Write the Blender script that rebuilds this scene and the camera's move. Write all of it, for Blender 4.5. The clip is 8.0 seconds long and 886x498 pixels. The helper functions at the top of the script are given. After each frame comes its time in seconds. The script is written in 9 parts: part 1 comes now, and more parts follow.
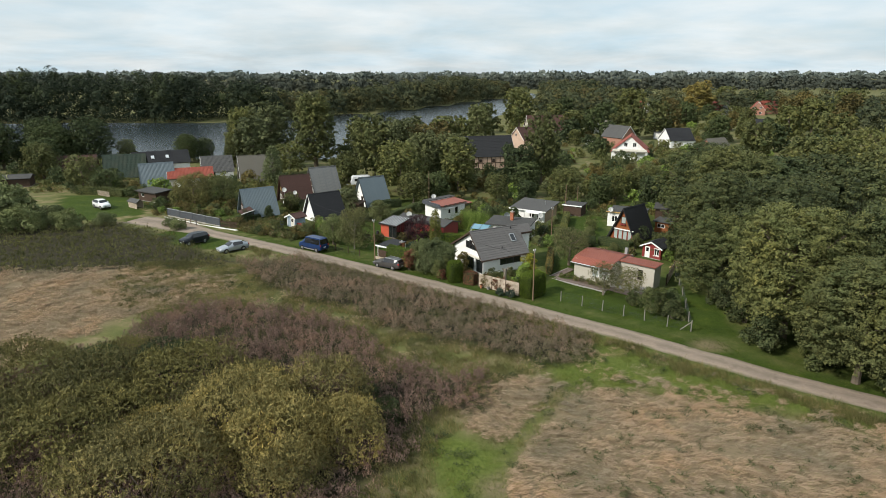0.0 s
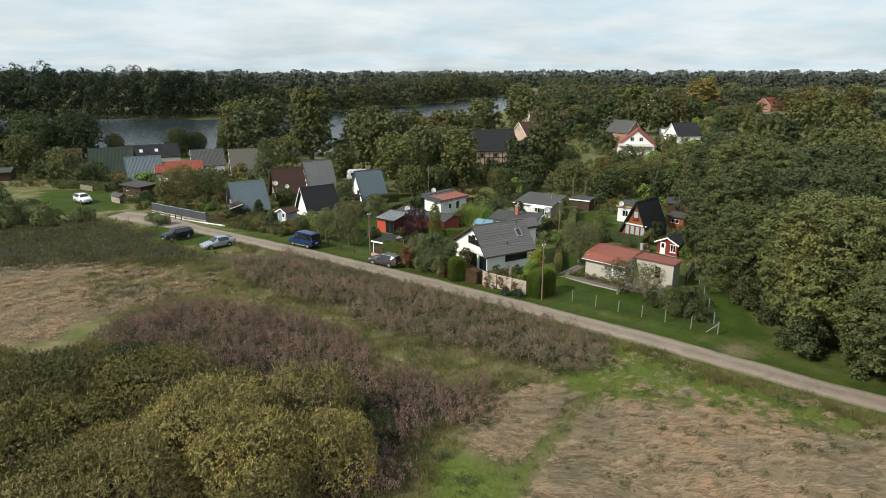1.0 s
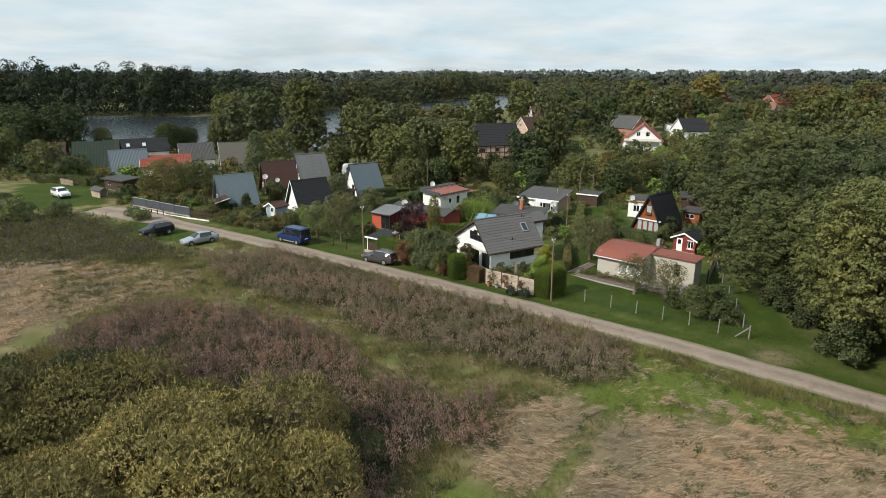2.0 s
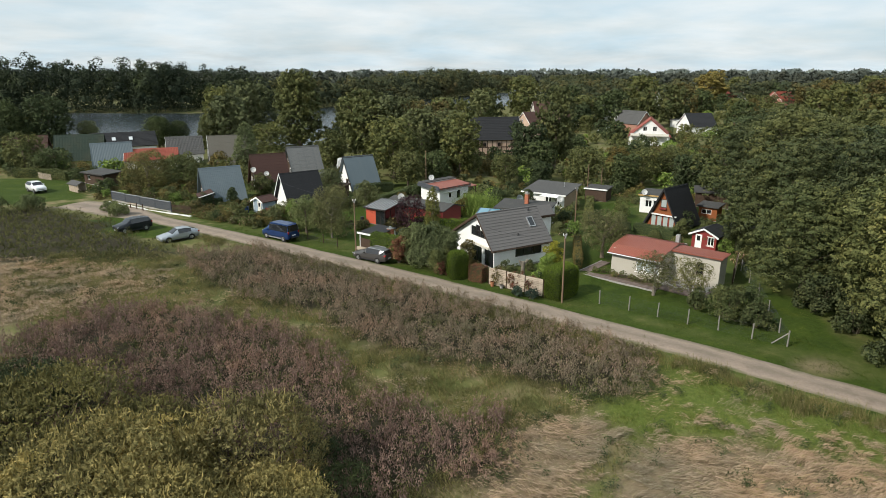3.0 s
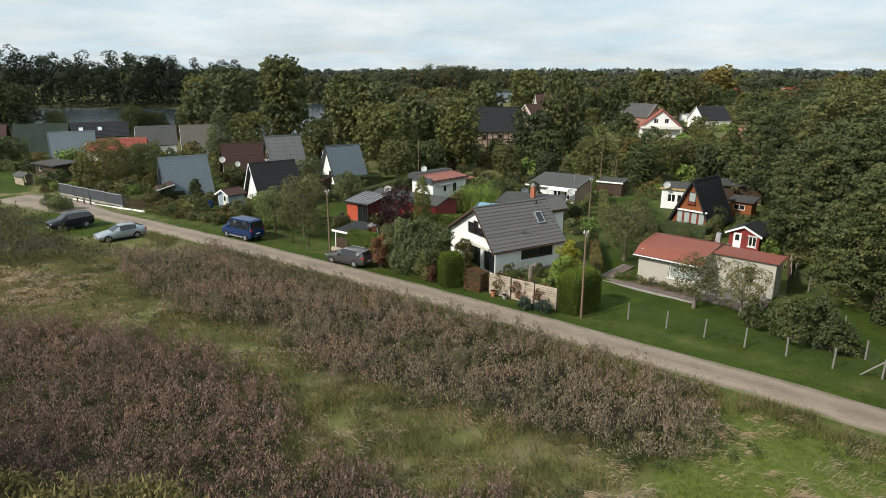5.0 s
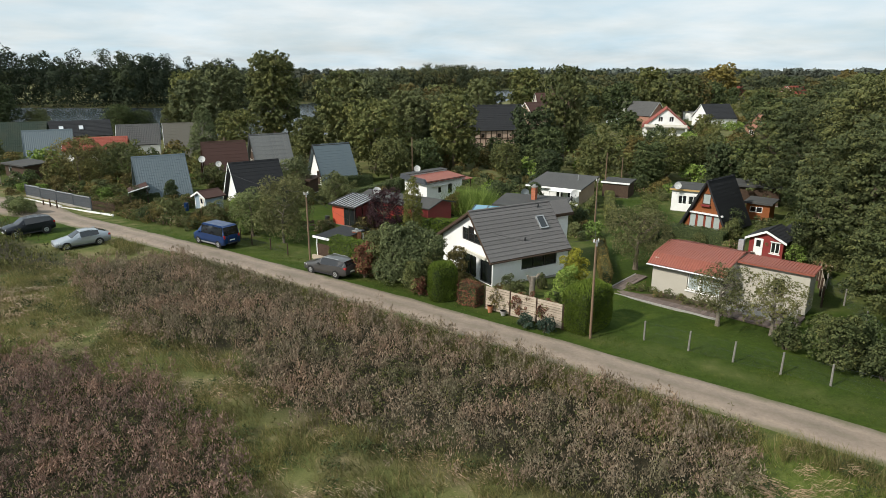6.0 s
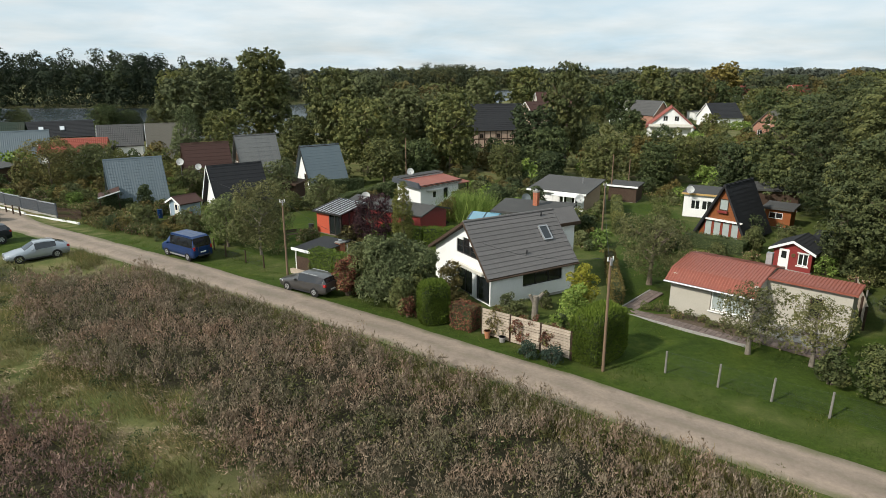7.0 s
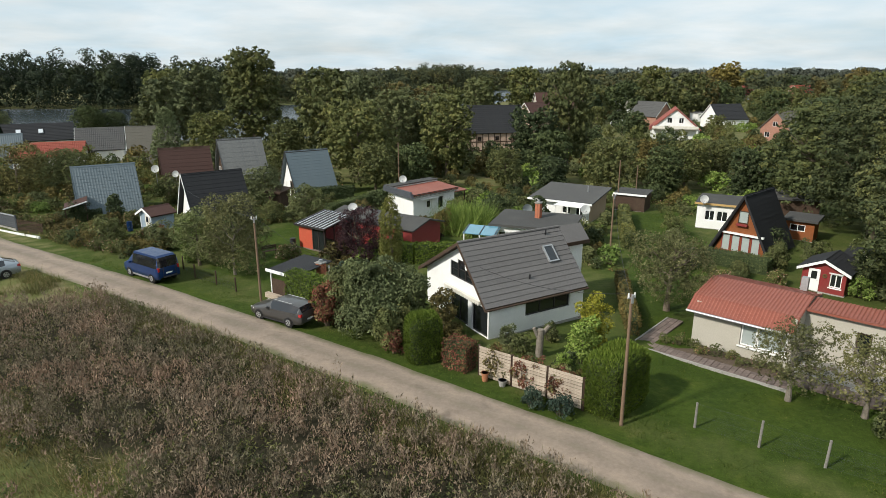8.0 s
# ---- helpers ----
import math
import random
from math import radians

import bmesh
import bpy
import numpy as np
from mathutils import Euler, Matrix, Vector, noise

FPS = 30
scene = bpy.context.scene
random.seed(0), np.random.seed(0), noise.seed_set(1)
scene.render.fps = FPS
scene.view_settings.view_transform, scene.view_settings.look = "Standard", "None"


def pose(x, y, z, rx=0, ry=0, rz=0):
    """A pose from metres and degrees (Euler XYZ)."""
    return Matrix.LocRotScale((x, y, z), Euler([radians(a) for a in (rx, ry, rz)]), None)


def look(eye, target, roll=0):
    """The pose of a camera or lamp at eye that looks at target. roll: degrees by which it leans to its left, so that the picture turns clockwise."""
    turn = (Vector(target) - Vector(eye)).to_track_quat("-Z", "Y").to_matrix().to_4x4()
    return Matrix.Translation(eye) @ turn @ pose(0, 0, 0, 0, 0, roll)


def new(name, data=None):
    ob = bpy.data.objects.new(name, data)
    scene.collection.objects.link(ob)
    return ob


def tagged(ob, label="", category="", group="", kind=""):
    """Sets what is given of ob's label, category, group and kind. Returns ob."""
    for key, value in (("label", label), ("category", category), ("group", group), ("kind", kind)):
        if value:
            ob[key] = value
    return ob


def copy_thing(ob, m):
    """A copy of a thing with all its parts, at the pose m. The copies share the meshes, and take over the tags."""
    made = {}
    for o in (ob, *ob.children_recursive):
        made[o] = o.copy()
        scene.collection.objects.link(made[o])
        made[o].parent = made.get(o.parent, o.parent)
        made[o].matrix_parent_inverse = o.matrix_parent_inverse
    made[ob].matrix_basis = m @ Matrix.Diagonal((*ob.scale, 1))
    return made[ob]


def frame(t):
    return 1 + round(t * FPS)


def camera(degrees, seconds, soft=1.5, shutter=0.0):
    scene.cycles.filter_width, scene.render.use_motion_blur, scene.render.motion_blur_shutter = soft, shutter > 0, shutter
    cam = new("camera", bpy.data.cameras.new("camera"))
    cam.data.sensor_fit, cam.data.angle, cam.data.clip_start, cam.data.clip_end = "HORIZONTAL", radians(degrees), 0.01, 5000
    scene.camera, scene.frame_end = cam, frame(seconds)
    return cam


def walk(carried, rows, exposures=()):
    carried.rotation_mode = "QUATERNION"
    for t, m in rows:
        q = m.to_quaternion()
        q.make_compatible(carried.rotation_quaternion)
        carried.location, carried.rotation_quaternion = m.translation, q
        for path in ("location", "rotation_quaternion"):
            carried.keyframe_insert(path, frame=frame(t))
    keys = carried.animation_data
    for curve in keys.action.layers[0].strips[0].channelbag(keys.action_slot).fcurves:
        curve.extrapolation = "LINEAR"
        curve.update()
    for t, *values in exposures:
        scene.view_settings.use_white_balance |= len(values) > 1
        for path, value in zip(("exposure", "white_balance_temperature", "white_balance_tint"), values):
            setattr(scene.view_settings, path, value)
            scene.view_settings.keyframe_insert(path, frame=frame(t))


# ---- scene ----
cam = camera(71.6, 8.0, soft=0.75)
PATH = [
    (0, (0.77, 0.314, 27.403), (0.718, 2.235, 26.849), -0.0),
    (0.5, (0.642, 3.283, 26.327), (0.59, 5.204, 25.772), -0.1),
    (1, (0.535, 6.32, 25.13), (0.483, 8.241, 24.575), -0.0),
    (1.5, (0.488, 9.297, 23.97), (0.436, 11.218, 23.416), -0.0),
    (3, (0.374, 18.296, 20.764), (0.322, 20.217, 20.21), 0.0),
    (3.5, (0.442, 21.137, 19.771), (0.39, 23.058, 19.216), 0.1),
    (4, (0.536, 23.982, 18.862), (0.484, 25.903, 18.309), 0.1),
    (4.5, (0.695, 26.788, 18.181), (0.643, 28.709, 17.627), 0.1),
    (6, (1.436, 35.23, 16.695), (1.385, 37.152, 16.142), 0.0),
    (6.5, (1.689, 38.014, 16.371), (1.638, 39.935, 15.819), -0.0),
    (7, (1.888, 40.735, 16.197), (1.837, 42.656, 15.645), -0.1),
    (7.5, (2.089, 43.449, 16.23), (2.039, 45.371, 15.679), -0.1),
    (8, (2.171, 46.22, 16.227), (2.125, 48.142, 15.675), -0.1),
]
walk(cam, [(t, look(eye, target, roll)) for t, eye, target, roll in PATH])

# ---- world and sun ----
SUN_AZ, SUN_EL = 213.0, 38.0  # degrees: azimuth counted from +x, elevation
world = bpy.data.worlds.new("overcast_sky")
scene.world = world
world.use_nodes = True
wn, wl = world.node_tree.nodes, world.node_tree.links
wn.clear()
w_out = wn.new("ShaderNodeOutputWorld")
w_bg = wn.new("ShaderNodeBackground")
w_bg.inputs["Strength"].default_value = 0.1
sky = wn.new("ShaderNodeTexSky")
sky.sky_type = "NISHITA"
sky.sun_disc = False
sky.sun_elevation = radians(SUN_EL)
sky.sun_rotation = radians(90 - SUN_AZ)
sky.air_density, sky.dust_density, sky.ozone_density = 1.0, 2.0, 1.5
w_co = wn.new("ShaderNodeTexCoord")
w_sep = wn.new("ShaderNodeSeparateXYZ")
wl.new(w_co.outputs["Generated"], w_sep.inputs[0])
w_add = wn.new("ShaderNodeMath")
w_add.operation = "ADD"
w_add.inputs[1].default_value = 0.16
wl.new(w_sep.outputs["Z"], w_add.inputs[0])
w_max = wn.new("ShaderNodeMath")
w_max.operation = "MAXIMUM"
w_max.inputs[1].default_value = 0.05
wl.new(w_add.outputs[0], w_max.inputs[0])
w_div = wn.new("ShaderNodeVectorMath")
w_div.operation = "DIVIDE"
w_cmb = wn.new("ShaderNodeCombineXYZ")
for k in "XYZ":
    wl.new(w_max.outputs[0], w_cmb.inputs[k])
wl.new(w_co.outputs["Generated"], w_div.inputs[0])
wl.new(w_cmb.outputs[0], w_div.inputs[1])
w_noise = wn.new("ShaderNodeTexNoise")
w_noise.inputs["Scale"].default_value = 0.9
w_noise.inputs["Detail"].default_value = 7.0
w_noise.inputs["Roughness"].default_value = 0.58
w_noise.inputs["Distortion"].default_value = 0.3
wl.new(w_div.outputs[0], w_noise.inputs["Vector"])
w_ramp = wn.new("ShaderNodeValToRGB")
w_ramp.color_ramp.elements[0].position, w_ramp.color_ramp.elements[1].position = 0.34, 0.62
w_ramp.color_ramp.elements[0].color, w_ramp.color_ramp.elements[1].color = (0.72, 0.72, 0.72, 1), (1, 1, 1, 1)
wl.new(w_noise.outputs["Fac"], w_ramp.inputs[0])
w_n2 = wn.new("ShaderNodeTexNoise")
w_n2.inputs["Scale"].default_value = 1.6
w_n2.inputs["Detail"].default_value = 6.0
wl.new(w_div.outputs[0], w_n2.inputs["Vector"])
w_cloud = wn.new("ShaderNodeValToRGB")
w_cloud.color_ramp.elements[0].position, w_cloud.color_ramp.elements[1].position = 0.3, 0.68
w_cloud.color_ramp.elements[0].color, w_cloud.color_ramp.elements[1].color = (5.5, 6.9, 7.7, 1), (7.5, 8.05, 8.2, 1)
wl.new(w_n2.outputs["Fac"], w_cloud.inputs[0])
w_mix = wn.new("ShaderNodeMix")
w_mix.data_type = "RGBA"
wl.new(w_ramp.outputs[0], w_mix.inputs["Factor"])
wl.new(sky.outputs[0], w_mix.inputs["A"])
wl.new(w_cloud.outputs[0], w_mix.inputs["B"])
wl.new(w_mix.outputs["Result"], w_bg.inputs["Color"])
wl.new(w_bg.outputs[0], w_out.inputs[0])

sun_data = bpy.data.lights.new("sun", "SUN")
sun_data.energy, sun_data.angle, sun_data.color = 4.0, radians(4), (1.0, 0.95, 0.86)
sun = new("sun", sun_data)
_a, _e = radians(SUN_AZ), radians(SUN_EL)
sun.matrix_world = look((0, 0, 0), (-math.cos(_a) * math.cos(_e), -math.sin(_a) * math.cos(_e), -math.sin(_e)))
scene.view_settings.exposure = 0.17


# ---- materials ----
def rgb(c):
    return (c[0], c[1], c[2], 1)


def noise_node(nt, vec, scale, detail=4.0, rough=0.55):
    n = nt.nodes.new("ShaderNodeTexNoise")
    n.inputs["Scale"].default_value, n.inputs["Detail"].default_value, n.inputs["Roughness"].default_value = scale, detail, rough
    nt.links.new(vec, n.inputs["Vector"])
    return n.outputs["Fac"]


def ramp_node(nt, fac, stops):
    r = nt.nodes.new("ShaderNodeValToRGB")
    e = r.color_ramp.elements
    e[0].position, e[0].color = stops[0][0], rgb(stops[0][1])
    e[1].position, e[1].color = stops[-1][0], rgb(stops[-1][1])
    for p, c in stops[1:-1]:
        x = e.new(p)
        x.color = rgb(c)
    nt.links.new(fac, r.inputs[0])
    return r.outputs[0]


def mix_node(nt, fac, a, b, blend="MIX"):
    m = nt.nodes.new("ShaderNodeMix")
    m.data_type, m.blend_type = "RGBA", blend
    for key, v in (("Factor", fac), ("A", a), ("B", b)):
        if isinstance(v, (int, float)):
            m.inputs[key].default_value = v
        elif isinstance(v, tuple):
            m.inputs[key].default_value = rgb(v)
        else:
            nt.links.new(v, m.inputs[key])
    return m.outputs["Result"]


def blank(name):
    m = bpy.data.materials.new(name)
    m.use_nodes = True
    nt = m.node_tree
    nt.nodes.clear()
    out = nt.nodes.new("ShaderNodeOutputMaterial")
    p = nt.nodes.new("ShaderNodeBsdfPrincipled")
    nt.links.new(p.outputs[0], out.inputs["Surface"])
    co = nt.nodes.new("ShaderNodeTexCoord").outputs["Object"]
    return m, nt, p, out, co


def surface(name, c1, c2, fine=8.0, coarse=0.6, rough=0.8, metal=0.0, bump=0.2, stain=0.25, vary=0.0, dirt=(0.12, 0.1, 0.07)):
    """Paint, plaster, wood and stone: fine grain between two colours, large stains, a little relief."""
    m, nt, p, out, co = blank(name)
    g = noise_node(nt, co, fine, 5)
    col = ramp_node(nt, g, [(0.3, c1), (0.7, c2)])
    s = noise_node(nt, co, coarse, 6, 0.65)
    sr = ramp_node(nt, s, [(0.45, (0, 0, 0)), (0.8, (stain, stain, stain))])
    col = mix_node(nt, sr, col, dirt)
    if vary:
        oi = nt.nodes.new("ShaderNodeObjectInfo")
        vr = ramp_node(nt, oi.outputs["Random"], [(0, (1 - vary,) * 3), (1, (1 + vary,) * 3)])
        col = mix_node(nt, 1.0, col, vr, "MULTIPLY")
    nt.links.new(col, p.inputs["Base Color"])
    rr = ramp_node(nt, s, [(0.2, (max(rough - 0.12, 0.03),) * 3), (0.8, (min(rough + 0.1, 1),) * 3)])
    nt.links.new(rr, p.inputs["Roughness"])
    p.inputs["Metallic"].default_value = metal
    p.inputs["Specular IOR Level"].default_value = 0.2 if rough > 0.6 else 0.4
    if bump:
        b = nt.nodes.new("ShaderNodeBump")
        b.inputs["Strength"].default_value, b.inputs["Distance"].default_value = bump, 0.03
        nt.links.new(g, b.inputs["Height"])
        nt.links.new(b.outputs[0], p.inputs["Normal"])
    return m


def foliage(name, stops, glow=0.09, rough=0.7, vary=0.25, patch=0.35, tints=((0.72, 0.74, 0.7), (1.25, 1.22, 1.1))):
    """Leaves: each leaf its own shade, lighter and darker branches, some light passing through."""
    m, nt, p, out, co = blank(name)
    geo = nt.nodes.new("ShaderNodeNewGeometry")
    col = ramp_node(nt, geo.outputs["Random Per Island"], stops)
    n = noise_node(nt, co, patch, 3)
    nr = ramp_node(nt, n, [(0.34 + 0.32 * i / (len(tints) - 1), c) for i, c in enumerate(tints)])
    col = mix_node(nt, 1.0, col, nr, "MULTIPLY")
    oi = nt.nodes.new("ShaderNodeObjectInfo")
    vr = ramp_node(nt, oi.outputs["Random"], [(0, (1 - vary * 0.9, 1 - vary * 0.8, 1 - vary * 0.6)), (0.5, (1, 1, 1)), (1, (1 + vary * 0.8, 1 + vary * 0.7, 1 + vary * 0.3))])
    col = mix_node(nt, 1.0, col, vr, "MULTIPLY")
    nt.links.new(col, p.inputs["Base Color"])
    p.inputs["Roughness"].default_value = rough
    p.inputs["Specular IOR Level"].default_value = 0.15
    tr = nt.nodes.new("ShaderNodeBsdfTranslucent")
    nt.links.new(col, tr.inputs["Color"])
    ms = nt.nodes.new("ShaderNodeMixShader")
    ms.inputs[0].default_value = glow
    nt.links.new(p.outputs[0], ms.inputs[1])
    nt.links.new(tr.outputs[0], ms.inputs[2])
    nt.links.new(ms.outputs[0], out.inputs["Surface"])
    return m


def gloss(name, color, rough=0.25, coat=0.0, metal=0.0, glassy=0.5):
    m, nt, p, out, co = blank(name)
    n = noise_node(nt, co, 2.5, 4)
    col = ramp_node(nt, n, [(0.3, color), (0.75, tuple(min(1, c * 1.12 + 0.004) for c in color))])
    nt.links.new(col, p.inputs["Base Color"])
    rr = ramp_node(nt, n, [(0.3, (rough,) * 3), (0.8, (min(1, rough * 1.5 + 0.03),) * 3)])
    nt.links.new(rr, p.inputs["Roughness"])
    p.inputs["Metallic"].default_value, p.inputs["Coat Weight"].default_value, p.inputs["Specular IOR Level"].default_value = metal, coat, glassy
    p.inputs["Coat Roughness"].default_value = 0.05
    return m


M = {}
M["plaster_white"] = surface("plaster_white", (0.72, 0.72, 0.7), (0.8, 0.8, 0.78), 9, 0.5, 0.9, 0, 0.1, 0.22, dirt=(0.35, 0.34, 0.31))
M["plaster_beige"] = surface("plaster_beige", (0.39, 0.365, 0.31), (0.46, 0.432, 0.37), 12, 0.45, 0.9, 0, 0.15, 0.35, dirt=(0.3, 0.265, 0.21))
M["plaster_tan"] = surface("plaster_tan", (0.36, 0.27, 0.18), (0.44, 0.33, 0.22), 9, 0.5, 0.9, 0, 0.15, 0.3)
M["plaster_pink"] = surface("plaster_pink", (0.42, 0.3, 0.23), (0.52, 0.38, 0.3), 5, 0.5, 0.9, 0, 0.15, 0.3)
M["tile_grey"] = surface("tile_grey", (0.1, 0.095, 0.093), (0.15, 0.143, 0.14), 14, 0.5, 0.85, 0, 0.25, 0.35, vary=0.1, dirt=(0.17, 0.16, 0.15))
M["tile_dark"] = surface("tile_dark", (0.016, 0.017, 0.019), (0.03, 0.03, 0.032), 14, 0.6, 0.7, 0, 0.25, 0.2, vary=0.06, dirt=(0.06, 0.06, 0.055))
M["tile_brown"] = surface("tile_brown", (0.05, 0.026, 0.021), (0.075, 0.038, 0.03), 14, 0.6, 0.65, 0, 0.25, 0.3, vary=0.06, dirt=(0.07, 0.05, 0.045))
M["tile_slate"] = surface("tile_slate", (0.11, 0.115, 0.115), (0.2, 0.2, 0.195), 7, 0.7, 0.8, 0, 0.3, 0.6, dirt=(0.24, 0.24, 0.22))
M["tile_blue"] = surface("tile_blue", (0.088, 0.118, 0.134), (0.12, 0.15, 0.166), 10, 0.5, 0.6, 0.0, 0.1, 0.2, dirt=(0.2, 0.22, 0.22))
M["tile_green"] = surface("tile_green", (0.022, 0.035, 0.027), (0.034, 0.05, 0.038), 10, 0.5, 0.85, 0, 0.15, 0.3)
M["tile_taupe"] = surface("tile_taupe", (0.105, 0.098, 0.082), (0.15, 0.139, 0.117), 10, 0.5, 0.85, 0, 0.2, 0.3)
M["tile_red"] = surface("tile_red", (0.21, 0.055, 0.038), (0.28, 0.075, 0.052), 10, 0.5, 0.7, 0, 0.15, 0.35, vary=0.06, dirt=(0.24, 0.08, 0.05))
M["sheet_red"] = surface("sheet_red", (0.22, 0.068, 0.045), (0.275, 0.088, 0.058), 6, 0.4, 0.5, 0, 0.1, 0.4, dirt=(0.2, 0.085, 0.07))
M["felt"] = surface("felt", (0.045, 0.045, 0.045), (0.075, 0.074, 0.07), 12, 0.5, 0.9, 0, 0.25, 0.5, dirt=(0.11, 0.11, 0.1))
M["felt_light"] = surface("felt_light", (0.06, 0.06, 0.06), (0.092, 0.091, 0.088), 9, 0.5, 0.9, 0, 0.25, 0.4, dirt=(0.12, 0.12, 0.11))
M["wood_dark"] = surface("wood_dark", (0.04, 0.026, 0.018), (0.08, 0.05, 0.035), 12, 1.2, 0.75, 0, 0.25, 0.3)
M["wood_orange"] = surface("wood_orange", (0.19, 0.06, 0.02), (0.27, 0.09, 0.03), 14, 1.0, 0.7, 0, 0.2, 0.2, vary=0.1)
M["wood_yellow"] = surface("wood_yellow", (0.4, 0.26, 0.1), (0.5, 0.33, 0.14), 10, 1.0, 0.7, 0, 0.2, 0.2)
M["wood_weathered"] = surface("wood_weathered", (0.34, 0.275, 0.21), (0.5, 0.42, 0.335), 16, 1.2, 0.9, 0, 0.35, 0.35, vary=0.14)
M["wood_pole"] = surface("wood_pole", (0.15, 0.1, 0.065), (0.22, 0.15, 0.1), 14, 0.8, 0.9, 0, 0.35, 0.3)
M["wood_red"] = surface("wood_red", (0.17, 0.018, 0.018), (0.22, 0.028, 0.025), 12, 1.0, 0.6, 0, 0.15, 0.2, vary=0.06)
M["paint_red"] = surface("paint_red", (0.42, 0.075, 0.04), (0.5, 0.1, 0.055), 8, 0.7, 0.65, 0, 0.1, 0.2)
M["paint_lightblue"] = surface("paint_lightblue", (0.21, 0.28, 0.34), (0.28, 0.35, 0.41), 8, 0.7, 0.7, 0, 0.15, 0.25, vary=0.06)
M["paint_white"] = surface("paint_white", (0.74, 0.74, 0.72), (0.82, 0.82, 0.8), 8, 0.7, 0.5, 0, 0.05, 0.15, dirt=(0.4, 0.39, 0.36))
M["paint_dark"] = surface("paint_dark", (0.018, 0.016, 0.015), (0.032, 0.029, 0.027), 8, 0.7, 0.5, 0, 0.08, 0.15)
M["steel_grey"] = surface("steel_grey", (0.05, 0.056, 0.066), (0.072, 0.08, 0.09), 8, 0.7, 0.65, 0.0, 0.08, 0.3, vary=0.04, dirt=(0.11, 0.11, 0.1))
M["concrete"] = surface("concrete", (0.26, 0.25, 0.23), (0.36, 0.345, 0.315), 12, 0.8, 0.9, 0, 0.25, 0.35)
M["paving"] = surface("paving", (0.125, 0.096, 0.085), (0.185, 0.145, 0.127), 9, 0.7, 0.9, 0, 0.25, 0.3, vary=0.18, dirt=(0.15, 0.13, 0.1))
M["brick"] = surface("brick", (0.33, 0.11, 0.06), (0.46, 0.17, 0.095), 10, 0.9, 0.9, 0, 0.25, 0.25, vary=0.15)
M["brick_far"] = surface("brick_far", (0.27, 0.14, 0.1), (0.38, 0.2, 0.15), 3, 0.5, 0.9, 0, 0.2, 0.3)
M["bark"] = surface("bark", (0.09, 0.07, 0.05), (0.17, 0.14, 0.105), 9, 1.0, 0.95, 0, 0.6, 0.3)
M["bark_pale"] = surface("bark_pale", (0.13, 0.115, 0.09), (0.23, 0.2, 0.165), 9, 1.0, 0.95, 0, 0.5, 0.3)
M["zinc"] = surface("zinc", (0.36, 0.37, 0.38), (0.46, 0.47, 0.48), 6, 0.8, 0.45, 0.6, 0.05, 0.25)
M["tyre"] = surface("tyre", (0.015, 0.015, 0.015), (0.025, 0.025, 0.025), 20, 2, 0.9, 0, 0.1, 0.2)
M["terracotta"] = surface("terracotta", (0.36, 0.15, 0.075), (0.45, 0.2, 0.1), 10, 2, 0.85, 0, 0.1, 0.3)
M["cloth"] = surface("cloth", (0.6, 0.57, 0.5), (0.7, 0.67, 0.6), 20, 1, 0.95, 0, 0.15, 0.3)
M["soil"] = surface("soil", (0.07, 0.05, 0.035), (0.12, 0.09, 0.065), 10, 1, 0.95, 0, 0.5, 0.3)
M["dish"] = gloss("dish", (0.72, 0.72, 0.7), 0.5)
M["dish_dark"] = gloss("dish_dark", (0.2, 0.23, 0.24), 0.5)
M["window_glass"] = gloss("window_glass", (0.012, 0.014, 0.016), 0.05, 0.0, 0.0, 0.9)
M["curtain_glass"] = gloss("curtain_glass", (0.32, 0.36, 0.35), 0.1, 0.5, 0.0, 0.8)
M["roof_glass_blue"] = gloss("roof_glass_blue", (0.1, 0.23, 0.3), 0.12, 0.6, 0.0, 0.8)
# the pale base colour puts the sky's reflection into the glass
M["roof_glass_sky"] = gloss("roof_glass_sky", (0.58, 0.61, 0.63), 0.12, 0.5, 0.0, 0.8)
M["car_blue"] = gloss("car_blue", (0.003, 0.024, 0.092), 0.3, 0.35, 0.1, 0.3)
M["car_graphite"] = gloss("car_graphite", (0.07, 0.068, 0.067), 0.3, 0.6, 0.4, 0.35)
M["car_black"] = gloss("car_black", (0.008, 0.01, 0.014), 0.3, 0.3, 0.1, 0.3)
M["car_silver"] = gloss("car_silver", (0.33, 0.36, 0.39), 0.3, 0.8, 0.45)
M["car_white"] = gloss("car_white", (0.74, 0.75, 0.76), 0.3, 0.8, 0.0)
M["car_glass"] = gloss("car_glass", (0.01, 0.011, 0.013), 0.04, 0.0, 0.0, 0.9)
M["rim"] = gloss("rim", (0.42, 0.43, 0.44), 0.3, 0.3, 0.7)
M["lamp_red"] = gloss("lamp_red", (0.35, 0.012, 0.012), 0.2, 0.8)
M["lamp_clear"] = gloss("lamp_clear", (0.6, 0.62, 0.63), 0.12, 0.8)
M["black_trim"] = gloss("black_trim", (0.016, 0.016, 0.017), 0.5)

M["leaf_oak"] = foliage("leaf_oak", [(0, (0.075, 0.085, 0.03)), (0.5, (0.105, 0.116, 0.043)), (0.85, (0.14, 0.147, 0.056)), (1, (0.17, 0.165, 0.066))], 0.14, tints=((0.72, 0.8, 0.78), (1.0, 1.0, 1.0), (1.25, 1.17, 1.0)))
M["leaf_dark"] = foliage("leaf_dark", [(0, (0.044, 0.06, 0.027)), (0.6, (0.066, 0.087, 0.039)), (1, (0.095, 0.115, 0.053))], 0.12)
M["leaf_willow"] = foliage("leaf_willow", [(0, (0.085, 0.1, 0.046)), (0.5, (0.115, 0.13, 0.06)), (1, (0.16, 0.168, 0.085))])
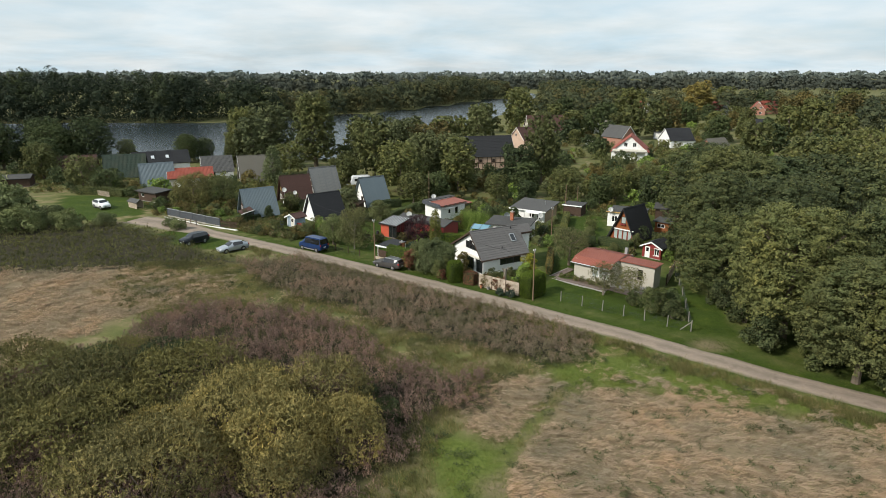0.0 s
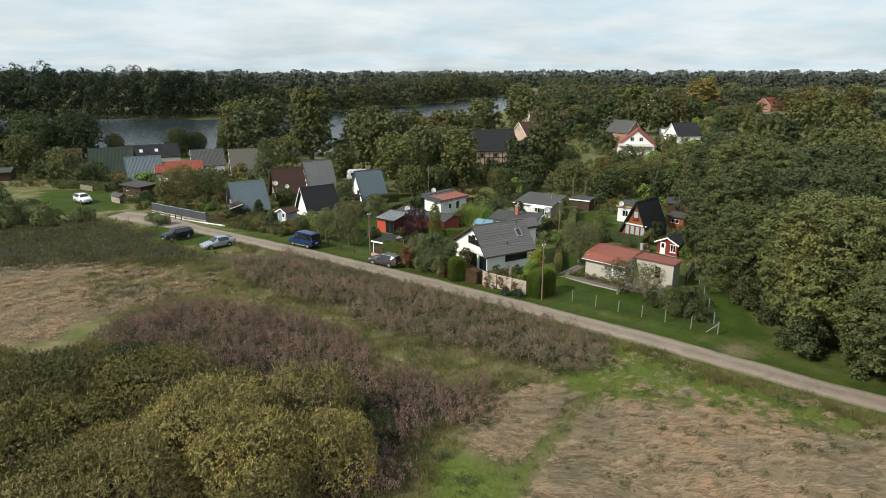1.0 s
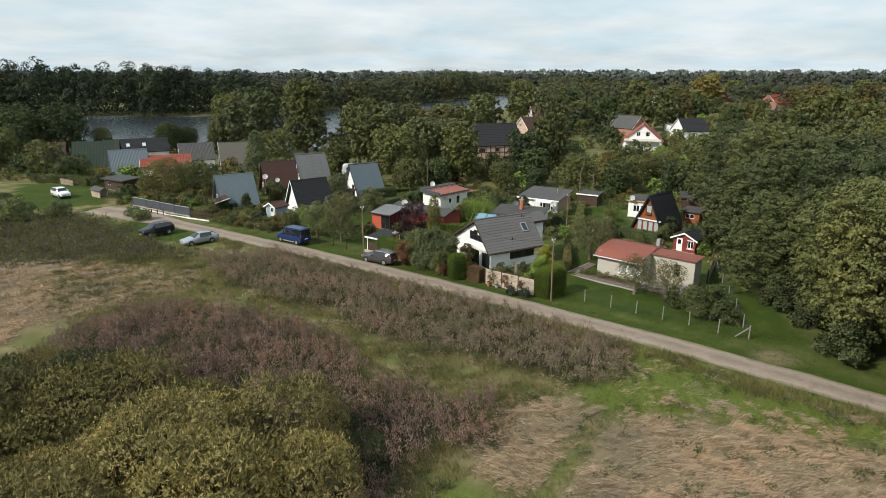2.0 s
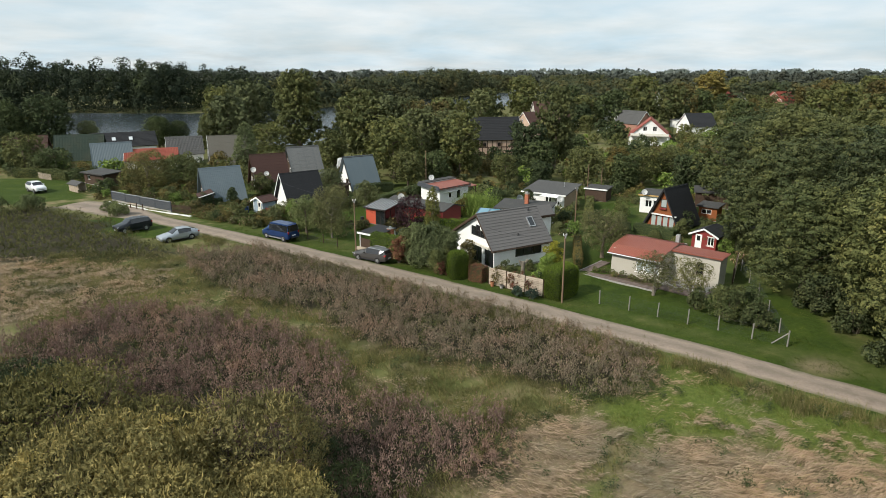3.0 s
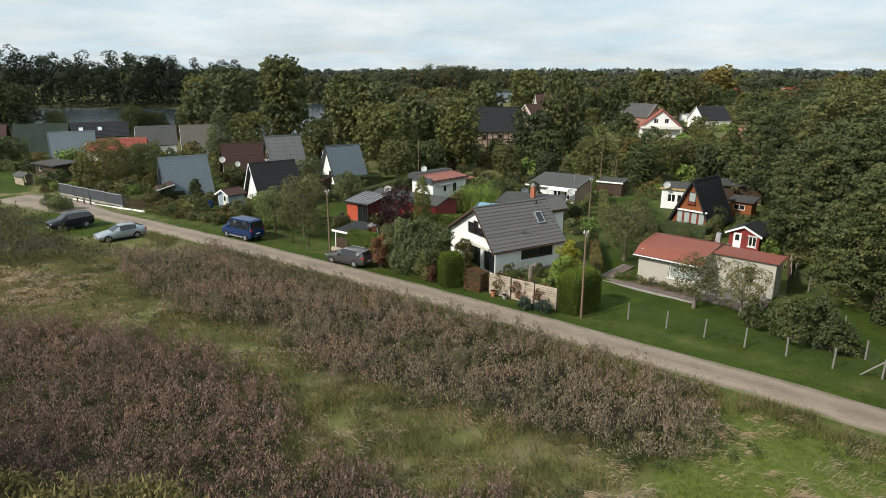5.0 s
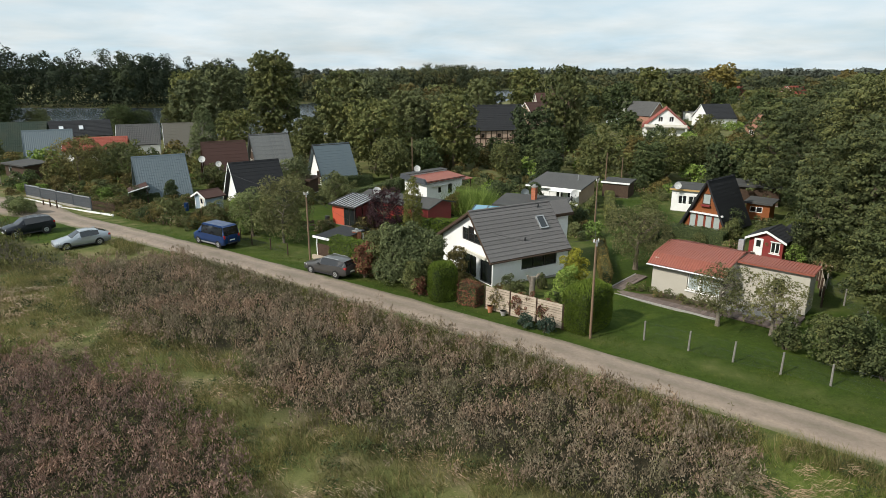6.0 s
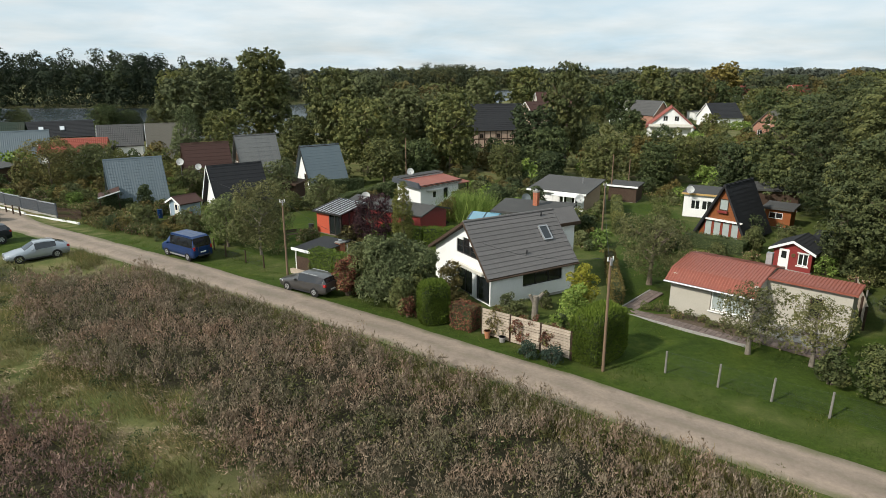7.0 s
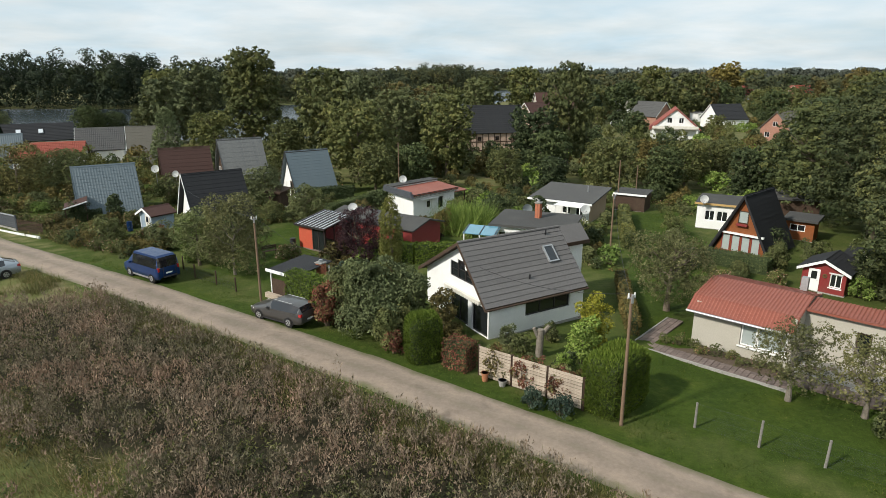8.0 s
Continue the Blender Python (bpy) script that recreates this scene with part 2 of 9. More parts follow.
M["leaf_olive"] = foliage("leaf_olive", [(0, (0.145, 0.127, 0.046)), (0.5, (0.22, 0.19, 0.07)), (0.85, (0.3, 0.25, 0.094)), (1, (0.4, 0.315, 0.12))], 0.15, tints=((0.68, 0.7, 0.72), (1.0, 0.99, 1.0), (1.22, 1.14, 1.0)))
M["leaf_scrub"] = foliage("leaf_scrub", [(0, (0.084, 0.08, 0.031)), (0.5, (0.122, 0.113, 0.045)), (0.85, (0.16, 0.144, 0.057)), (1, (0.2, 0.17, 0.068))])
M["leaf_yellow"] = foliage("leaf_yellow", [(0, (0.15, 0.13, 0.04)), (0.5, (0.22, 0.18, 0.055)), (1, (0.3, 0.23, 0.07))], tints=((0.8, 0.85, 0.8), (1.0, 1.0, 1.0), (1.15, 1.08, 1.0)))
M["leaf_autumn"] = foliage("leaf_autumn", [(0, (0.075, 0.068, 0.026)), (0.5, (0.122, 0.104, 0.04)), (1, (0.175, 0.132, 0.05))])
M["leaf_thuja"] = foliage("leaf_thuja", [(0, (0.08, 0.125, 0.018)), (0.6, (0.125, 0.175, 0.028)), (1, (0.18, 0.225, 0.045))], 0.2)
M["leaf_gold"] = foliage("leaf_gold", [(0, (0.14, 0.15, 0.02)), (0.6, (0.27, 0.26, 0.035)), (1, (0.42, 0.37, 0.06))], 0.15)
M["leaf_cypress"] = foliage("leaf_cypress", [(0, (0.085, 0.095, 0.02)), (0.6, (0.15, 0.155, 0.038)), (1, (0.22, 0.2, 0.065))], 0.1)
M["leaf_blue"] = foliage("leaf_blue", [(0, (0.022, 0.04, 0.03)), (0.6, (0.045, 0.07, 0.052)), (1, (0.08, 0.105, 0.08))], 0.1)
M["leaf_purple"] = foliage("leaf_purple", [(0, (0.018, 0.010, 0.013)), (0.6, (0.042, 0.02, 0.026)), (1, (0.08, 0.036, 0.04))])
M["leaf_red"] = foliage("leaf_red", [(0, (0.075, 0.036, 0.024)), (0.45, (0.155, 0.055, 0.04)), (0.72, (0.23, 0.09, 0.06)), (0.84, (0.12, 0.11, 0.045)), (1, (0.19, 0.18, 0.075))])
M["leaf_fresh"] = foliage("leaf_fresh", [(0, (0.095, 0.15, 0.03)), (0.6, (0.165, 0.235, 0.055)), (1, (0.25, 0.31, 0.095))])
M["leaf_flower"] = foliage("leaf_flower", [(0, (0.062, 0.078, 0.024)), (0.55, (0.12, 0.135, 0.046)), (0.82, (0.2, 0.185, 0.08)), (0.93, (0.3, 0.13, 0.1)), (1, (0.5, 0.42, 0.34))])
FAR_TINTS = ((0.6, 0.68, 0.7), (0.85, 0.92, 0.85), (1.05, 1.05, 0.95), (1.35, 1.2, 0.85), (1.25, 0.95, 0.75))
M["leaf_far"] = foliage("leaf_far", [(0, (0.052, 0.06, 0.034)), (0.5, (0.063, 0.071, 0.039)), (1, (0.08, 0.084, 0.045))], 0.1, 0.85, 0.1, 0.055, FAR_TINTS)
# air haze of the distance is mixed into these two leaf colours, bluer and greyer
M["leaf_farther_hazed"] = foliage("leaf_farther_hazed", [(0, (0.1, 0.12, 0.118)), (0.5, (0.115, 0.135, 0.13)), (1, (0.135, 0.152, 0.142))], 0.1, 0.9, 0.05, 0.008)
M["leaf_distant_hazed"] = foliage("leaf_distant_hazed", [(0, (0.05, 0.058, 0.047)), (1, (0.064, 0.071, 0.055))], 0.08, 0.9, 0.05, 0.02, ((0.85, 0.88, 0.9), (1.0, 1.0, 1.0), (1.15, 1.08, 0.95)))
M["plume"] = foliage("plume", [(0, (0.14, 0.094, 0.076)), (0.5, (0.205, 0.142, 0.115)), (0.85, (0.26, 0.185, 0.148)), (1, (0.315, 0.232, 0.182))], 0.15, 0.9, 0.0, 0.35, ((0.72, 0.68, 0.7), (1.0, 0.98, 0.98), (1.25, 1.16, 1.06)))
M["plume_olive"] = foliage("plume_olive", [(0, (0.15, 0.11, 0.078)), (0.5, (0.215, 0.163, 0.118)), (0.85, (0.27, 0.208, 0.155)), (1, (0.34, 0.27, 0.2))], 0.15, 0.9, 0.0, 0.3, ((0.66, 0.78, 0.66), (0.95, 0.97, 0.94), (1.22, 1.1, 1.06)))
M["leaf_wood"] = foliage("leaf_wood", [(0, (0.042, 0.053, 0.021)), (0.5, (0.064, 0.078, 0.031)), (0.85, (0.09, 0.103, 0.041)), (1, (0.12, 0.124, 0.05))], tints=((0.7, 0.76, 0.74), (1.0, 1.0, 1.0), (1.3, 1.2, 1.02)))
M["leaf_pale"] = foliage("leaf_pale", [(0, (0.082, 0.088, 0.034)), (0.5, (0.13, 0.13, 0.053)), (0.88, (0.175, 0.168, 0.075)), (1, (0.25, 0.225, 0.12))], 0.12)
M["leaf_nettle"] = foliage("leaf_nettle", [(0, (0.03, 0.042, 0.018)), (0.6, (0.05, 0.066, 0.028)), (1, (0.085, 0.1, 0.045))])
M["fresh_grass"] = foliage("fresh_grass", [(0, (0.09, 0.118, 0.022)), (0.5, (0.135, 0.168, 0.034)), (0.88, (0.18, 0.2, 0.052)), (1, (0.28, 0.23, 0.11))], 0.25, 0.7, 0.0, 0.3, ((0.75, 0.85, 0.75), (1.0, 1.0, 1.0), (1.25, 1.1, 1.0)))
M["weed"] = foliage("weed", [(0, (0.06, 0.066, 0.024)), (0.5, (0.105, 0.11, 0.042)), (1, (0.16, 0.15, 0.07))], 0.2, 0.8, 0.0, 0.25)
M["straw"] = foliage("straw", [(0, (0.25, 0.18, 0.118)), (0.4, (0.38, 0.278, 0.19)), (0.8, (0.49, 0.37, 0.262)), (0.93, (0.27, 0.23, 0.112)), (1, (0.16, 0.165, 0.056))], 0.2, 0.85, 0.0, 0.16, ((0.66, 0.74, 0.75), (0.97, 0.98, 0.97), (1.12, 1.03, 0.95)))
M["grass"] = foliage("grass", [(0, (0.07, 0.092, 0.022)), (0.5, (0.12, 0.15, 0.036)), (0.85, (0.18, 0.19, 0.06)), (1, (0.3, 0.24, 0.12))], 0.25, 0.7, 0.0, 0.25)
M["rough_grass"] = foliage("rough_grass", [(0, (0.095, 0.1, 0.034)), (0.5, (0.155, 0.152, 0.056)), (0.85, (0.21, 0.182, 0.088)), (1, (0.3, 0.23, 0.135))], 0.25, 0.7, 0.0, 0.3)
M["lawn_blades"] = foliage("lawn_blades", [(0, (0.035, 0.06, 0.008)), (0.5, (0.058, 0.09, 0.012)), (0.9, (0.088, 0.116, 0.02)), (1, (0.16, 0.15, 0.055))], 0.25, 0.7, 0.0, 0.3, ((0.75, 0.8, 0.75), (1.2, 1.15, 1.1)))
M["leaf_hazel"] = foliage("leaf_hazel", [(0, (0.08, 0.1, 0.042)), (0.5, (0.13, 0.152, 0.066)), (1, (0.205, 0.225, 0.11))])
M["post_grey"] = surface("post_grey", (0.17, 0.16, 0.14), (0.24, 0.225, 0.2), 12, 0.8, 0.9, 0, 0.25, 0.35)
M["leaf_shore"] = foliage("leaf_shore", [(0, (0.024, 0.033, 0.019)), (0.5, (0.033, 0.043, 0.024)), (1, (0.044, 0.055, 0.03))], 0.08, 0.85, 0.1, 0.06, ((0.62, 0.68, 0.72), (0.85, 0.9, 0.9), (1.05, 1.05, 0.95), (1.6, 1.55, 1.1)))


# ---- building helpers ----
def part(name, bm, material, parent, label=""):
    """Links a bmesh as one mesh object under a thing or a part."""
    me = bpy.data.meshes.new(name)
    bm.normal_update()
    bm.to_mesh(me)
    bm.free()
    me.materials.append(material)
    ob = new(name, me)
    ob.parent = parent
    if label:
        tagged(ob, label)
    return ob


def shared(name, me, parent, m):
    ob = new(name, me)
    ob.parent = parent
    ob.matrix_basis = m
    return ob


def thing(name, m, label, category, group="", kind=""):
    e = new(name)
    e.empty_display_size = 0.3
    e.matrix_basis = m
    return tagged(e, label, category, group, kind)


def box(bm, x0, x1, y0, y1, z0, z1, bevel=0.0, m=None):
    vs = [bm.verts.new(v) for v in ((x0, y0, z0), (x1, y0, z0), (x1, y1, z0), (x0, y1, z0), (x0, y0, z1), (x1, y0, z1), (x1, y1, z1), (x0, y1, z1))]
    fs = [bm.faces.new([vs[i] for i in f]) for f in ((3, 2, 1, 0), (4, 5, 6, 7), (0, 1, 5, 4), (1, 2, 6, 5), (2, 3, 7, 6), (3, 0, 4, 7))]
    if bevel:
        es = list({e for f in fs for e in f.edges})
        r = bmesh.ops.bevel(bm, geom=es, offset=bevel, segments=1, affect="EDGES", profile=0.5)
        vs = list({v for f in r["faces"] for v in f.verts} | {v for v in vs if v.is_valid})
    if m is not None:
        bmesh.ops.transform(bm, matrix=m, verts=[v for v in vs if v.is_valid])
    return bm


def boxes(*rows, bevel=0.0):
    bm = bmesh.new()
    for r in rows:
        box(bm, *r, bevel=bevel)
    return bm


def prism(poly, axis, a, b, bm=None, bevel=0.0):
    """A polygon of (p, z) or (p, q) pairs drawn out along an axis from a to b. axis x: pairs are (y, z); y: (x, z); z: (x, y)."""
    bm = bm or bmesh.new()
    put = {"x": lambda p, q, d: (d, p, q), "y": lambda p, q, d: (p, d, q), "z": lambda p, q, d: (p, q, d)}[axis]
    lo = [bm.verts.new(put(p, q, a)) for p, q in poly]
    hi = [bm.verts.new(put(p, q, b)) for p, q in poly]
    n = len(poly)
    fs = [bm.faces.new(lo), bm.faces.new(hi[::-1])]
    for i in range(n):
        fs.append(bm.faces.new((lo[i], hi[i], hi[(i + 1) % n], lo[(i + 1) % n])))
    bmesh.ops.recalc_face_normals(bm, faces=fs)
    if bevel:
        bmesh.ops.bevel(bm, geom=list({e for f in fs for e in f.edges}), offset=bevel, segments=1, affect="EDGES", profile=0.5)
    return bm


def tube(bm, p, q, r0, r1, n=8, caps=True):
    p, q = Vector(p), Vector(q)
    d = (q - p).normalized()
    a = d.orthogonal().normalized()
    b = d.cross(a)
    ring = []
    for c, r in ((p, r0), (q, r1)):
        ring.append([bm.verts.new(c + (a * math.cos(2 * math.pi * i / n) + b * math.sin(2 * math.pi * i / n)) * r) for i in range(n)])
    for i in range(n):
        bm.faces.new((ring[0][i], ring[0][(i + 1) % n], ring[1][(i + 1) % n], ring[1][i]))
    if caps:
        bm.faces.new(ring[0][::-1])
        bm.faces.new(ring[1])
    return bm


def wall_with_holes(width, poly_top, holes, thick):
    """A wall in the xz plane from x=0 to width, its top a list of (x, z) from left to right, with rectangular openings (x0, x1, z0, z1)
    that go through it; it is thick in +y. Built of columns between the openings' edges."""
    bm = bmesh.new()
    xs = sorted({0.0, width, *[x for x, _ in poly_top], *[h[0] for h in holes], *[h[1] for h in holes]})

    def top(x):
        for (xa, za), (xb, zb) in zip(poly_top, poly_top[1:]):
            if xa - 1e-6 <= x <= xb + 1e-6:
                return za + (zb - za) * (x - xa) / max(xb - xa, 1e-9)
        return poly_top[-1][1]

    for xa, xb in zip(xs, xs[1:]):
        if xb - xa < 1e-5:
            continue
        cuts = sorted([(h[2], h[3]) for h in holes if h[0] < xb - 1e-5 and h[1] > xa + 1e-5])
        z = 0.0
        for z0, z1 in cuts:
            if z0 - z > 1e-5:
                prism([(xa, z), (xb, z), (xb, z0), (xa, z0)], "y", 0, thick, bm)
            z = z1
        ta, tb = top(xa), top(xb)
        if max(ta, tb) > z + 1e-5:
            prism([(xa, z), (xb, z), (xb, max(tb, z + 1e-3)), (xa, max(ta, z + 1e-3))], "y", 0, thick, bm)
    bmesh.ops.remove_doubles(bm, verts=bm.verts, dist=1e-5)
    return bm


def window(parent, m, w, h, panes=2, frame_mat="paint_white", glass="window_glass", t=0.07, depth=0.1, bars=0):
    """A window of its own thing: frame, mullions and panes. Its face is the xz plane looking to -y, corner at the lower left."""
    win = new("window")
    win.parent = parent
    win.matrix_basis = m
    me = bpy.data.meshes.new("window_frame")
    bm = boxes((0, w, 0, depth, 0, t), (0, w, 0, depth, h - t, h), (0, t, 0, depth, t, h - t), (w - t, w, 0, depth, t, h - t))
    for i in range(1, panes):
        x = w * i / panes
        box(bm, x - t * 0.5, x + t * 0.5, 0.002, depth - 0.002, t, h - t)
    for i in range(bars):
        z = t + (h - 2 * t) * (i + 1) / (bars + 1)
        box(bm, t, w - t, 0.01, depth - 0.01, z - 0.02, z + 0.02)
    bm.to_mesh(me)
    bm.free()
    me.materials.append(M[frame_mat])
    win_frame = new("window_frame", me)
    win_frame.parent = win
    for i in range(panes):
        x0, x1 = w * i / panes + t * 0.45, w * (i + 1) / panes - t * 0.45
        part("pane", boxes((x0, x1, depth * 0.45, depth * 0.55, t * 0.9, h - t * 0.9)), M[glass], win)
    return win


# ---- the lie of the land ----
def smooth(a, b, x):
    t = min(1, max(0, (x - a) / (b - a)))
    return t * t * (3 - 2 * t)


LAKE = [(-420, 215), (-150, 217), (-118, 214), (-80, 207), (-42, 214), (-22, 250), (0, 330), (28, 440), (62, 600), (95, 760), (100, 900), (62, 900), (60, 740), (20, 640), (-16, 545), (-40, 490), (-66, 440), (-110, 385), (-170, 352), (-260, 340), (-420, 350)]


def inside(poly, x, y):
    c, n = False, len(poly)
    for i in range(n):
        (xa, ya), (xb, yb) = poly[i], poly[(i + 1) % n]
        if (ya > y) != (yb > y) and x < (xb - xa) * (y - ya) / (yb - ya) + xa:
            c = not c
    return c


def edge_distance(poly, x, y):
    best = 1e9
    n = len(poly)
    for i in range(n):
        (xa, ya), (xb, yb) = poly[i], poly[(i + 1) % n]
        dx, dy = xb - xa, yb - ya
        k = max(0, min(1, ((x - xa) * dx + (y - ya) * dy) / (dx * dx + dy * dy)))
        best = min(best, math.hypot(x - xa - k * dx, y - ya - k * dy))
    return best


def signed(poly, x, y):
    d = edge_distance(poly, x, y)
    return d if inside(poly, x, y) else -d


def ground_z(x, y):
    u = 16 - x
    z = 0.022 * min(u, 95) if u > 0 else max(0.01 * u, -0.45)
    z *= 1 - smooth(140, 200, y)
    if 180 < y < 950 and x < 140:
        z -= 3.2 * smooth(-8, 5, signed(LAKE, x, y))
    return z


ROAD = [(75, 21.5), (56, 35), (38, 48.3), (31.5, 52.4), (25.5, 57.1), (18.8, 62.4), (12.2, 66.8), (7.8, 69.9), (3, 73.0), (-1.7, 76.2), (-7.5, 79.9), (-13.6, 83.6), (-21.6, 88.5), (-34.5, 95.8), (-42, 100.0), (-50, 104.5), (-58, 107.5)]


def road_distance(x, y):
    best = 1e9
    for (xa, ya), (xb, yb) in zip(ROAD, ROAD[1:]):
        dx, dy = xb - xa, yb - ya
        k = max(0, min(1, ((x - xa) * dx + (y - ya) * dy) / (dx * dx + dy * dy)))
        best = min(best, math.hypot(x - xa - k * dx, y - ya - k * dy))
    return best


def road_side(x, y):
    """Positive on the houses' side of the road."""
    return (x - 3.0) * 0.566 + (y - 73.0) * 0.824


# where the meadow's plants grow
BROWN = [
    [(-40, 46), (-38, 51), (-33, 56), (-31, 66), (-23, 68), (-15, 65), (-9, 59), (-5, 53), (3.5, 51.5), (2, 47), (-2, 44), (-4, 38), (-6, 30), (-30, 30)],
    [(-31, 83), (-23, 86.6), (-12, 80.5), (0, 72.8), (7, 67.8), (13, 63.5), (16, 59), (9, 54), (6, 56), (-6, 61), (-13, 67.5), (-23, 74)],
]
DUSK = [[(-120, 100), (-75, 103), (-58, 103), (-48, 98), (-40, 90), (-33, 86), (-29, 84), (-39, 80), (-60, 76), (-120, 80)]]
STRAW = [
    [(-90, 74), (-62, 77), (-48, 80.5), (-29, 78), (-28, 72.5), (-34, 66), (-39, 55), (-42, 48), (-90, 40)],
    [(0.8, 46.5), (4.3, 50.8), (8.7, 53.1), (10.4, 50.4), (7.4, 46.5), (5.4, 43.2), (3.9, 41.2), (2.0, 43)],
    [(10.9, 49.9), (15.4, 50.2), (24.3, 47.4), (34.8, 43.6), (50, 30), (60, 20), (4.5, 20), (4.2, 36), (5.2, 40), (7.3, 43.6), (8.8, 46.4)],
    [(17, 60.3), (18.6, 59), (14.5, 56.8), (10.5, 55.8), (11, 57.6)],
    [(12.5, 53.6), (16, 53.8), (22, 51.2), (27, 48.9), (26, 47.4), (19, 50.5), (13, 52.2)],
    [(24, 53.4), (28, 50.4), (38, 43.2), (36.5, 42), (27, 48.9)],
]
FRESH = [
    [(6.5, 54.5), (10, 57.5), (16.5, 61.8), (26.5, 54.0), (46, 40), (46, 36), (29.5, 46.6), (23, 46.8), (17.5, 49.8), (10.3, 49.2), (8.5, 52.5)],
    [(-0.6, 41.5), (1.6, 42.9), (3.8, 41), (4.8, 42.8), (8.0, 46.8), (8.9, 46.4), (5.5, 41), (4.3, 36), (4.5, 24), (-1.2, 24)],
]
LAWNS = [
    [(9.5, 74.2), (14, 82), (15, 90), (18, 100), (21.5, 118), (29, 120), (27, 106), (22, 92), (17, 86), (26, 80), (29, 78), (33, 74), (31, 62), (24, 64)],
    [(-84, 127), (-70, 127), (-58, 112), (-66, 106), (-76, 112)],
    [(-53, 94), (-48, 101), (-40, 100), (-33, 95), (-36, 89.5)],
    [(-19, 94), (-11, 90), (-9, 96), (-13, 104), (-9, 112), (-12, 118), (-18, 104)],
]


BARE = (27.0, 60.0)  # worn sandy patch on the verge


def zone(polys, x, y, soft=1.5):
    d = max(signed(p, x, y) for p in polys)
    d += (2.4 if x < 4 else 0.8) * noise.noise((x * 0.22, y * 0.22, 3.1)) + 0.9 * noise.noise((x * 0.8, y * 0.8, 7.7))
    return smooth(-soft, soft, d)


def axis(lo, hi, fine_lo, fine_hi, step, grow=1.16):
    mid = list(np.arange(fine_lo, fine_hi + 0.01, step))
    a, s = [], step
    x = fine_lo
    while x > lo:
        s = min(s * grow, 260)
        x -= s
        a.append(x)
    b, s = [], step
    x = fine_hi
    while x < hi:
        s = min(s * grow, 260)
        x += s
        b.append(x)
    return a[::-1] + mid + b


def build_ground():
    xs, ys = axis(-3600, 3600, -76, 46, 0.85), axis(-600, 4600, 24, 130, 0.85)
    nx, ny = len(xs), len(ys)
    co = np.zeros((ny, nx, 3), np.float32)
    col = np.zeros((ny, nx, 4), np.float32)
    for j, y in enumerate(ys):
        for i, x in enumerate(xs):
            z = ground_z(x, y)
            near = -90 < x < 50 and 15 < y < 135
            if near:
                rd = road_distance(x, y)
                side = road_side(x, y)
                k = smooth(2.0, 4.0, rd)
                z += k * (0.13 * noise.noise((x * 0.3, y * 0.3, 0)) + 0.05 * noise.noise((x * 1.1, y * 1.1, 5)))
                st = br = lw = fr = 0.0
                if side < 0:
                    st, br = zone(STRAW[:3], x, y), max(zone(BROWN, x, y), zone(DUSK, x, y))
                    st *= smooth(2.4, 5.0, rd)
                    br *= smooth(2.2, 3.6, rd)
                    fr = zone(FRESH, x, y, 0.8) * smooth(1.9, 2.8, rd)
                else:
                    st, br = 0.0, 0.0
                lw = 1.0 if max(signed(p, x, y) for p in LAWNS) > 0 else 0.0
                st = max(st, 0.75 * smooth(2.2, 0.5, math.hypot((x - BARE[0]) * 0.8, y - BARE[1])))
                lw = max(lw, 1 - (smooth(2.3, 4.6, rd) if side > 0 else smooth(1.7, 2.4, rd)), 0.75 if side > 0 else 0.0)
                col[j, i] = (st, br, lw, fr)
            else:
                col[j, i] = (0.55 if y < 110 else 0.1, 0.0, 0.25, 0)
            co[j, i] = (x, y, z)
    me = bpy.data.meshes.new("ground")
    n = nx * ny
    me.vertices.add(n)
    me.vertices.foreach_set("co", co.reshape(-1))
    idx = np.arange(n).reshape(ny, nx)
    f = np.stack([idx[:-1, :-1], idx[:-1, 1:], idx[1:, 1:], idx[1:, :-1]], -1).reshape(-1)
    me.loops.add(len(f))
    me.loops.foreach_set("vertex_index", f.astype(np.int32))
    me.polygons.add(len(f) // 4)
    me.polygons.foreach_set("loop_start", np.arange(0, len(f), 4, dtype=np.int32))
    me.polygons.foreach_set("use_smooth", np.ones(len(f) // 4, bool))
    at = me.color_attributes.new("zone", "FLOAT_COLOR", "POINT")
    at.data.foreach_set("color", col.reshape(-1))
    me.update()
    me.validate()
    return me


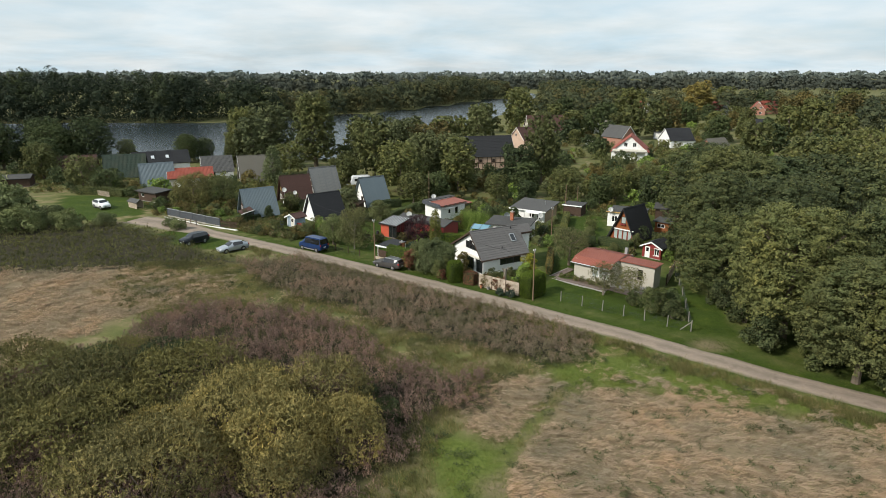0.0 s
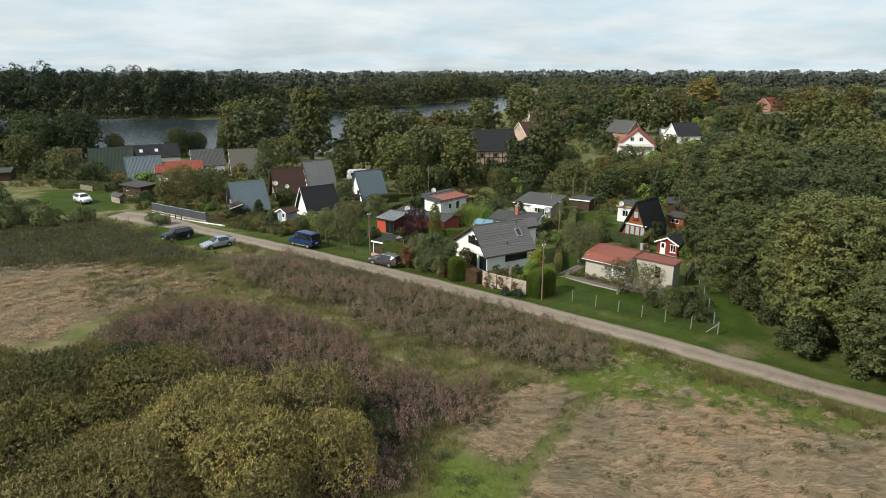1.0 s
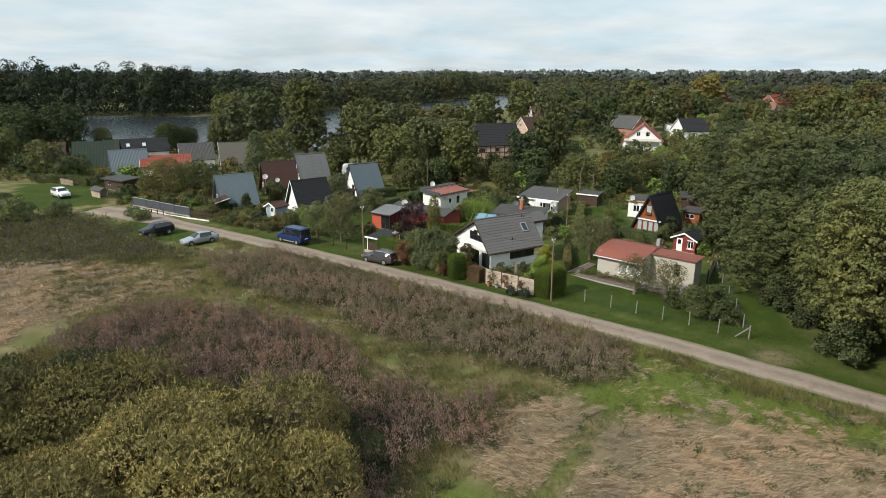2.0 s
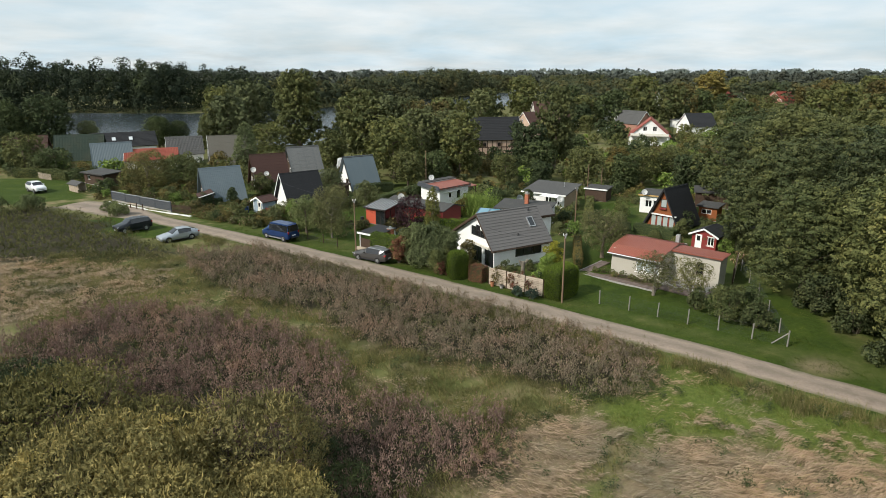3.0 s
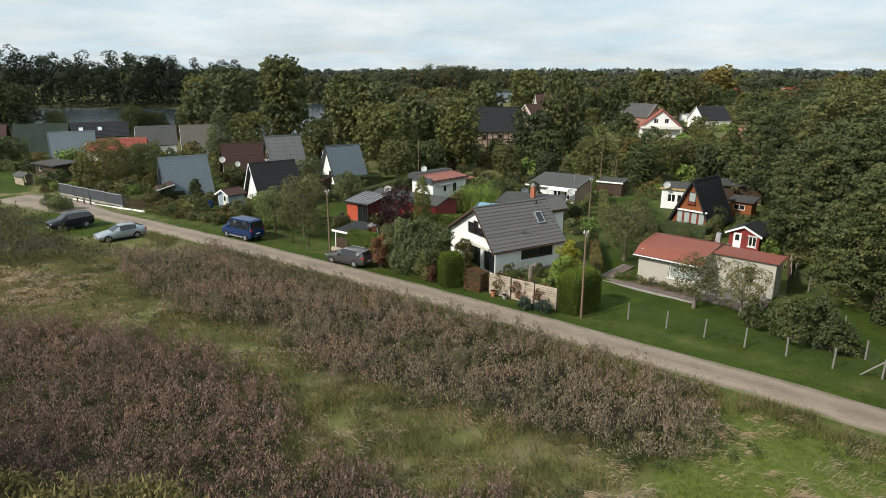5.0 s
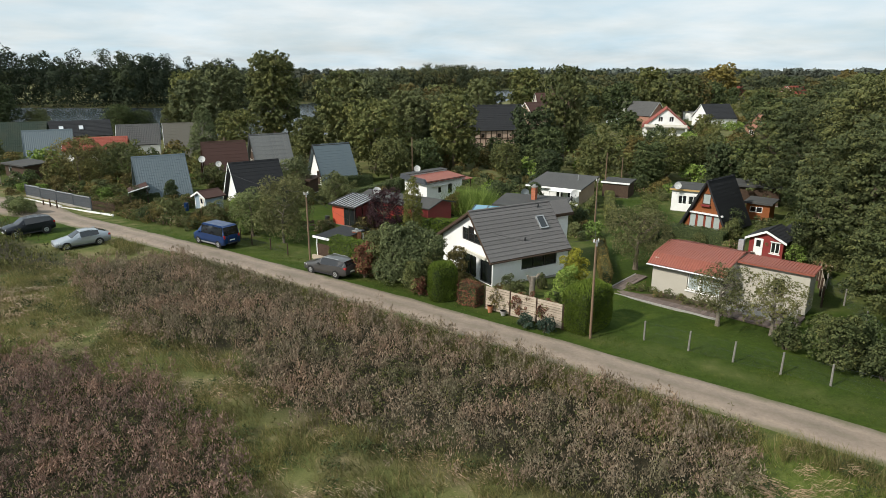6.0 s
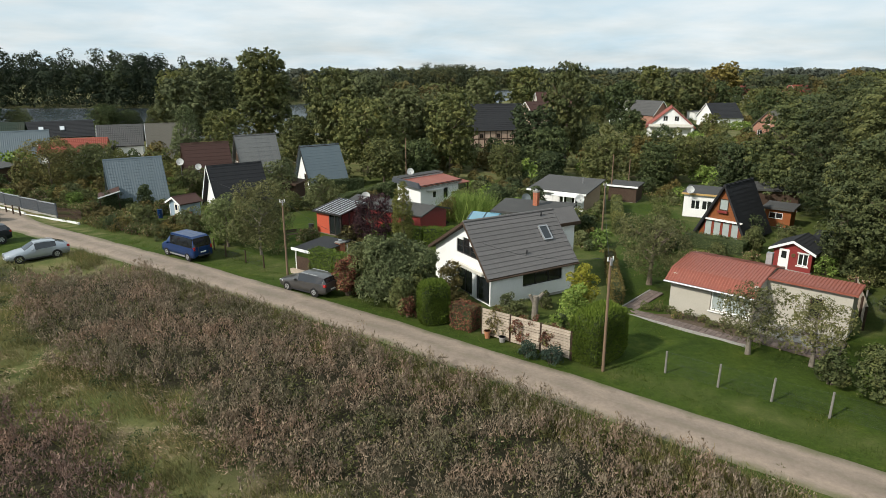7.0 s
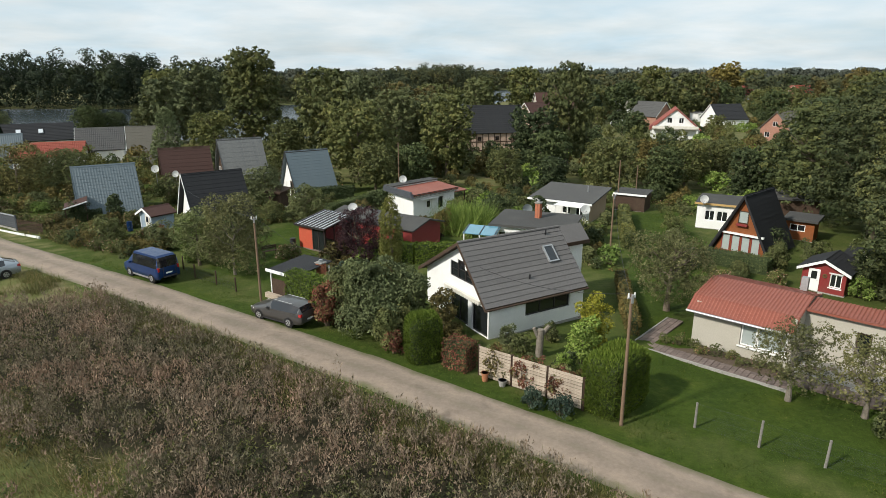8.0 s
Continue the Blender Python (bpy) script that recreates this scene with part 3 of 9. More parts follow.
def ground_material():
    m, nt, p, out, co = blank("meadow_soil")
    vc = nt.nodes.new("ShaderNodeVertexColor")
    vc.layer_name = "zone"
    sep = nt.nodes.new("ShaderNodeSeparateColor")
    nt.links.new(vc.outputs["Color"], sep.inputs[0])
    n1, n2, n3 = noise_node(nt, co, 0.35, 6, 0.6), noise_node(nt, co, 3.0, 6, 0.65), noise_node(nt, co, 14.0, 4)
    wild = ramp_node(nt, n1, [(0.3, (0.07, 0.088, 0.025)), (0.5, (0.12, 0.122, 0.043)), (0.66, (0.21, 0.168, 0.095))])
    lawn = ramp_node(nt, n2, [(0.28, (0.026, 0.045, 0.005)), (0.55, (0.04, 0.065, 0.008)), (0.8, (0.07, 0.082, 0.018))])
    straw = ramp_node(nt, n2, [(0.3, (0.12, 0.098, 0.054)), (0.52, (0.2, 0.152, 0.097)), (0.7, (0.17, 0.142, 0.072)), (0.85, (0.1, 0.11, 0.034))])
    # soil under the brown weeds, darkened to paint in shade between plants
    brown = ramp_node(nt, n2, [(0.3, (0.026, 0.025, 0.013)), (0.7, (0.05, 0.042, 0.026))])
    lawn = mix_node(nt, 1.0, lawn, ramp_node(nt, n1, [(0.35, (0.82, 0.86, 0.85)), (0.55, (1.05, 1.03, 1.0)), (0.7, (1.55, 1.32, 1.3))]), "MULTIPLY")
    col = mix_node(nt, sep.outputs["Blue"], wild, lawn)
    fresh = ramp_node(nt, n2, [(0.3, (0.06, 0.085, 0.016)), (0.55, (0.1, 0.128, 0.026)), (0.8, (0.16, 0.155, 0.05))])
    col = mix_node(nt, vc.outputs["Alpha"], col, fresh)
    col = mix_node(nt, sep.outputs["Red"], col, straw)
    col = mix_node(nt, sep.outputs["Green"], col, brown)
    fine = ramp_node(nt, n3, [(0.3, (0.78, 0.78, 0.78)), (0.7, (1.2, 1.2, 1.2))])
    col = mix_node(nt, 1.0, col, fine, "MULTIPLY")
    nt.links.new(col, p.inputs["Base Color"])
    p.inputs["Roughness"].default_value = 0.95
    p.inputs["Specular IOR Level"].default_value = 0.15
    b = nt.nodes.new("ShaderNodeBump")
    b.inputs["Strength"].default_value, b.inputs["Distance"].default_value = 0.7, 0.06
    nt.links.new(n3, b.inputs["Height"])
    nt.links.new(b.outputs[0], p.inputs["Normal"])
    return m


ground_me = build_ground()
ground_me.materials.append(ground_material())
tagged(new("ground", ground_me), "uneven meadow and garden ground, grass, straw and brown weeds", "ground", kind="structure")


def road_material():
    m, nt, p, out, co = blank("sandy_gravel")
    at = nt.nodes.new("ShaderNodeAttribute")
    at.attribute_name = "across"
    n1, n2, n3 = noise_node(nt, co, 0.5, 6, 0.65), noise_node(nt, co, 5.0, 6, 0.7), noise_node(nt, co, 30.0, 3)
    sand = ramp_node(nt, n2, [(0.2, (0.2, 0.156, 0.12)), (0.6, (0.258, 0.205, 0.16)), (0.9, (0.305, 0.247, 0.195))])
    # the crown between the wheel tracks and the edges carry thin grass
    add = nt.nodes.new("ShaderNodeMath")
    add.operation = "MULTIPLY_ADD"
    add.inputs[1].default_value, add.inputs[2].default_value = 0.9, -0.45
    nt.links.new(n1, add.inputs[0])
    s = nt.nodes.new("ShaderNodeMath")
    s.operation = "ADD"
    nt.links.new(add.outputs[0], s.inputs[0])
    nt.links.new(at.outputs["Fac"], s.inputs[1])
    gr = ramp_node(nt, s.outputs[0], [(0.0, (0.14, 0.14, 0.14)), (0.12, (0, 0, 0)), (0.62, (0, 0, 0)), (1.0, (0.85, 0.85, 0.85))])
    grass = ramp_node(nt, n3, [(0.3, (0.06, 0.075, 0.022)), (0.7, (0.12, 0.13, 0.045))])
    worn = ramp_node(nt, s.outputs[0], [(0.05, (0.86, 0.86, 0.86)), (0.35, (1.0, 1.0, 1.0)), (0.5, (1.13, 1.12, 1.11)), (0.68, (1.0, 1.0, 1.0)), (0.85, (0.8, 0.8, 0.78))])
    sand = mix_node(nt, 1.0, sand, worn, "MULTIPLY")
    damp = ramp_node(nt, noise_node(nt, co, 0.9, 3, 0.5), [(0.6, (1, 1, 1)), (0.72, (0.8, 0.79, 0.78))])
    sand = mix_node(nt, 1.0, sand, damp, "MULTIPLY")
    col = mix_node(nt, gr, sand, grass)
    big = ramp_node(nt, n1, [(0.3, (0.9, 0.9, 0.91)), (0.7, (1.06, 1.05, 1.03))])
    col = mix_node(nt, 1.0, col, big, "MULTIPLY")
    nt.links.new(col, p.inputs["Base Color"])
    p.inputs["Roughness"].default_value = 0.95
    b = nt.nodes.new("ShaderNodeBump")
    b.inputs["Strength"].default_value, b.inputs["Distance"].default_value = 0.5, 0.03
    nt.links.new(n3, b.inputs["Height"])
    nt.links.new(b.outputs[0], p.inputs["Normal"])
    return m


def build_road():
    pts = []
    for (xa, ya), (xb, yb) in zip(ROAD, ROAD[1:]):
        n = max(2, int(math.hypot(xb - xa, yb - ya) / 0.7))
        pts += [Vector((xa + (xb - xa) * i / n, ya + (yb - ya) * i / n, 0)) for i in range(n)]
    pts.append(Vector((*ROAD[-1], 0)))
    for _ in range(8):
        pts = [pts[0]] + [(a + b * 2 + c) / 4 for a, b, c in zip(pts, pts[1:], pts[2:])] + [pts[-1]]
    bm = bmesh.new()
    rows, across = [], (-1.0, -0.8, -0.55, -0.3, 0.0, 0.3, 0.55, 0.8, 1.0)
    for i, p in enumerate(pts):
        d = (pts[min(i + 1, len(pts) - 1)] - pts[max(i - 1, 0)]).normalized()
        nrm = Vector((-d.y, d.x, 0))
        wide = 1.0 + 0.9 * smooth(-40, -50, p.x) if p.x < -40 else 1.0
        row = []
        for a in across:
            half = (1.85 + 0.12 * noise.noise((p.x * 0.35, p.y * 0.35, 2 + a)) + 0.08 * noise.noise((p.x * 1.5, p.y * 1.5, 9 + a))) * wide
            q = p + nrm * a * half
            z = ground_z(q.x, q.y) + 0.035 + 0.05 * (1 - abs(a)) - (0.035 if 0.4 < abs(a) < 0.7 else 0) - (0.12 if abs(a) == 1.0 else 0)
            z += 0.02 * noise.noise((q.x * 0.9, q.y * 0.9, 1))
            row.append(bm.verts.new((q.x, q.y, z)))
        rows.append(row)
    for a, b in zip(rows, rows[1:]):
        for i in range(len(across) - 1):
            bm.faces.new((a[i], a[i + 1], b[i + 1], b[i])).smooth = True
    bmesh.ops.recalc_face_normals(bm, faces=bm.faces)
    me = bpy.data.meshes.new("road")
    bm.to_mesh(me)
    bm.free()
    at = me.attributes.new("across", "FLOAT", "POINT")
    at.data.foreach_set("value", np.array([abs(a) for _ in rows for a in across], np.float32))
    me.materials.append(road_material())
    tagged(new("road", me), "pale sandy gravel lane with wheel tracks", "road", kind="structure")


build_road()


def build_water():
    m, nt, p, out, co = blank("lake_water")
    n = noise_node(nt, co, 1.1, 5, 0.6)
    col = ramp_node(nt, n, [(0.3, (0.018, 0.026, 0.03)), (0.7, (0.026, 0.034, 0.038))])
    nt.links.new(col, p.inputs["Base Color"])
    p.inputs["Roughness"].default_value, p.inputs["IOR"].default_value = 0.2, 1.33
    b = nt.nodes.new("ShaderNodeBump")
    b.inputs["Strength"].default_value, b.inputs["Distance"].default_value = 0.35, 0.3
    nt.links.new(n, b.inputs["Height"])
    nt.links.new(b.outputs[0], p.inputs["Normal"])
    bm = bmesh.new()
    vs = [bm.verts.new((x, y, -1.3)) for x, y in ((-450, 190), (130, 190), (130, 930), (-450, 930))]
    bm.faces.new(vs)
    me = bpy.data.meshes.new("lake")
    bm.to_mesh(me)
    bm.free()
    me.materials.append(m)
    tagged(new("water", me), "calm grey lake behind the gardens", "water", kind="structure")


build_water()


# ---- houses ----
def frame_at(x, y, rz, dz=0.0):
    return pose(x, y, ground_z(x, y) + dz, 0, 0, rz)


def slab(p, q, r, t):
    """A roof plate: p and q along the eave, r above p on the slope; t thick, downwards from the outer face."""
    p, q, r = Vector(p), Vector(q), Vector(r)
    s = q + (r - p)
    n = (q - p).cross(r - p).normalized()
    if n.z < 0:
        n = -n
    bm = bmesh.new()
    top = [bm.verts.new(v) for v in (p, q, s, r)]
    bot = [bm.verts.new(v - n * t) for v in (p, q, s, r)]
    bm.faces.new(top), bm.faces.new(bot[::-1])
    for i in range(4):
        bm.faces.new((top[i], bot[i], bot[(i + 1) % 4], top[(i + 1) % 4]))
    bmesh.ops.recalc_face_normals(bm, faces=bm.faces)
    return bm


def course_roof(parent, p, q, r, rows, material, t=0.05, lift=0.035, jitter=0.0):
    """A slope covered in overlapping courses, each a part; p and q along the eave, r above p at the ridge."""
    p, q, r = Vector(p), Vector(q), Vector(r)
    up = (r - p) / rows
    n = (q - p).cross(r - p).normalized()
    if n.z < 0:
        n = -n
    me = None
    for i in range(rows):
        base = p + up * i
        if me is None:
            bm = bmesh.new()
            a, b = Vector((0, 0, 0)), q - p
            lo, hi = n * lift, up * 1.08
            vs = [a + lo, b + lo, b + hi, a + hi]
            top = [bm.verts.new(v) for v in vs]
            bot = [bm.verts.new(v - n * t) for v in vs]
            bm.faces.new(top), bm.faces.new(bot[::-1])
            for k in range(4):
                bm.faces.new((top[k], bot[k], bot[(k + 1) % 4], top[(k + 1) % 4]))
            bmesh.ops.recalc_face_normals(bm, faces=bm.faces)
            me = bpy.data.meshes.new("tile_course")
            bm.to_mesh(me)
            bm.free()
            me.materials.append(material)
        shared("tile_course", me, parent, Matrix.Translation(base))


def wavy_roof(p, q, r, pitch, depth, t=0.05, steps=0, step_h=0.03):
    """A slope of profiled sheet: ribs run from eave to ridge every pitch metres, with cross steps like rows of tiles."""
    p, q, r = Vector(p), Vector(q), Vector(r)
    L = (q - p).length
    n = (q - p).cross(r - p).normalized()
    if n.z < 0:
        n = -n
    k = max(1, int(round(L / pitch)))
    us = []
    for i in range(k):
        us += [(i + 0.0, 0), (i + 0.3, 0), (i + 0.45, 1), (i + 0.75, 1), (i + 0.9, 0)]
    us.append((k, 0))
    levels = []
    if steps:
        for j in range(steps):
            levels += [(j / steps, step_h), ((j + 0.98) / steps, 0)]
    else:
        levels = [(0, 0), (1, 0)]
    bm = bmesh.new()
    grid = []
    for v, h in levels:
        grid.append([bm.verts.new(p + (q - p) * (u / k) + (r - p) * v + n * (d * depth + h)) for u, d in us])
    for a, b in zip(grid, grid[1:]):
        for i in range(len(us) - 1):
            bm.faces.new((a[i], a[i + 1], b[i + 1], b[i]))
    lo = [[bm.verts.new(c - n * t) for c in (p, q)], [bm.verts.new(c - n * t) for c in (r, r + q - p)]]
    bm.faces.new((lo[0][0], lo[0][1], lo[1][1], lo[1][0]))
    bmesh.ops.recalc_face_normals(bm, faces=bm.faces)
    return bm


def door(parent, m, w, h, leaf="paint_white", pane=True, glass="window_glass"):
    d = part("door", boxes((0, w, 0, 0.06, 0, h), bevel=0.008), M[leaf], parent)
    d.matrix_basis = m
    if pane:
        part("pane", boxes((w * 0.25, w * 0.75, -0.012, 0.02, h * 0.55, h * 0.9)), M[glass], d)
    bm = bmesh.new()
    tube(bm, (w * 0.88, -0.05, h * 0.48), (w * 0.74, -0.05, h * 0.48), 0.014, 0.014, 6)
    tube(bm, (w * 0.88, 0, h * 0.48), (w * 0.88, -0.055, h * 0.48), 0.014, 0.014, 6)
    part("door_handle", bm, M["zinc"], d)
    return d


def gutter(parent, p, q, mat="zinc", r=0.07):
    bm = bmesh.new()
    tube(bm, p, q, r, r, 8)
    part("gutter", bm, M[mat], parent)


def satellite_dish(x, y, z, rz, r=0.45, mat="dish", pole=0.0, label="white satellite dish on a short mast"):
    t = thing("satellite_dish", pose(x, y, z, 0, 0, rz), label, "satellite dish")
    bm = bmesh.new()
    rings, seg = 5, 16
    prev = None
    for i in range(rings + 1):
        rr = r * i / rings
        ring = [bm.verts.new((rr * math.cos(2 * math.pi * k / seg), -0.1 - 0.3 * r * (i / rings) ** 2 + 0.25 * rr * math.sin(2 * math.pi * k / seg) * 0, rr * math.sin(2 * math.pi * k / seg))) for k in range(seg)] if i else [bm.verts.new((0, -0.1, 0))]
        if prev:
            for k in range(seg):
                if len(prev) == 1:
                    bm.faces.new((prev[0], ring[k], ring[(k + 1) % seg]))
                else:
                    bm.faces.new((prev[k], ring[k], ring[(k + 1) % seg], prev[(k + 1) % seg]))
        prev = ring
    bmesh.ops.solidify(bm, geom=bm.faces[:], thickness=0.015)
    d = part("reflector", bm, M[mat], t)
    d.matrix_basis = pose(0, 0, 0, -20, 0, 0)
    bm = bmesh.new()
    tube(bm, (0, 0.02, -pole - 0.35), (0, 0.02, 0.1), 0.025, 0.025, 8)
    part("mast", bm, M["zinc"], t)
    bm = bmesh.new()
    tube(bm, (0, -0.12, -r * 0.8), (0, -r * 1.15, -r * 0.1), 0.012, 0.012, 6)
    box(bm, -0.04, 0.04, -r * 1.22, -r * 1.05, -r * 0.2, 0.02)
    part("feed_arm", bm, M["zinc"], t)
    return t


# the white gabled house by the lane; its gable is the xz plane, x to the right along the gable, y along the ridge
def white_house():
    W, L, RX, RZ, EL, ER = 7.7, 7.5, 4.75, 5.5, 2.75, 2.38
    ox, oy = 4.13, 81.39
    x0, y0 = ox - 0.53 * W, oy + 0.85 * W
    h = thing("gabled_house", pose(x0, y0, 0.27, 0, 0, -58.0), "white plastered house with grey tiled gable roof", "house")
    gable = [(0, EL), (RX, RZ - 0.12), (W, ER)]
    holes = [(W - 4.5, W - 2.35, 0.05, 1.95), (W - 1.85, W - 0.12, 0.05, 1.95), (W - 4.5, W - 3.62, 2.98, 4.05), (W - 3.62, W - 2.74, 2.98, 4.3), (W - 2.74, W - 1.86, 2.98, 3.8)]
    part("wall", wall_with_holes(W, gable, holes + [(W - 1.86, W - 1.2, 2.98, 3.22)], 0.25), M["plaster_white"], h)
    side = wall_with_holes(L, [(0, ER), (L, ER)], [(2.6, 6.3, 0.95, 2.02)], 0.25)
    s = part("wall", side, M["plaster_white"], h)
    s.matrix_basis = pose(W + 0.002, 0.25, 0, 0, 0, 90)
    part("wall", boxes((0, 0.25, 0.25, L, 0, EL - 0.05)), M["plaster_white"], h)
    b = part("wall", wall_with_holes(W, gable, [], 0.25), M["plaster_white"], h)
    b.matrix_basis = pose(0, L, 0)
    part("plinth", boxes((-0.03, W + 0.03, -0.03, L + 0.28, -0.5, 0.02)), M["concrete"], h)
    part("floor", boxes((0.25, W - 0.25, 0.25, L, 0.02, 0.05)), M["wood_dark"], h)
    part("upper_floor", boxes((0.25, W - 0.25, 0.25, L, 2.35, 2.5)), M["wood_dark"], h)
    # gable window with slanted top, sliding doors, side windows
    for x1, w1, h1 in ((4.495, 0.87, 1.06), (3.615, 0.87, 1.31), (2.735, 0.87, 0.81), (1.855, 0.65, 0.23)):
        window(h, pose(W - x1, 0.06, 2.985), w1, h1, 1, "paint_dark", bars=1 if h1 > 0.5 else 0)
    window(h, pose(W - 4.48, 0.08, 0.06), 2.1, 1.87, 2, "paint_dark")
    window(h, pose(W - 1.83, 0.08, 0.06), 1.68, 1.87, 1, "paint_dark")
    window(h, pose(W - 0.08, 2.87, 0.97, 0, 0, 90), 3.66, 1.03, 3, "paint_dark")
    # awning folded against the gable
    bm = bmesh.new()
    box(bm, W - 5.05, W - 0.8, -0.2, -0.01, 2.12, 2.3, bevel=0.03)
    for i in range(17):
        xa = W - 5.0 + i * 0.245
        prism([(xa, 2.12), (xa + 0.235, 2.12), (xa + 0.19, 2.0), (xa + 0.05, 2.0)], "y", -0.2, -0.185, bm)
    part("awning", bm, M["cloth"], h, "folded pale awning over the terrace doors")
    # roof: long left slope, steep right slope, ridge cap and barge boards
    ov, back = 0.45, 0.35
    sl = (RZ - EL) / RX
    sr = (RZ - ER) / (W - RX)
    exL, exR = 0.45, 0.3
    left = new("roof")
    left.parent = h
    part("deck", slab((-exL, -ov, EL - exL * sl + 0.1), (-exL, L + back, EL - exL * sl + 0.1), (RX, -ov, RZ + 0.1), 0.14), M["wood_dark"], left)
    course_roof(left, (-exL, -ov, EL - exL * sl + 0.13), (-exL, L + back, EL - exL * sl + 0.13), (RX, -ov, RZ + 0.13), 15, M["tile_grey"])
    right = new("roof")
    right.parent = h
    part("deck", slab((W + exR, -ov, ER - exR * sr + 0.1), (W + exR, L + back, ER - exR * sr + 0.1), (RX, -ov, RZ + 0.1), 0.14), M["wood_dark"], right)
    course_roof(right, (W + exR, -ov, ER - exR * sr + 0.13), (W + exR, L + back, ER - exR * sr + 0.13), (RX, -ov, RZ + 0.13), 13, M["tile_grey"])
    bm = bmesh.new()
    n = 22
    for i in range(n):
        ya = -ov + i * (L + ov + back) / n
        tube(bm, (RX, ya, RZ + 0.12), (RX, ya + (L + ov + back) / n * 1.05, RZ + 0.13), 0.11, 0.095, 8)
    part("ridge_cap", bm, M["tile_grey"], h)
    tagged(h.children[-1], kind="stuff")
    for x1, z1 in ((-exL, EL - exL * sl), (W + exR, ER - exR * sr)):
        part("barge_board", prism([(x1, z1 - 0.1), (RX, RZ - 0.08), (RX, RZ + 0.15), (x1, z1 + 0.13)], "y", -ov - 0.04, -ov - 0.003), M["wood_dark"], h)
    gutter(h, (W + exR + 0.06, -ov, ER - exR * sr + 0.02), (W + exR + 0.06, L + back, ER - exR * sr + 0.02), "wood_dark")
    # rear dormer, its roof drawn out from the ridge
    part("dormer_wall", prism([(RX - 2.0, 0.0), (W - 2.25, 0.0), (W - 2.25, RZ - 0.95), (RX, RZ - 0.1), (RX - 2.0, RZ - 1.2)], "y", L + 0.26, L + 2.1), M["plaster_white"], h)
    part("dormer_roof", slab((W - 1.95, L + 0.36, RZ - 0.85), (W - 1.95, L + 2.4, RZ - 0.85), (RX, L + 0.36, RZ + 0.16), 0.14), M["tile_grey"], h)
    part("dormer_roof", slab((RX - 2.4, L + 0.36, RZ - 1.2), (RX - 2.4, L + 2.4, RZ - 1.2), (RX, L + 0.36, RZ + 0.16), 0.14), M["tile_grey"], h)
    part("fascia", boxes((W - 1.95, W - 1.9, L + 0.37, L + 2.42, RZ - 1.1, RZ - 0.84)), M["wood_dark"], h)
    # skylight in the right slope
    k = 0.42
    cx, cz = W - (W - RX) * 0.54, ER + (RZ - ER) * 0.54
    ang = math.degrees(math.atan2(RZ - ER, W - RX))
    sky_l = new("skylight")
    sky_l.parent = h
    sky_l.matrix_basis = pose(cx, L * 0.81, cz + 0.2, 0, ang, 0)
    part("frame", boxes((-0.62, 0.62, -k, -k + 0.09, -0.05, 0.1), (-0.62, 0.62, k - 0.09, k, -0.05, 0.1), (-0.62, -0.53, -k + 0.09, k - 0.09, -0.05, 0.1), (0.53, 0.62, -k + 0.09, k - 0.09, -0.05, 0.1)), M["zinc"], sky_l)
    part("pane", boxes((-0.54, 0.54, -k + 0.08, k - 0.08, 0.03, 0.06)), M["window_glass"], sky_l)
    # two roof vents
    for yy, f in ((L * 0.86, 0.9), (L * 0.48, 0.22)):
        bm = bmesh.new()
        zc = ER + (RZ - ER) * f
        xc = W - (W - RX) * f
        tube(bm, (xc, yy, zc), (xc + 0.05, yy, zc + 0.42), 0.06, 0.05, 8)
        part("vent_pipe", bm, M["tile_dark"], h)
    # terrace in front of the doors
    part("terrace", boxes((W - 5.4, W + 0.3, -2.4, -0.03, -0.35, 0.0)), M["paving"], h)
    return h


white_house()


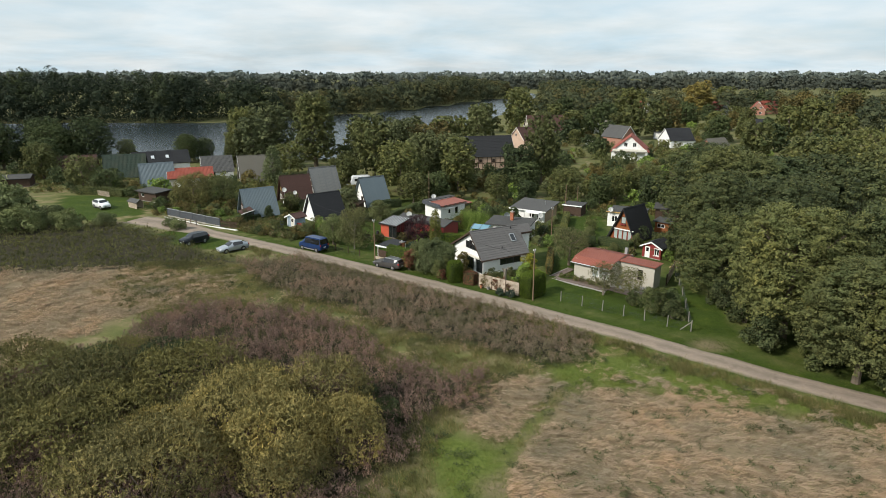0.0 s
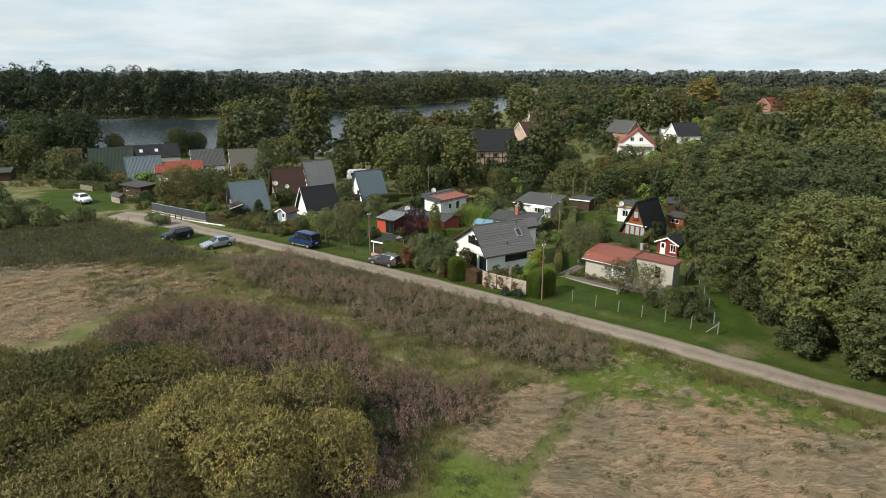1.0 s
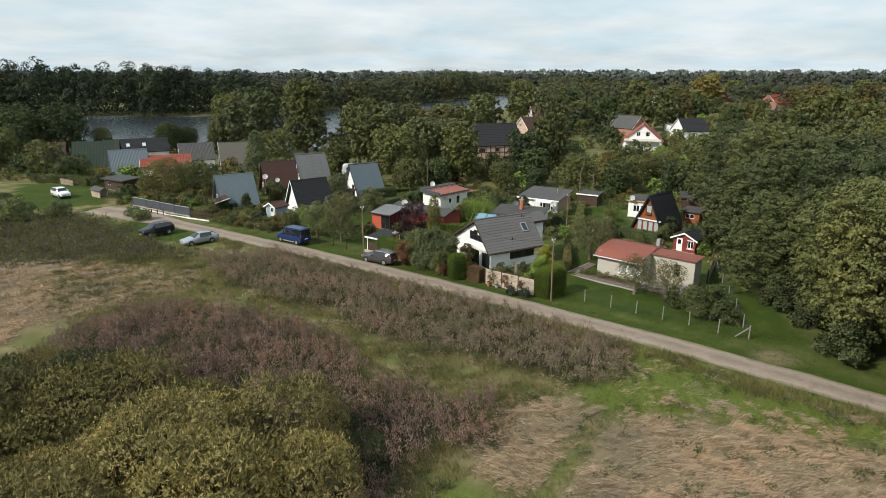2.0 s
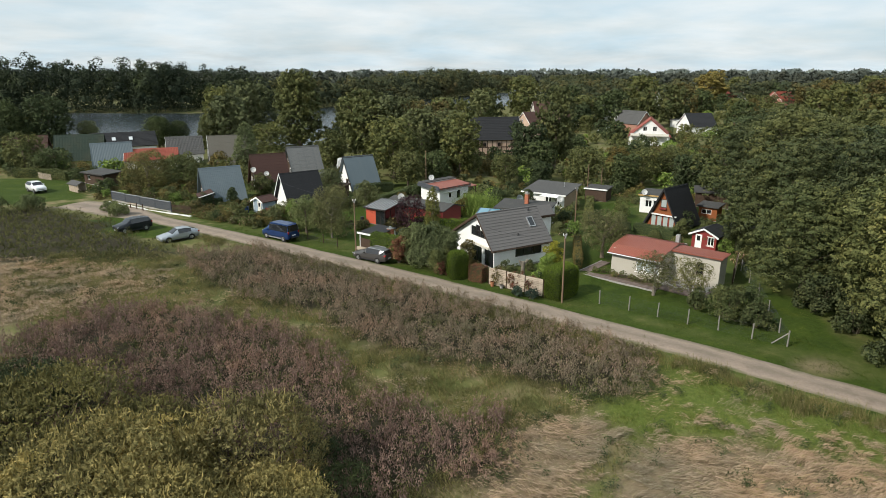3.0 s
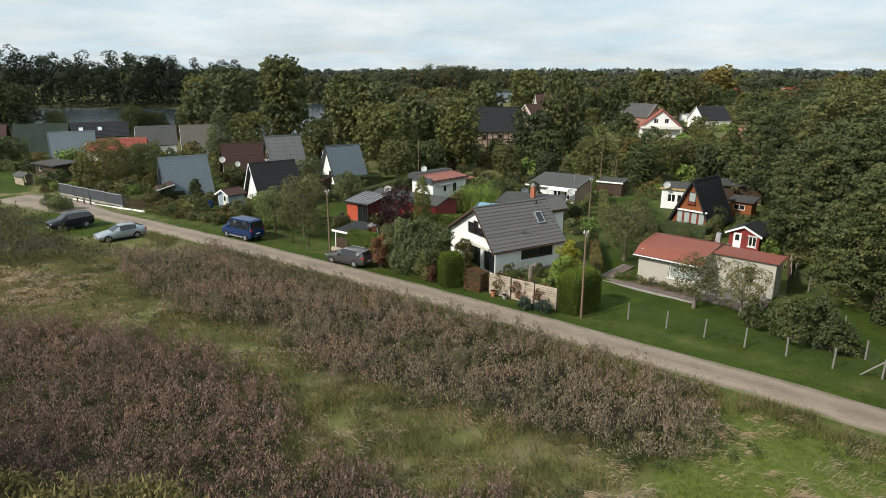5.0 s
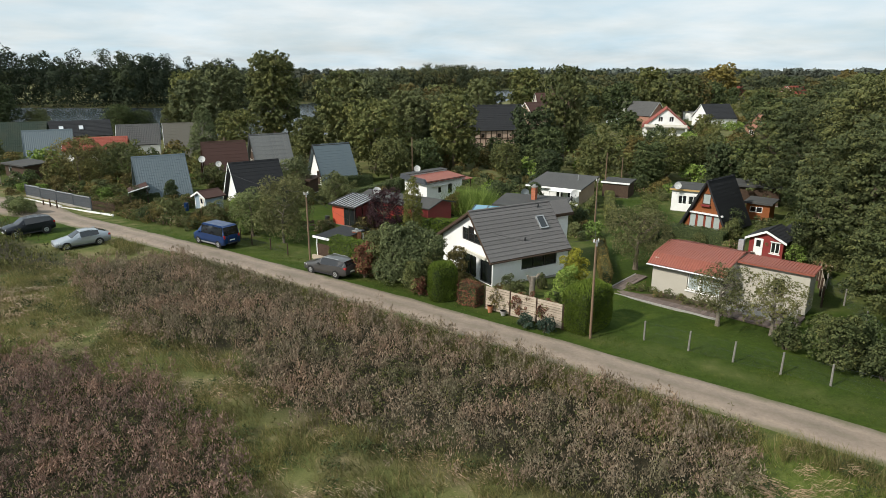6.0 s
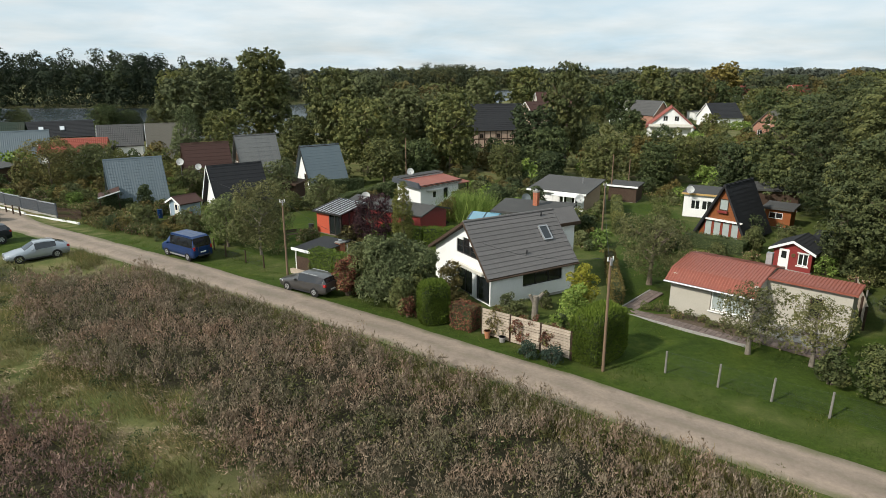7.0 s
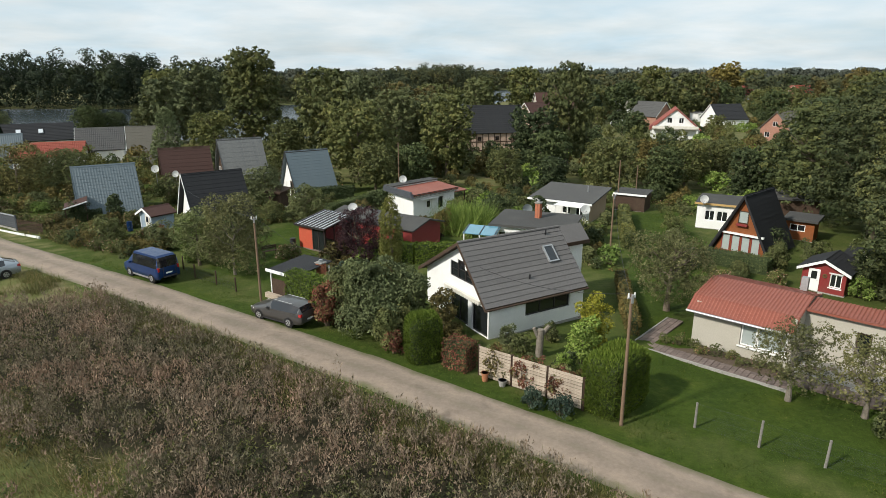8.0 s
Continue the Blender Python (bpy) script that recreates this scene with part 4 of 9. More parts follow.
# the low house with the red profiled roof
def red_roof_house():
    h = thing("bungalow", pose(16.75, 81.75, 0.0, 0, 0, -40.5), "beige rendered bungalow with red profiled metal roof", "house")
    L, D, E = 5.5, 6.4, 2.3
    part("wall", wall_with_holes(L, [(0, E), (L, E)], [(2.75, 5.25, 0.75, 2.15)], 0.25), M["plaster_beige"], h)
    part("wall", boxes((0, 0.25, 0.25, D, 0, 2.75)), M["plaster_beige"], h)
    part("wall", boxes((L - 0.25, L, 0.25, D, 0, 2.9)), M["plaster_beige"], h)
    part("wall", boxes((0.25, L - 0.25, D - 0.25, D, 0, 2.7)), M["plaster_beige"], h)
    part("floor", boxes((0.25, L - 0.25, 0.25, D - 0.25, -0.1, 0.08)), M["concrete"], h)
    window(h, pose(2.78, 0.08, 0.77), 0.86, 1.36, 1, "paint_white", "curtain_glass")
    window(h, pose(3.68, 0.08, 0.77), 1.54, 1.36, 1, "paint_white", "curtain_glass")
    part("window_sill", boxes((2.65, 5.35, -0.12, 0.05, 0.68, 0.745)), M["paint_white"], h)
    # steep front skirt, flat main slope, left hip, rear slope
    kx, kz, ry_, rz_ = 0.75, 3.0, 3.8, 3.42
    roof = new("roof")
    roof.parent = h
    part("roof_sheet", wavy_roof((-0.35, -0.35, E + 0.02), (L + 0.05, -0.35, E + 0.02), (-0.35, kx, kz), 0.2, 0.035, 0.06), M["sheet_red"], roof)
    part("roof_sheet", wavy_roof((-0.35, kx, kz), (L + 0.05, kx, kz), (-0.35, ry_, rz_), 0.2, 0.035, 0.06), M["sheet_red"], roof)
    part("roof_sheet", wavy_roof((L + 0.05, D + 0.3, 2.75), (-0.35, D + 0.3, 2.75), (L + 0.05, ry_, rz_), 0.2, 0.035, 0.06), M["sheet_red"], roof)
    part("gable_panel", prism([(-0.3, E), (kx, kz - 0.05), (ry_, rz_ - 0.05), (D + 0.25, 2.72), (D, E)], "x", -0.3, -0.05), M["sheet_red"], h)
    part("gable_panel", prism([(-0.3, E), (kx, kz - 0.05), (ry_, rz_ - 0.05), (D + 0.25, 2.72), (D, E)], "x", L - 0.2, L + 0.02), M["plaster_beige"], h)
    part("fascia", boxes((-0.38, L + 0.05, -0.42, -0.36, E - 0.08, E + 0.02)), M["zinc"], h)
    gutter(h, (-0.35, -0.47, E - 0.02), (L + 0.05, -0.47, E - 0.02))
    # the wing set back on the right
    v0, e2 = 2.3, 3.1
    wing = wall_with_holes(4.9, [(0, e2), (4.9, e2)], [(2.6, 3.35, 0.9, 2.35)], 0.25)
    w = part("wall", wing, M["plaster_beige"], h)
    w.matrix_basis = pose(L, v0, 0)
    part("wall", boxes((L + 4.65, L + 4.9, v0 + 0.25, v0 + 2.0, 0, e2)), M["plaster_beige"], h)
    part("wall", boxes((L, L + 4.65, v0 + 1.75, v0 + 2.0, 0, e2)), M["plaster_beige"], h)
    part("terrace", boxes((L + 0.05, L + 4.6, -0.5, v0 - 0.01, -0.1, 0.075)), M["concrete"], h)
    window(h, pose(L + 2.62, v0 + 0.08, 0.92), 0.7, 1.41, 1, "wood_dark")
    part("roof_sheet", wavy_roof((L + 0.06, v0 - 0.25, e2 + 0.03), (L + 5.15, v0 - 0.25, e2 + 0.03), (L + 0.06, v0 + 2.15, e2 + 0.1), 0.2, 0.035, 0.06), M["sheet_red"], roof)
    part("fascia", boxes((L + 0.06, L + 5.15, v0 - 0.3, v0 - 0.26, e2 - 0.08, e2 + 0.05)), M["sheet_red"], h)
    bm = bmesh.new()
    box(bm, 4.3, 4.7, D - 0.3, D + 0.1, 2.3, 3.75)
    part("flue", bm, M["zinc"], h)
    return h


red_roof_house()


def paved_border():
    """Paved border and terrace round the bungalow, slab by slab."""
    t = thing("paved_path", pose(16.75, 81.75, 0.0, 0, 0, -40.5), "reddish paving slabs round the bungalow", "path", kind="structure")
    part("kerb", boxes((-2.75, 6.2, -2.75, -2.65, -0.2, 0.09), (-2.75, -2.65, -2.65, 3.0, -0.2, 0.09)), M["concrete"], t)
    part("soil_bed", boxes((-1.55, 6.0, -1.55, -0.02, -0.2, 0.05)), M["soil"], t)
    for size, cells in (
        (1 / 3, [(-2.63 + i / 3, -2.63 + j / 3) for i in range(26) for j in range(3)] + [(-2.63 + i / 3, -1.63 + j / 3) for i in range(3) for j in range(14)]),
        (0.5, [(6.05 + 0.5 * i, -1.6 + 0.5 * j) for i in range(9) for j in range(7)]),
    ):
        bm = boxes((0.01, size - 0.01, 0.01, size - 0.01, -0.1, 0.075), bevel=0.008)
        me = bpy.data.meshes.new("paving_slab")
        bm.to_mesh(me)
        bm.free()
        me.materials.append(M["paving"])
        for x, y in cells:
            shared("paving_slab", me, t, pose(x, y, rng0.uniform(-0.006, 0.006)))


rng0 = random.Random(3)
paved_border()


def aframe(px, py, rz, L, H, half, roof, gable="wood_dark", rows=0, ribs=0.0, trim="paint_dark", label="", glass=True, upper=None, porch=False):
    """A tent-roofed hut: px, py under the front end of the ridge, ridge along local y."""
    h = thing("a_frame_house", frame_at(px, py, rz), label, "house", "a-frame huts")
    ov = 0.45
    run = half + 0.15
    eave = 0.15
    if ribs:
        part("roof", wavy_roof((run, -ov, eave), (run, L + ov, eave), (0, -ov, H), ribs, 0.018, 0.14, rows, 0.02), M[roof], h)
        part("roof", wavy_roof((-run, -ov, eave), (-run, L + ov, eave), (0, -ov, H), ribs, 0.018, 0.14, rows, 0.02), M[roof], h)
    else:
        for sg in (1, -1):
            r = part("roof", slab((sg * run, -ov, eave), (sg * run, L + ov, eave), (0, -ov, H), 0.14), M[roof], h)
            if rows:
                course_roof(r, (sg * run, -ov, eave + 0.02), (sg * run, L + ov, eave + 0.02), (0, -ov, H + 0.02), rows, M[roof], 0.03, 0.02)
    bm = bmesh.new()
    prism([(-0.16, H - 0.2), (0, H + 0.06), (0.16, H - 0.2), (0.13, H - 0.22), (0, H - 0.02), (-0.13, H - 0.22)], "y", -ov - 0.02, L + ov + 0.02, bm)
    part("ridge_cap", bm, M[trim if trim != "paint_white" else roof], h)
    k = (H - eave) / run
    wtop = H - 0.25
    for yy, face in ((0.0, 1), (L - 0.12, 0)):
        bm = prism([(-half + 0.1, 0), (half - 0.1, 0), (0, wtop)], "y", yy, yy + 0.12)
        part("gable_wall", bm, M[gable], h)
    for sg in (1, -1):
        part("barge_board", prism([(sg * run, eave - 0.15), (sg * (run + 0.1), eave + 0.06), (0, H + 0.08), (0, H - 0.14)], "y", -ov - 0.05, -ov - 0.005), M[trim], h)
    if upper:
        part("gable_panel", prism([(-half * 0.5, H * 0.46), (half * 0.5, H * 0.46), (0, wtop - 0.25)], "y", -0.025, -0.002), M[upper], h)
    if glass:
        window(h, pose(-0.55, -0.04, H * 0.52), 1.1, 0.8, 2, "paint_white")
        window(h, pose(-half * 0.62, -0.04, 0.75), 1.2, 1.05, 2, "paint_white")
        door(h, pose(0.25, -0.062, 0.08), 0.9, 1.95, "wood_dark" if gable != "wood_dark" else "paint_white")
    return h


aframe(-39.8, 112.5, 34 - 90, 5.5, 5.15, 3.0, "tile_blue", "wood_dark", 15, 0.28, "tile_blue", "a-frame hut with steel-blue tiled metal roof", upper="steel_grey")
aframe(-26.5, 109.8, 39 - 90, 5.6, 5.1, 2.9, "tile_dark", "plaster_white", 12, 0, "paint_white", "a-frame hut with black felt roof and white gable", glass=False)
aframe(-35.8, 124.6, 30 - 90, 5.4, 5.8, 3.1, "tile_brown", "wood_dark", 12, 0, "wood_dark", "a-frame hut with dark brown roof", upper="wood_yellow")
aframe(-32.4, 135.6, 34 - 90, 5.6, 5.9, 3.1, "tile_slate", "wood_dark", 9, 0, "felt_light", "a-frame hut with weathered grey slate roof")
aframe(-19.6, 124.9, 36 - 90, 5.0, 5.8, 3.2, "tile_blue", "plaster_white", 16, 0, "paint_dark", "a-frame hut with plain blue-grey roof")


def gable_house(x, y, rz, W, L, E, H, wall, roof, label, rows=8, ribs=0.0, wins=(), side_wins=(), trim="paint_white", ov=0.35, name="house", back=True, chimney=None, eave_drop=0.0):
    """A plain house with a pitched roof: gable in the xz plane facing -y, ridge along y; origin at the gable's middle."""
    h = thing(name, frame_at(x, y, rz), label, "house")
    hw = W / 2
    top = [(0, E), (hw, H - 0.1), (W, E)]
    g = part("wall", wall_with_holes(W, top, [(a + hw, a + hw + w, b, b + c) for a, b, w, c in wins], 0.25), M[wall], h)
    g.matrix_basis = pose(-hw, 0, 0)
    b2 = part("wall", wall_with_holes(W, top, [], 0.25), M[wall], h)
    b2.matrix_basis = pose(-hw, L - 0.25, 0)
    for sg in (1, -1):
        if sg == 1:
            s = part("wall", wall_with_holes(L - 0.5, [(0, E), (L - 0.5, E)], [(a, a + w, b, b + c) for a, b, w, c in side_wins], 0.25), M[wall], h)
            s.matrix_basis = pose(hw, 0.25, 0, 0, 0, 90)
        else:
            part("wall", boxes((-hw, -hw + 0.25, 0.25, L - 0.25, 0, E)), M[wall], h)
    part("plinth", boxes((-hw - 0.04, hw + 0.04, -0.04, L + 0.04, -0.6, 0.04)), M["concrete"], h)
    part("floor", boxes((-hw + 0.25, hw - 0.25, 0.25, L - 0.25, E - 0.1, E)), M["wood_dark"], h)
    for a, b, w, c in wins:
        window(h, pose(a, 0.07, b), w, c, 2)
    for a, b, w, c in side_wins:
        window(h, pose(hw - 0.07, a + 0.25, b, 0, 0, 90), w, c, 2)
    k = (H - E) / hw
    ex = 0.35
    for sg in (1, -1):
        p, q, r = (sg * (hw + ex), -ov, E - ex * k + 0.08), (sg * (hw + ex), L + ov, E - ex * k + 0.08), (0, -ov, H + 0.08)
        if ribs:
            part("roof", wavy_roof(p, q, r, ribs, 0.03, 0.14, rows), M[roof], h)
        else:
            rf = part("roof", slab(p, q, r, 0.14), M[roof], h)
            if rows:
                course_roof(rf, tuple(Vector(p) + Vector((0, 0, 0.02))), tuple(Vector(q) + Vector((0, 0, 0.02))), tuple(Vector(r) + Vector((0, 0, 0.02))), rows, M[roof], 0.04, 0.03)
        part("barge_board", prism([(sg * (hw + ex), E - ex * k - 0.12), (sg * (hw + ex), E - ex * k + 0.1), (0, H + 0.12), (0, H - 0.1)], "y", -ov - 0.04, -ov - 0.002), M[trim], h)
    part("ridge_cap", prism([(-0.16, H), (0, H + 0.16), (0.16, H)], "y", -ov, L + ov), M[roof], h)
    if chimney:
        cx, cy, cz = chimney
        part("chimney", boxes((cx - 0.28, cx + 0.28, cy - 0.28, cy + 0.28, H - 1.6, cz), (cx - 0.34, cx + 0.34, cy - 0.34, cy + 0.34, cz, cz + 0.1)), M["brick"], h)
    return h


# huts further back on the left
aframe(-53.4, 150.0, 25 - 90, 7.5, 6.2, 3.6, "tile_taupe", "plaster_white", 12, 0, "paint_white", "a-frame house with taupe roof and white gable")
aframe(-72.6, 139.3, 30 - 90, 6.6, 5.2, 3.0, "tile_blue", "wood_dark", 0, 0.28, "tile_blue", "a-frame hut with pale blue metal roof")
aframe(-88.0, 152.0, 20 - 90, 9.0, 5.6, 3.6, "tile_green", "wood_dark", 10, 0.3, "tile_green", "a-frame hut with dark green tiled roof")
aframe(-99.0, 151.0, 20 - 90, 8.0, 5.4, 3.6, "tile_brown", "wood_dark", 10, 0, "wood_dark", "a-frame hut with faded brown roof")
gable_house(-64.0, 153.0, 25 - 90, 8, 7.0, 2.2, 5.4, "plaster_white", "felt_light", "holiday house with light grey tiled roof", 10, 0.3, side_wins=((1.0, 0.8, 1.5, 1.1),))
bh = gable_house(-86.0, 161.5, 32 - 90, 7.5, 13.5, 2.6, 5.3, "plaster_white", "tile_dark", "long house with black roof and two skylights", 12, wins=((-1.0, 1.0, 1.4, 1.2),))
for yy in (4.6, 8.2):
    sk = new("skylight")
    sk.parent = bh
    sk.matrix_basis = pose(2.0, yy, 4.05, 0, 36, 0)
    part("frame", boxes((-0.6, 0.6, -0.42, 0.42, -0.05, 0.1)), M["zinc"], sk)
    part("pane", boxes((-0.5, 0.5, -0.33, 0.33, 0.09, 0.12)), M["roof_glass_sky"], sk)
gable_house(-67.5, 142.0, 24 - 90, 6.5, 9.5, 2.0, 3.7, "plaster_beige", "tile_red", "low house with bright red tiled roof", 9, 0.3)
gable_house(-104.0, 137.0, 20 - 90, 4.0, 6.0, 2.0, 2.6, "wood_dark", "felt", "low garden shed with felt roof", 0, name="shed")

# the dark a-frame with the orange timber gable
def orange_aframe():
    h = aframe(28.5, 101.9, 43 - 90, 5.6, 5.6, 2.55, "tile_dark", "wood_orange", 14, 0, "tile_dark", "a-frame house, dark shingle roof, orange timber gable", glass=False)
    window(h, pose(-0.45, -0.05, 2.95), 0.9, 1.15, 1, "wood_dark", "curtain_glass")
    part("beam", boxes((-2.05, 2.05, -0.3, -0.02, 1.85, 2.0)), M["paint_white"], h)
    for i, xx in enumerate((-1.75, -0.85, 0.05, 0.95)):
        window(h, pose(xx, -0.05, 0.15), 0.8, 1.65, 1, "wood_red", "curtain_glass")
    bm = bmesh.new()
    box(bm, -0.5, 0.5, -0.3, -0.06, 2.7, 2.92, bevel=0.02)
    part("flower_box", bm, M["wood_red"], h)


orange_aframe()


def flat_house(x, y, rz, W, D, E, wall, label, roof="felt", wins=(), rise=0.0, edge="paint_white", ov=0.25, name="house", doors=(), cat="house"):
    """A flat-roofed building: front in the xz plane facing -y, origin at the front left corner; the roof rises by rise to the back."""
    h = thing(name, frame_at(x, y, rz), label, cat)
    holes = [(a, a + w, b, b + c) for a, b, w, c in wins] + [(a, a + w, 0.02, hh) for a, w, hh in doors]
    part("wall", wall_with_holes(W, [(0, E), (W, E)], holes, 0.2), M[wall], h)
    part("wall", prism([(0.2, -0.1), (D, -0.1), (D, E + rise), (0.2, E + rise * 0.2 / D)], "x", 0, 0.2), M[wall], h)
    part("wall", prism([(0.2, -0.1), (D, -0.1), (D, E + rise), (0.2, E + rise * 0.2 / D)], "x", W - 0.2, W), M[wall], h)
    part("wall", boxes((0.2, W - 0.2, D - 0.2, D, -0.1, E + rise - 0.01)), M[wall], h)
    part("plinth", boxes((-0.02, W + 0.02, -0.02, D + 0.02, -0.5, 0.015)), M["concrete"], h)
    k = rise / D
    part("roof", slab((-ov, -ov, E + 0.16 - ov * k), (W + ov, -ov, E + 0.16 - ov * k), (-ov, D + ov, E + 0.16 + rise + ov * k), 0.15), M[roof], h)
    part("fascia", boxes((-ov - 0.02, W + ov + 0.02, -ov - 0.05, -ov - 0.003, E - 0.03 - ov * k, E + 0.19 - ov * k)), M[edge], h)
    for a, b, w, c in wins:
        window(h, pose(a, 0.05, b), w, c, 2 if w > 0.9 else 1)
    for a, w, hh in doors:
        door(h, pose(a, 0.05, 0.02), w, hh - 0.02)
    return h


# white flat annex and small buildings behind the dark a-frame
fh = flat_house(28.3, 112.4, -28, 6.2, 5.0, 2.65, "plaster_white", "white flat-roofed annex with two windows", "felt", ((0.8, 0.9, 1.0, 1.1), (2.0, 0.9, 1.1, 1.1)), 0.1, "wood_yellow", doors=((4.0, 0.85, 2.0),))
flat_house(35.8, 108.2, -40, 2.6, 2.2, 2.0, "wood_orange", "small orange timber garden hut with dark roof", "felt", ((0.4, 0.9, 1.4, 0.7),), 0.2, "felt", 0.3, "garden_hut", cat="hut")
flat_house(38.5, 117.0, -20, 5.0, 4.0, 2.4, "wood_dark", "dark timber shed half hidden by trees", "felt", (), 0.2, "felt", 0.3, "shed", cat="shed")


def red_shed():
    h = gable_house(30.3, 91.6, -44, 3.0, 3.4, 1.85, 2.55, "wood_red", "tile_dark", "small dark red garden house with black gable roof", 6, 0, ((0.42, 0.55, 0.8, 1.05),), name="garden_house", ov=0.3)
    door(h, pose(-1.05, -0.06, 0.03), 0.8, 1.75, "paint_white")
    part("trim", boxes((0.34, 1.3, -0.03, -0.004, 0.45, 0.54), (0.34, 1.3, -0.03, -0.004, 1.61, 1.7)), M["paint_white"], h)
    bm = bmesh.new()
    bmesh.ops.create_cone(bm, cap_ends=False, segments=14, radius1=0.14, radius2=0.14, depth=0.06)
    bmesh.ops.transform(bm, matrix=pose(0.08, -0.05, 1.35, 90, 0, 0), verts=bm.verts)
    bmesh.ops.solidify(bm, geom=bm.faces[:], thickness=0.05)
    part("wreath", bm, M["leaf_dark"], h)


red_shed()
flat_house(33.6, 95.0, -44, 3.2, 3.0, 1.7, "wood_dark", "dark lean-to with a felt roof", "tile_dark", (), 0.3, "paint_white", 0.2, "lean_to", cat="shed")


def masonry_stack(x, y, w, hgt, label, name="garden_chimney", mat="brick", cap="concrete"):
    """A brick stack, laid brick by brick."""
    t = thing(name, frame_at(x, y, -34), label, "chimney")
    part("core", boxes((-w / 2 + 0.02, w / 2 - 0.02, -w / 2 + 0.02, w / 2 - 0.02, -0.2, hgt - 0.01)), M["concrete"], t)
    bm = boxes((0.006, w / 2 - 0.006, 0, 0.1, 0.006, 0.094), bevel=0.006)
    me = bpy.data.meshes.new("brick")
    bm.to_mesh(me)
    bm.free()
    me.materials.append(M[mat])
    n = int(hgt / 0.1)
    for j in range(n):
        for s in range(4):
            for i in range(2):
                o = -w / 2 + i * w / 2
                shared("brick", me, t, pose(0, 0, 0.1 * j, 0, 0, 90 * s) @ pose(o, -w / 2 - 0.003, 0))
    part("cap", boxes((-w / 2 - 0.06, w / 2 + 0.06, -w / 2 - 0.06, w / 2 + 0.06, hgt, hgt + 0.07), bevel=0.01), M[cap], t)
    bm = bmesh.new()
    tube(bm, (0, 0, hgt + 0.07), (0, 0, hgt + 0.25), w * 0.3, w * 0.26, 10)
    part("cowl", bm, M["zinc"], t)


masonry_stack(34.3, 93.6, 0.55, 2.6, "grey brick garden chimney with a round cowl", mat="concrete")
masonry_stack(-7.8, 88.9, 0.55, 2.35, "red brick garden chimney with a pale cap")
masonry_stack(9.85, 103.3, 0.5, 4.3, "tall red brick chimney behind the white house")

# annex behind the white house with blue glass roof
def rear_annex():
    h = flat_house(5.4, 101.6, -20, 7.2, 5.0, 2.45, "plaster_white", "low annex with dark felt roof behind the white house", "felt", ((0.6, 0.8, 1.4, 1.1),), 0.25, "felt")
    part("veranda_roof", slab((-2.2, -2.0, 1.95), (0.9, -2.0, 1.95), (-2.2, -0.3, 2.4), 0.06), M["roof_glass_blue"], h, "blue-tinted glass veranda roof")
    for x in (-2.1, -0.6, 0.8):
        part("veranda_beam", slab((x - 0.03, -2.05, 2.0), (x + 0.03, -2.05, 2.0), (x - 0.03, -0.3, 2.46), 0.06), M["steel_grey"], h)
        part("veranda_post", boxes((x - 0.05, x + 0.05, -1.95, -1.85, -0.2, 1.93)), M["paint_white"], h)


rear_annex()

# tan bungalow with grey roof, white porch
def tan_bungalow():
    h = flat_house(11.0, 116.6, -32, 6.7, 5.6, 2.15, "plaster_white", "tan and white garden bungalow with shallow grey roof", "felt_light", ((3.6, 0.8, 1.0, 1.1), (5.2, 0.5, 0.8, 1.5)), 0.75, "paint_white", 0.5)
    part("side_panel", prism([(0.25, 0), (5.58, 0), (5.58, 2.75), (0.25, 2.1)], "x", 6.71, 6.75), M["plaster_tan"], h)
    part("porch_roof", boxes((3.4, 6.5, -2.0, -0.02, 2.02, 2.1)), M["paint_white"], h)
    for x in (3.5, 5.0, 6.4):
        part("porch_post", boxes((x - 0.05, x + 0.05, -1.95, -1.85, -0.2, 2.02)), M["paint_white"], h)
    bm = bmesh.new()
    tube(bm, (5.2, 3.6, 2.6), (5.2, 3.6, 3.5), 0.07, 0.07, 8)
    part("flue", bm, M["zinc"], h)


tan_bungalow()
flat_house(21.6, 121.2, -30, 3.6, 3.0, 1.95, "wood_dark", "brown timber shed with felt roof", "felt", (), 0.15, "paint_white", 0.2, "shed", cat="shed")

# white cube house with red roof edge
def white_cube():
    h = flat_house(-2.7, 112.9, 47, 6.6, 4.2, 2.75, "plaster_white", "white flat-roofed house with red roof edge", "sheet_red", ((3.9, 0.75, 0.9, 1.4),), 0.45, "paint_dark", 0.3, doors=((1.9, 0.95, 2.05),))
    bm = bmesh.new()
    for i in range(34):
        box(bm, -0.3 + i * 0.21, -0.18 + i * 0.21, -0.4, -0.36, 2.5, 2.72)
    part("slats", bm, M["concrete"], h)
    part("parapet", prism([(-0.5, 2.55), (-0.1, 3.2), (4.3, 3.45), (4.5, 2.9)], "x", -0.62, -0.32), M["steel_grey"], h)
    part("roof_sheet", slab((-0.3, -0.42, 2.82), (6.9, -0.42, 2.82), (-0.3, 3.1, 3.12), 0.06), M["sheet_red"], h)
    part("upper_wall", boxes((-0.3, 6.9, 3.1, 4.45, 2.75, 3.4)), M["plaster_white"], h)
    part("upper_roof", boxes((-0.36, 6.96, 3.0, 4.5, 3.4, 3.5)), M["felt"], h)
    part("canopy", boxes((0.9, 3.6, -0.5, -0.01, 2.15, 2.22)), M["paint_white"], h)
    part("side_roof", slab((6.7, 0.3, 2.25), (9.2, 0.3, 2.25), (6.7, 3.6, 2.5), 0.1), M["sheet_red"], h)
    for x in (8.9,):
        part("side_post", boxes((x - 0.06, x + 0.06, 0.4, 0.52, -0.2, 2.16)), M["wood_dark"], h)


white_cube()


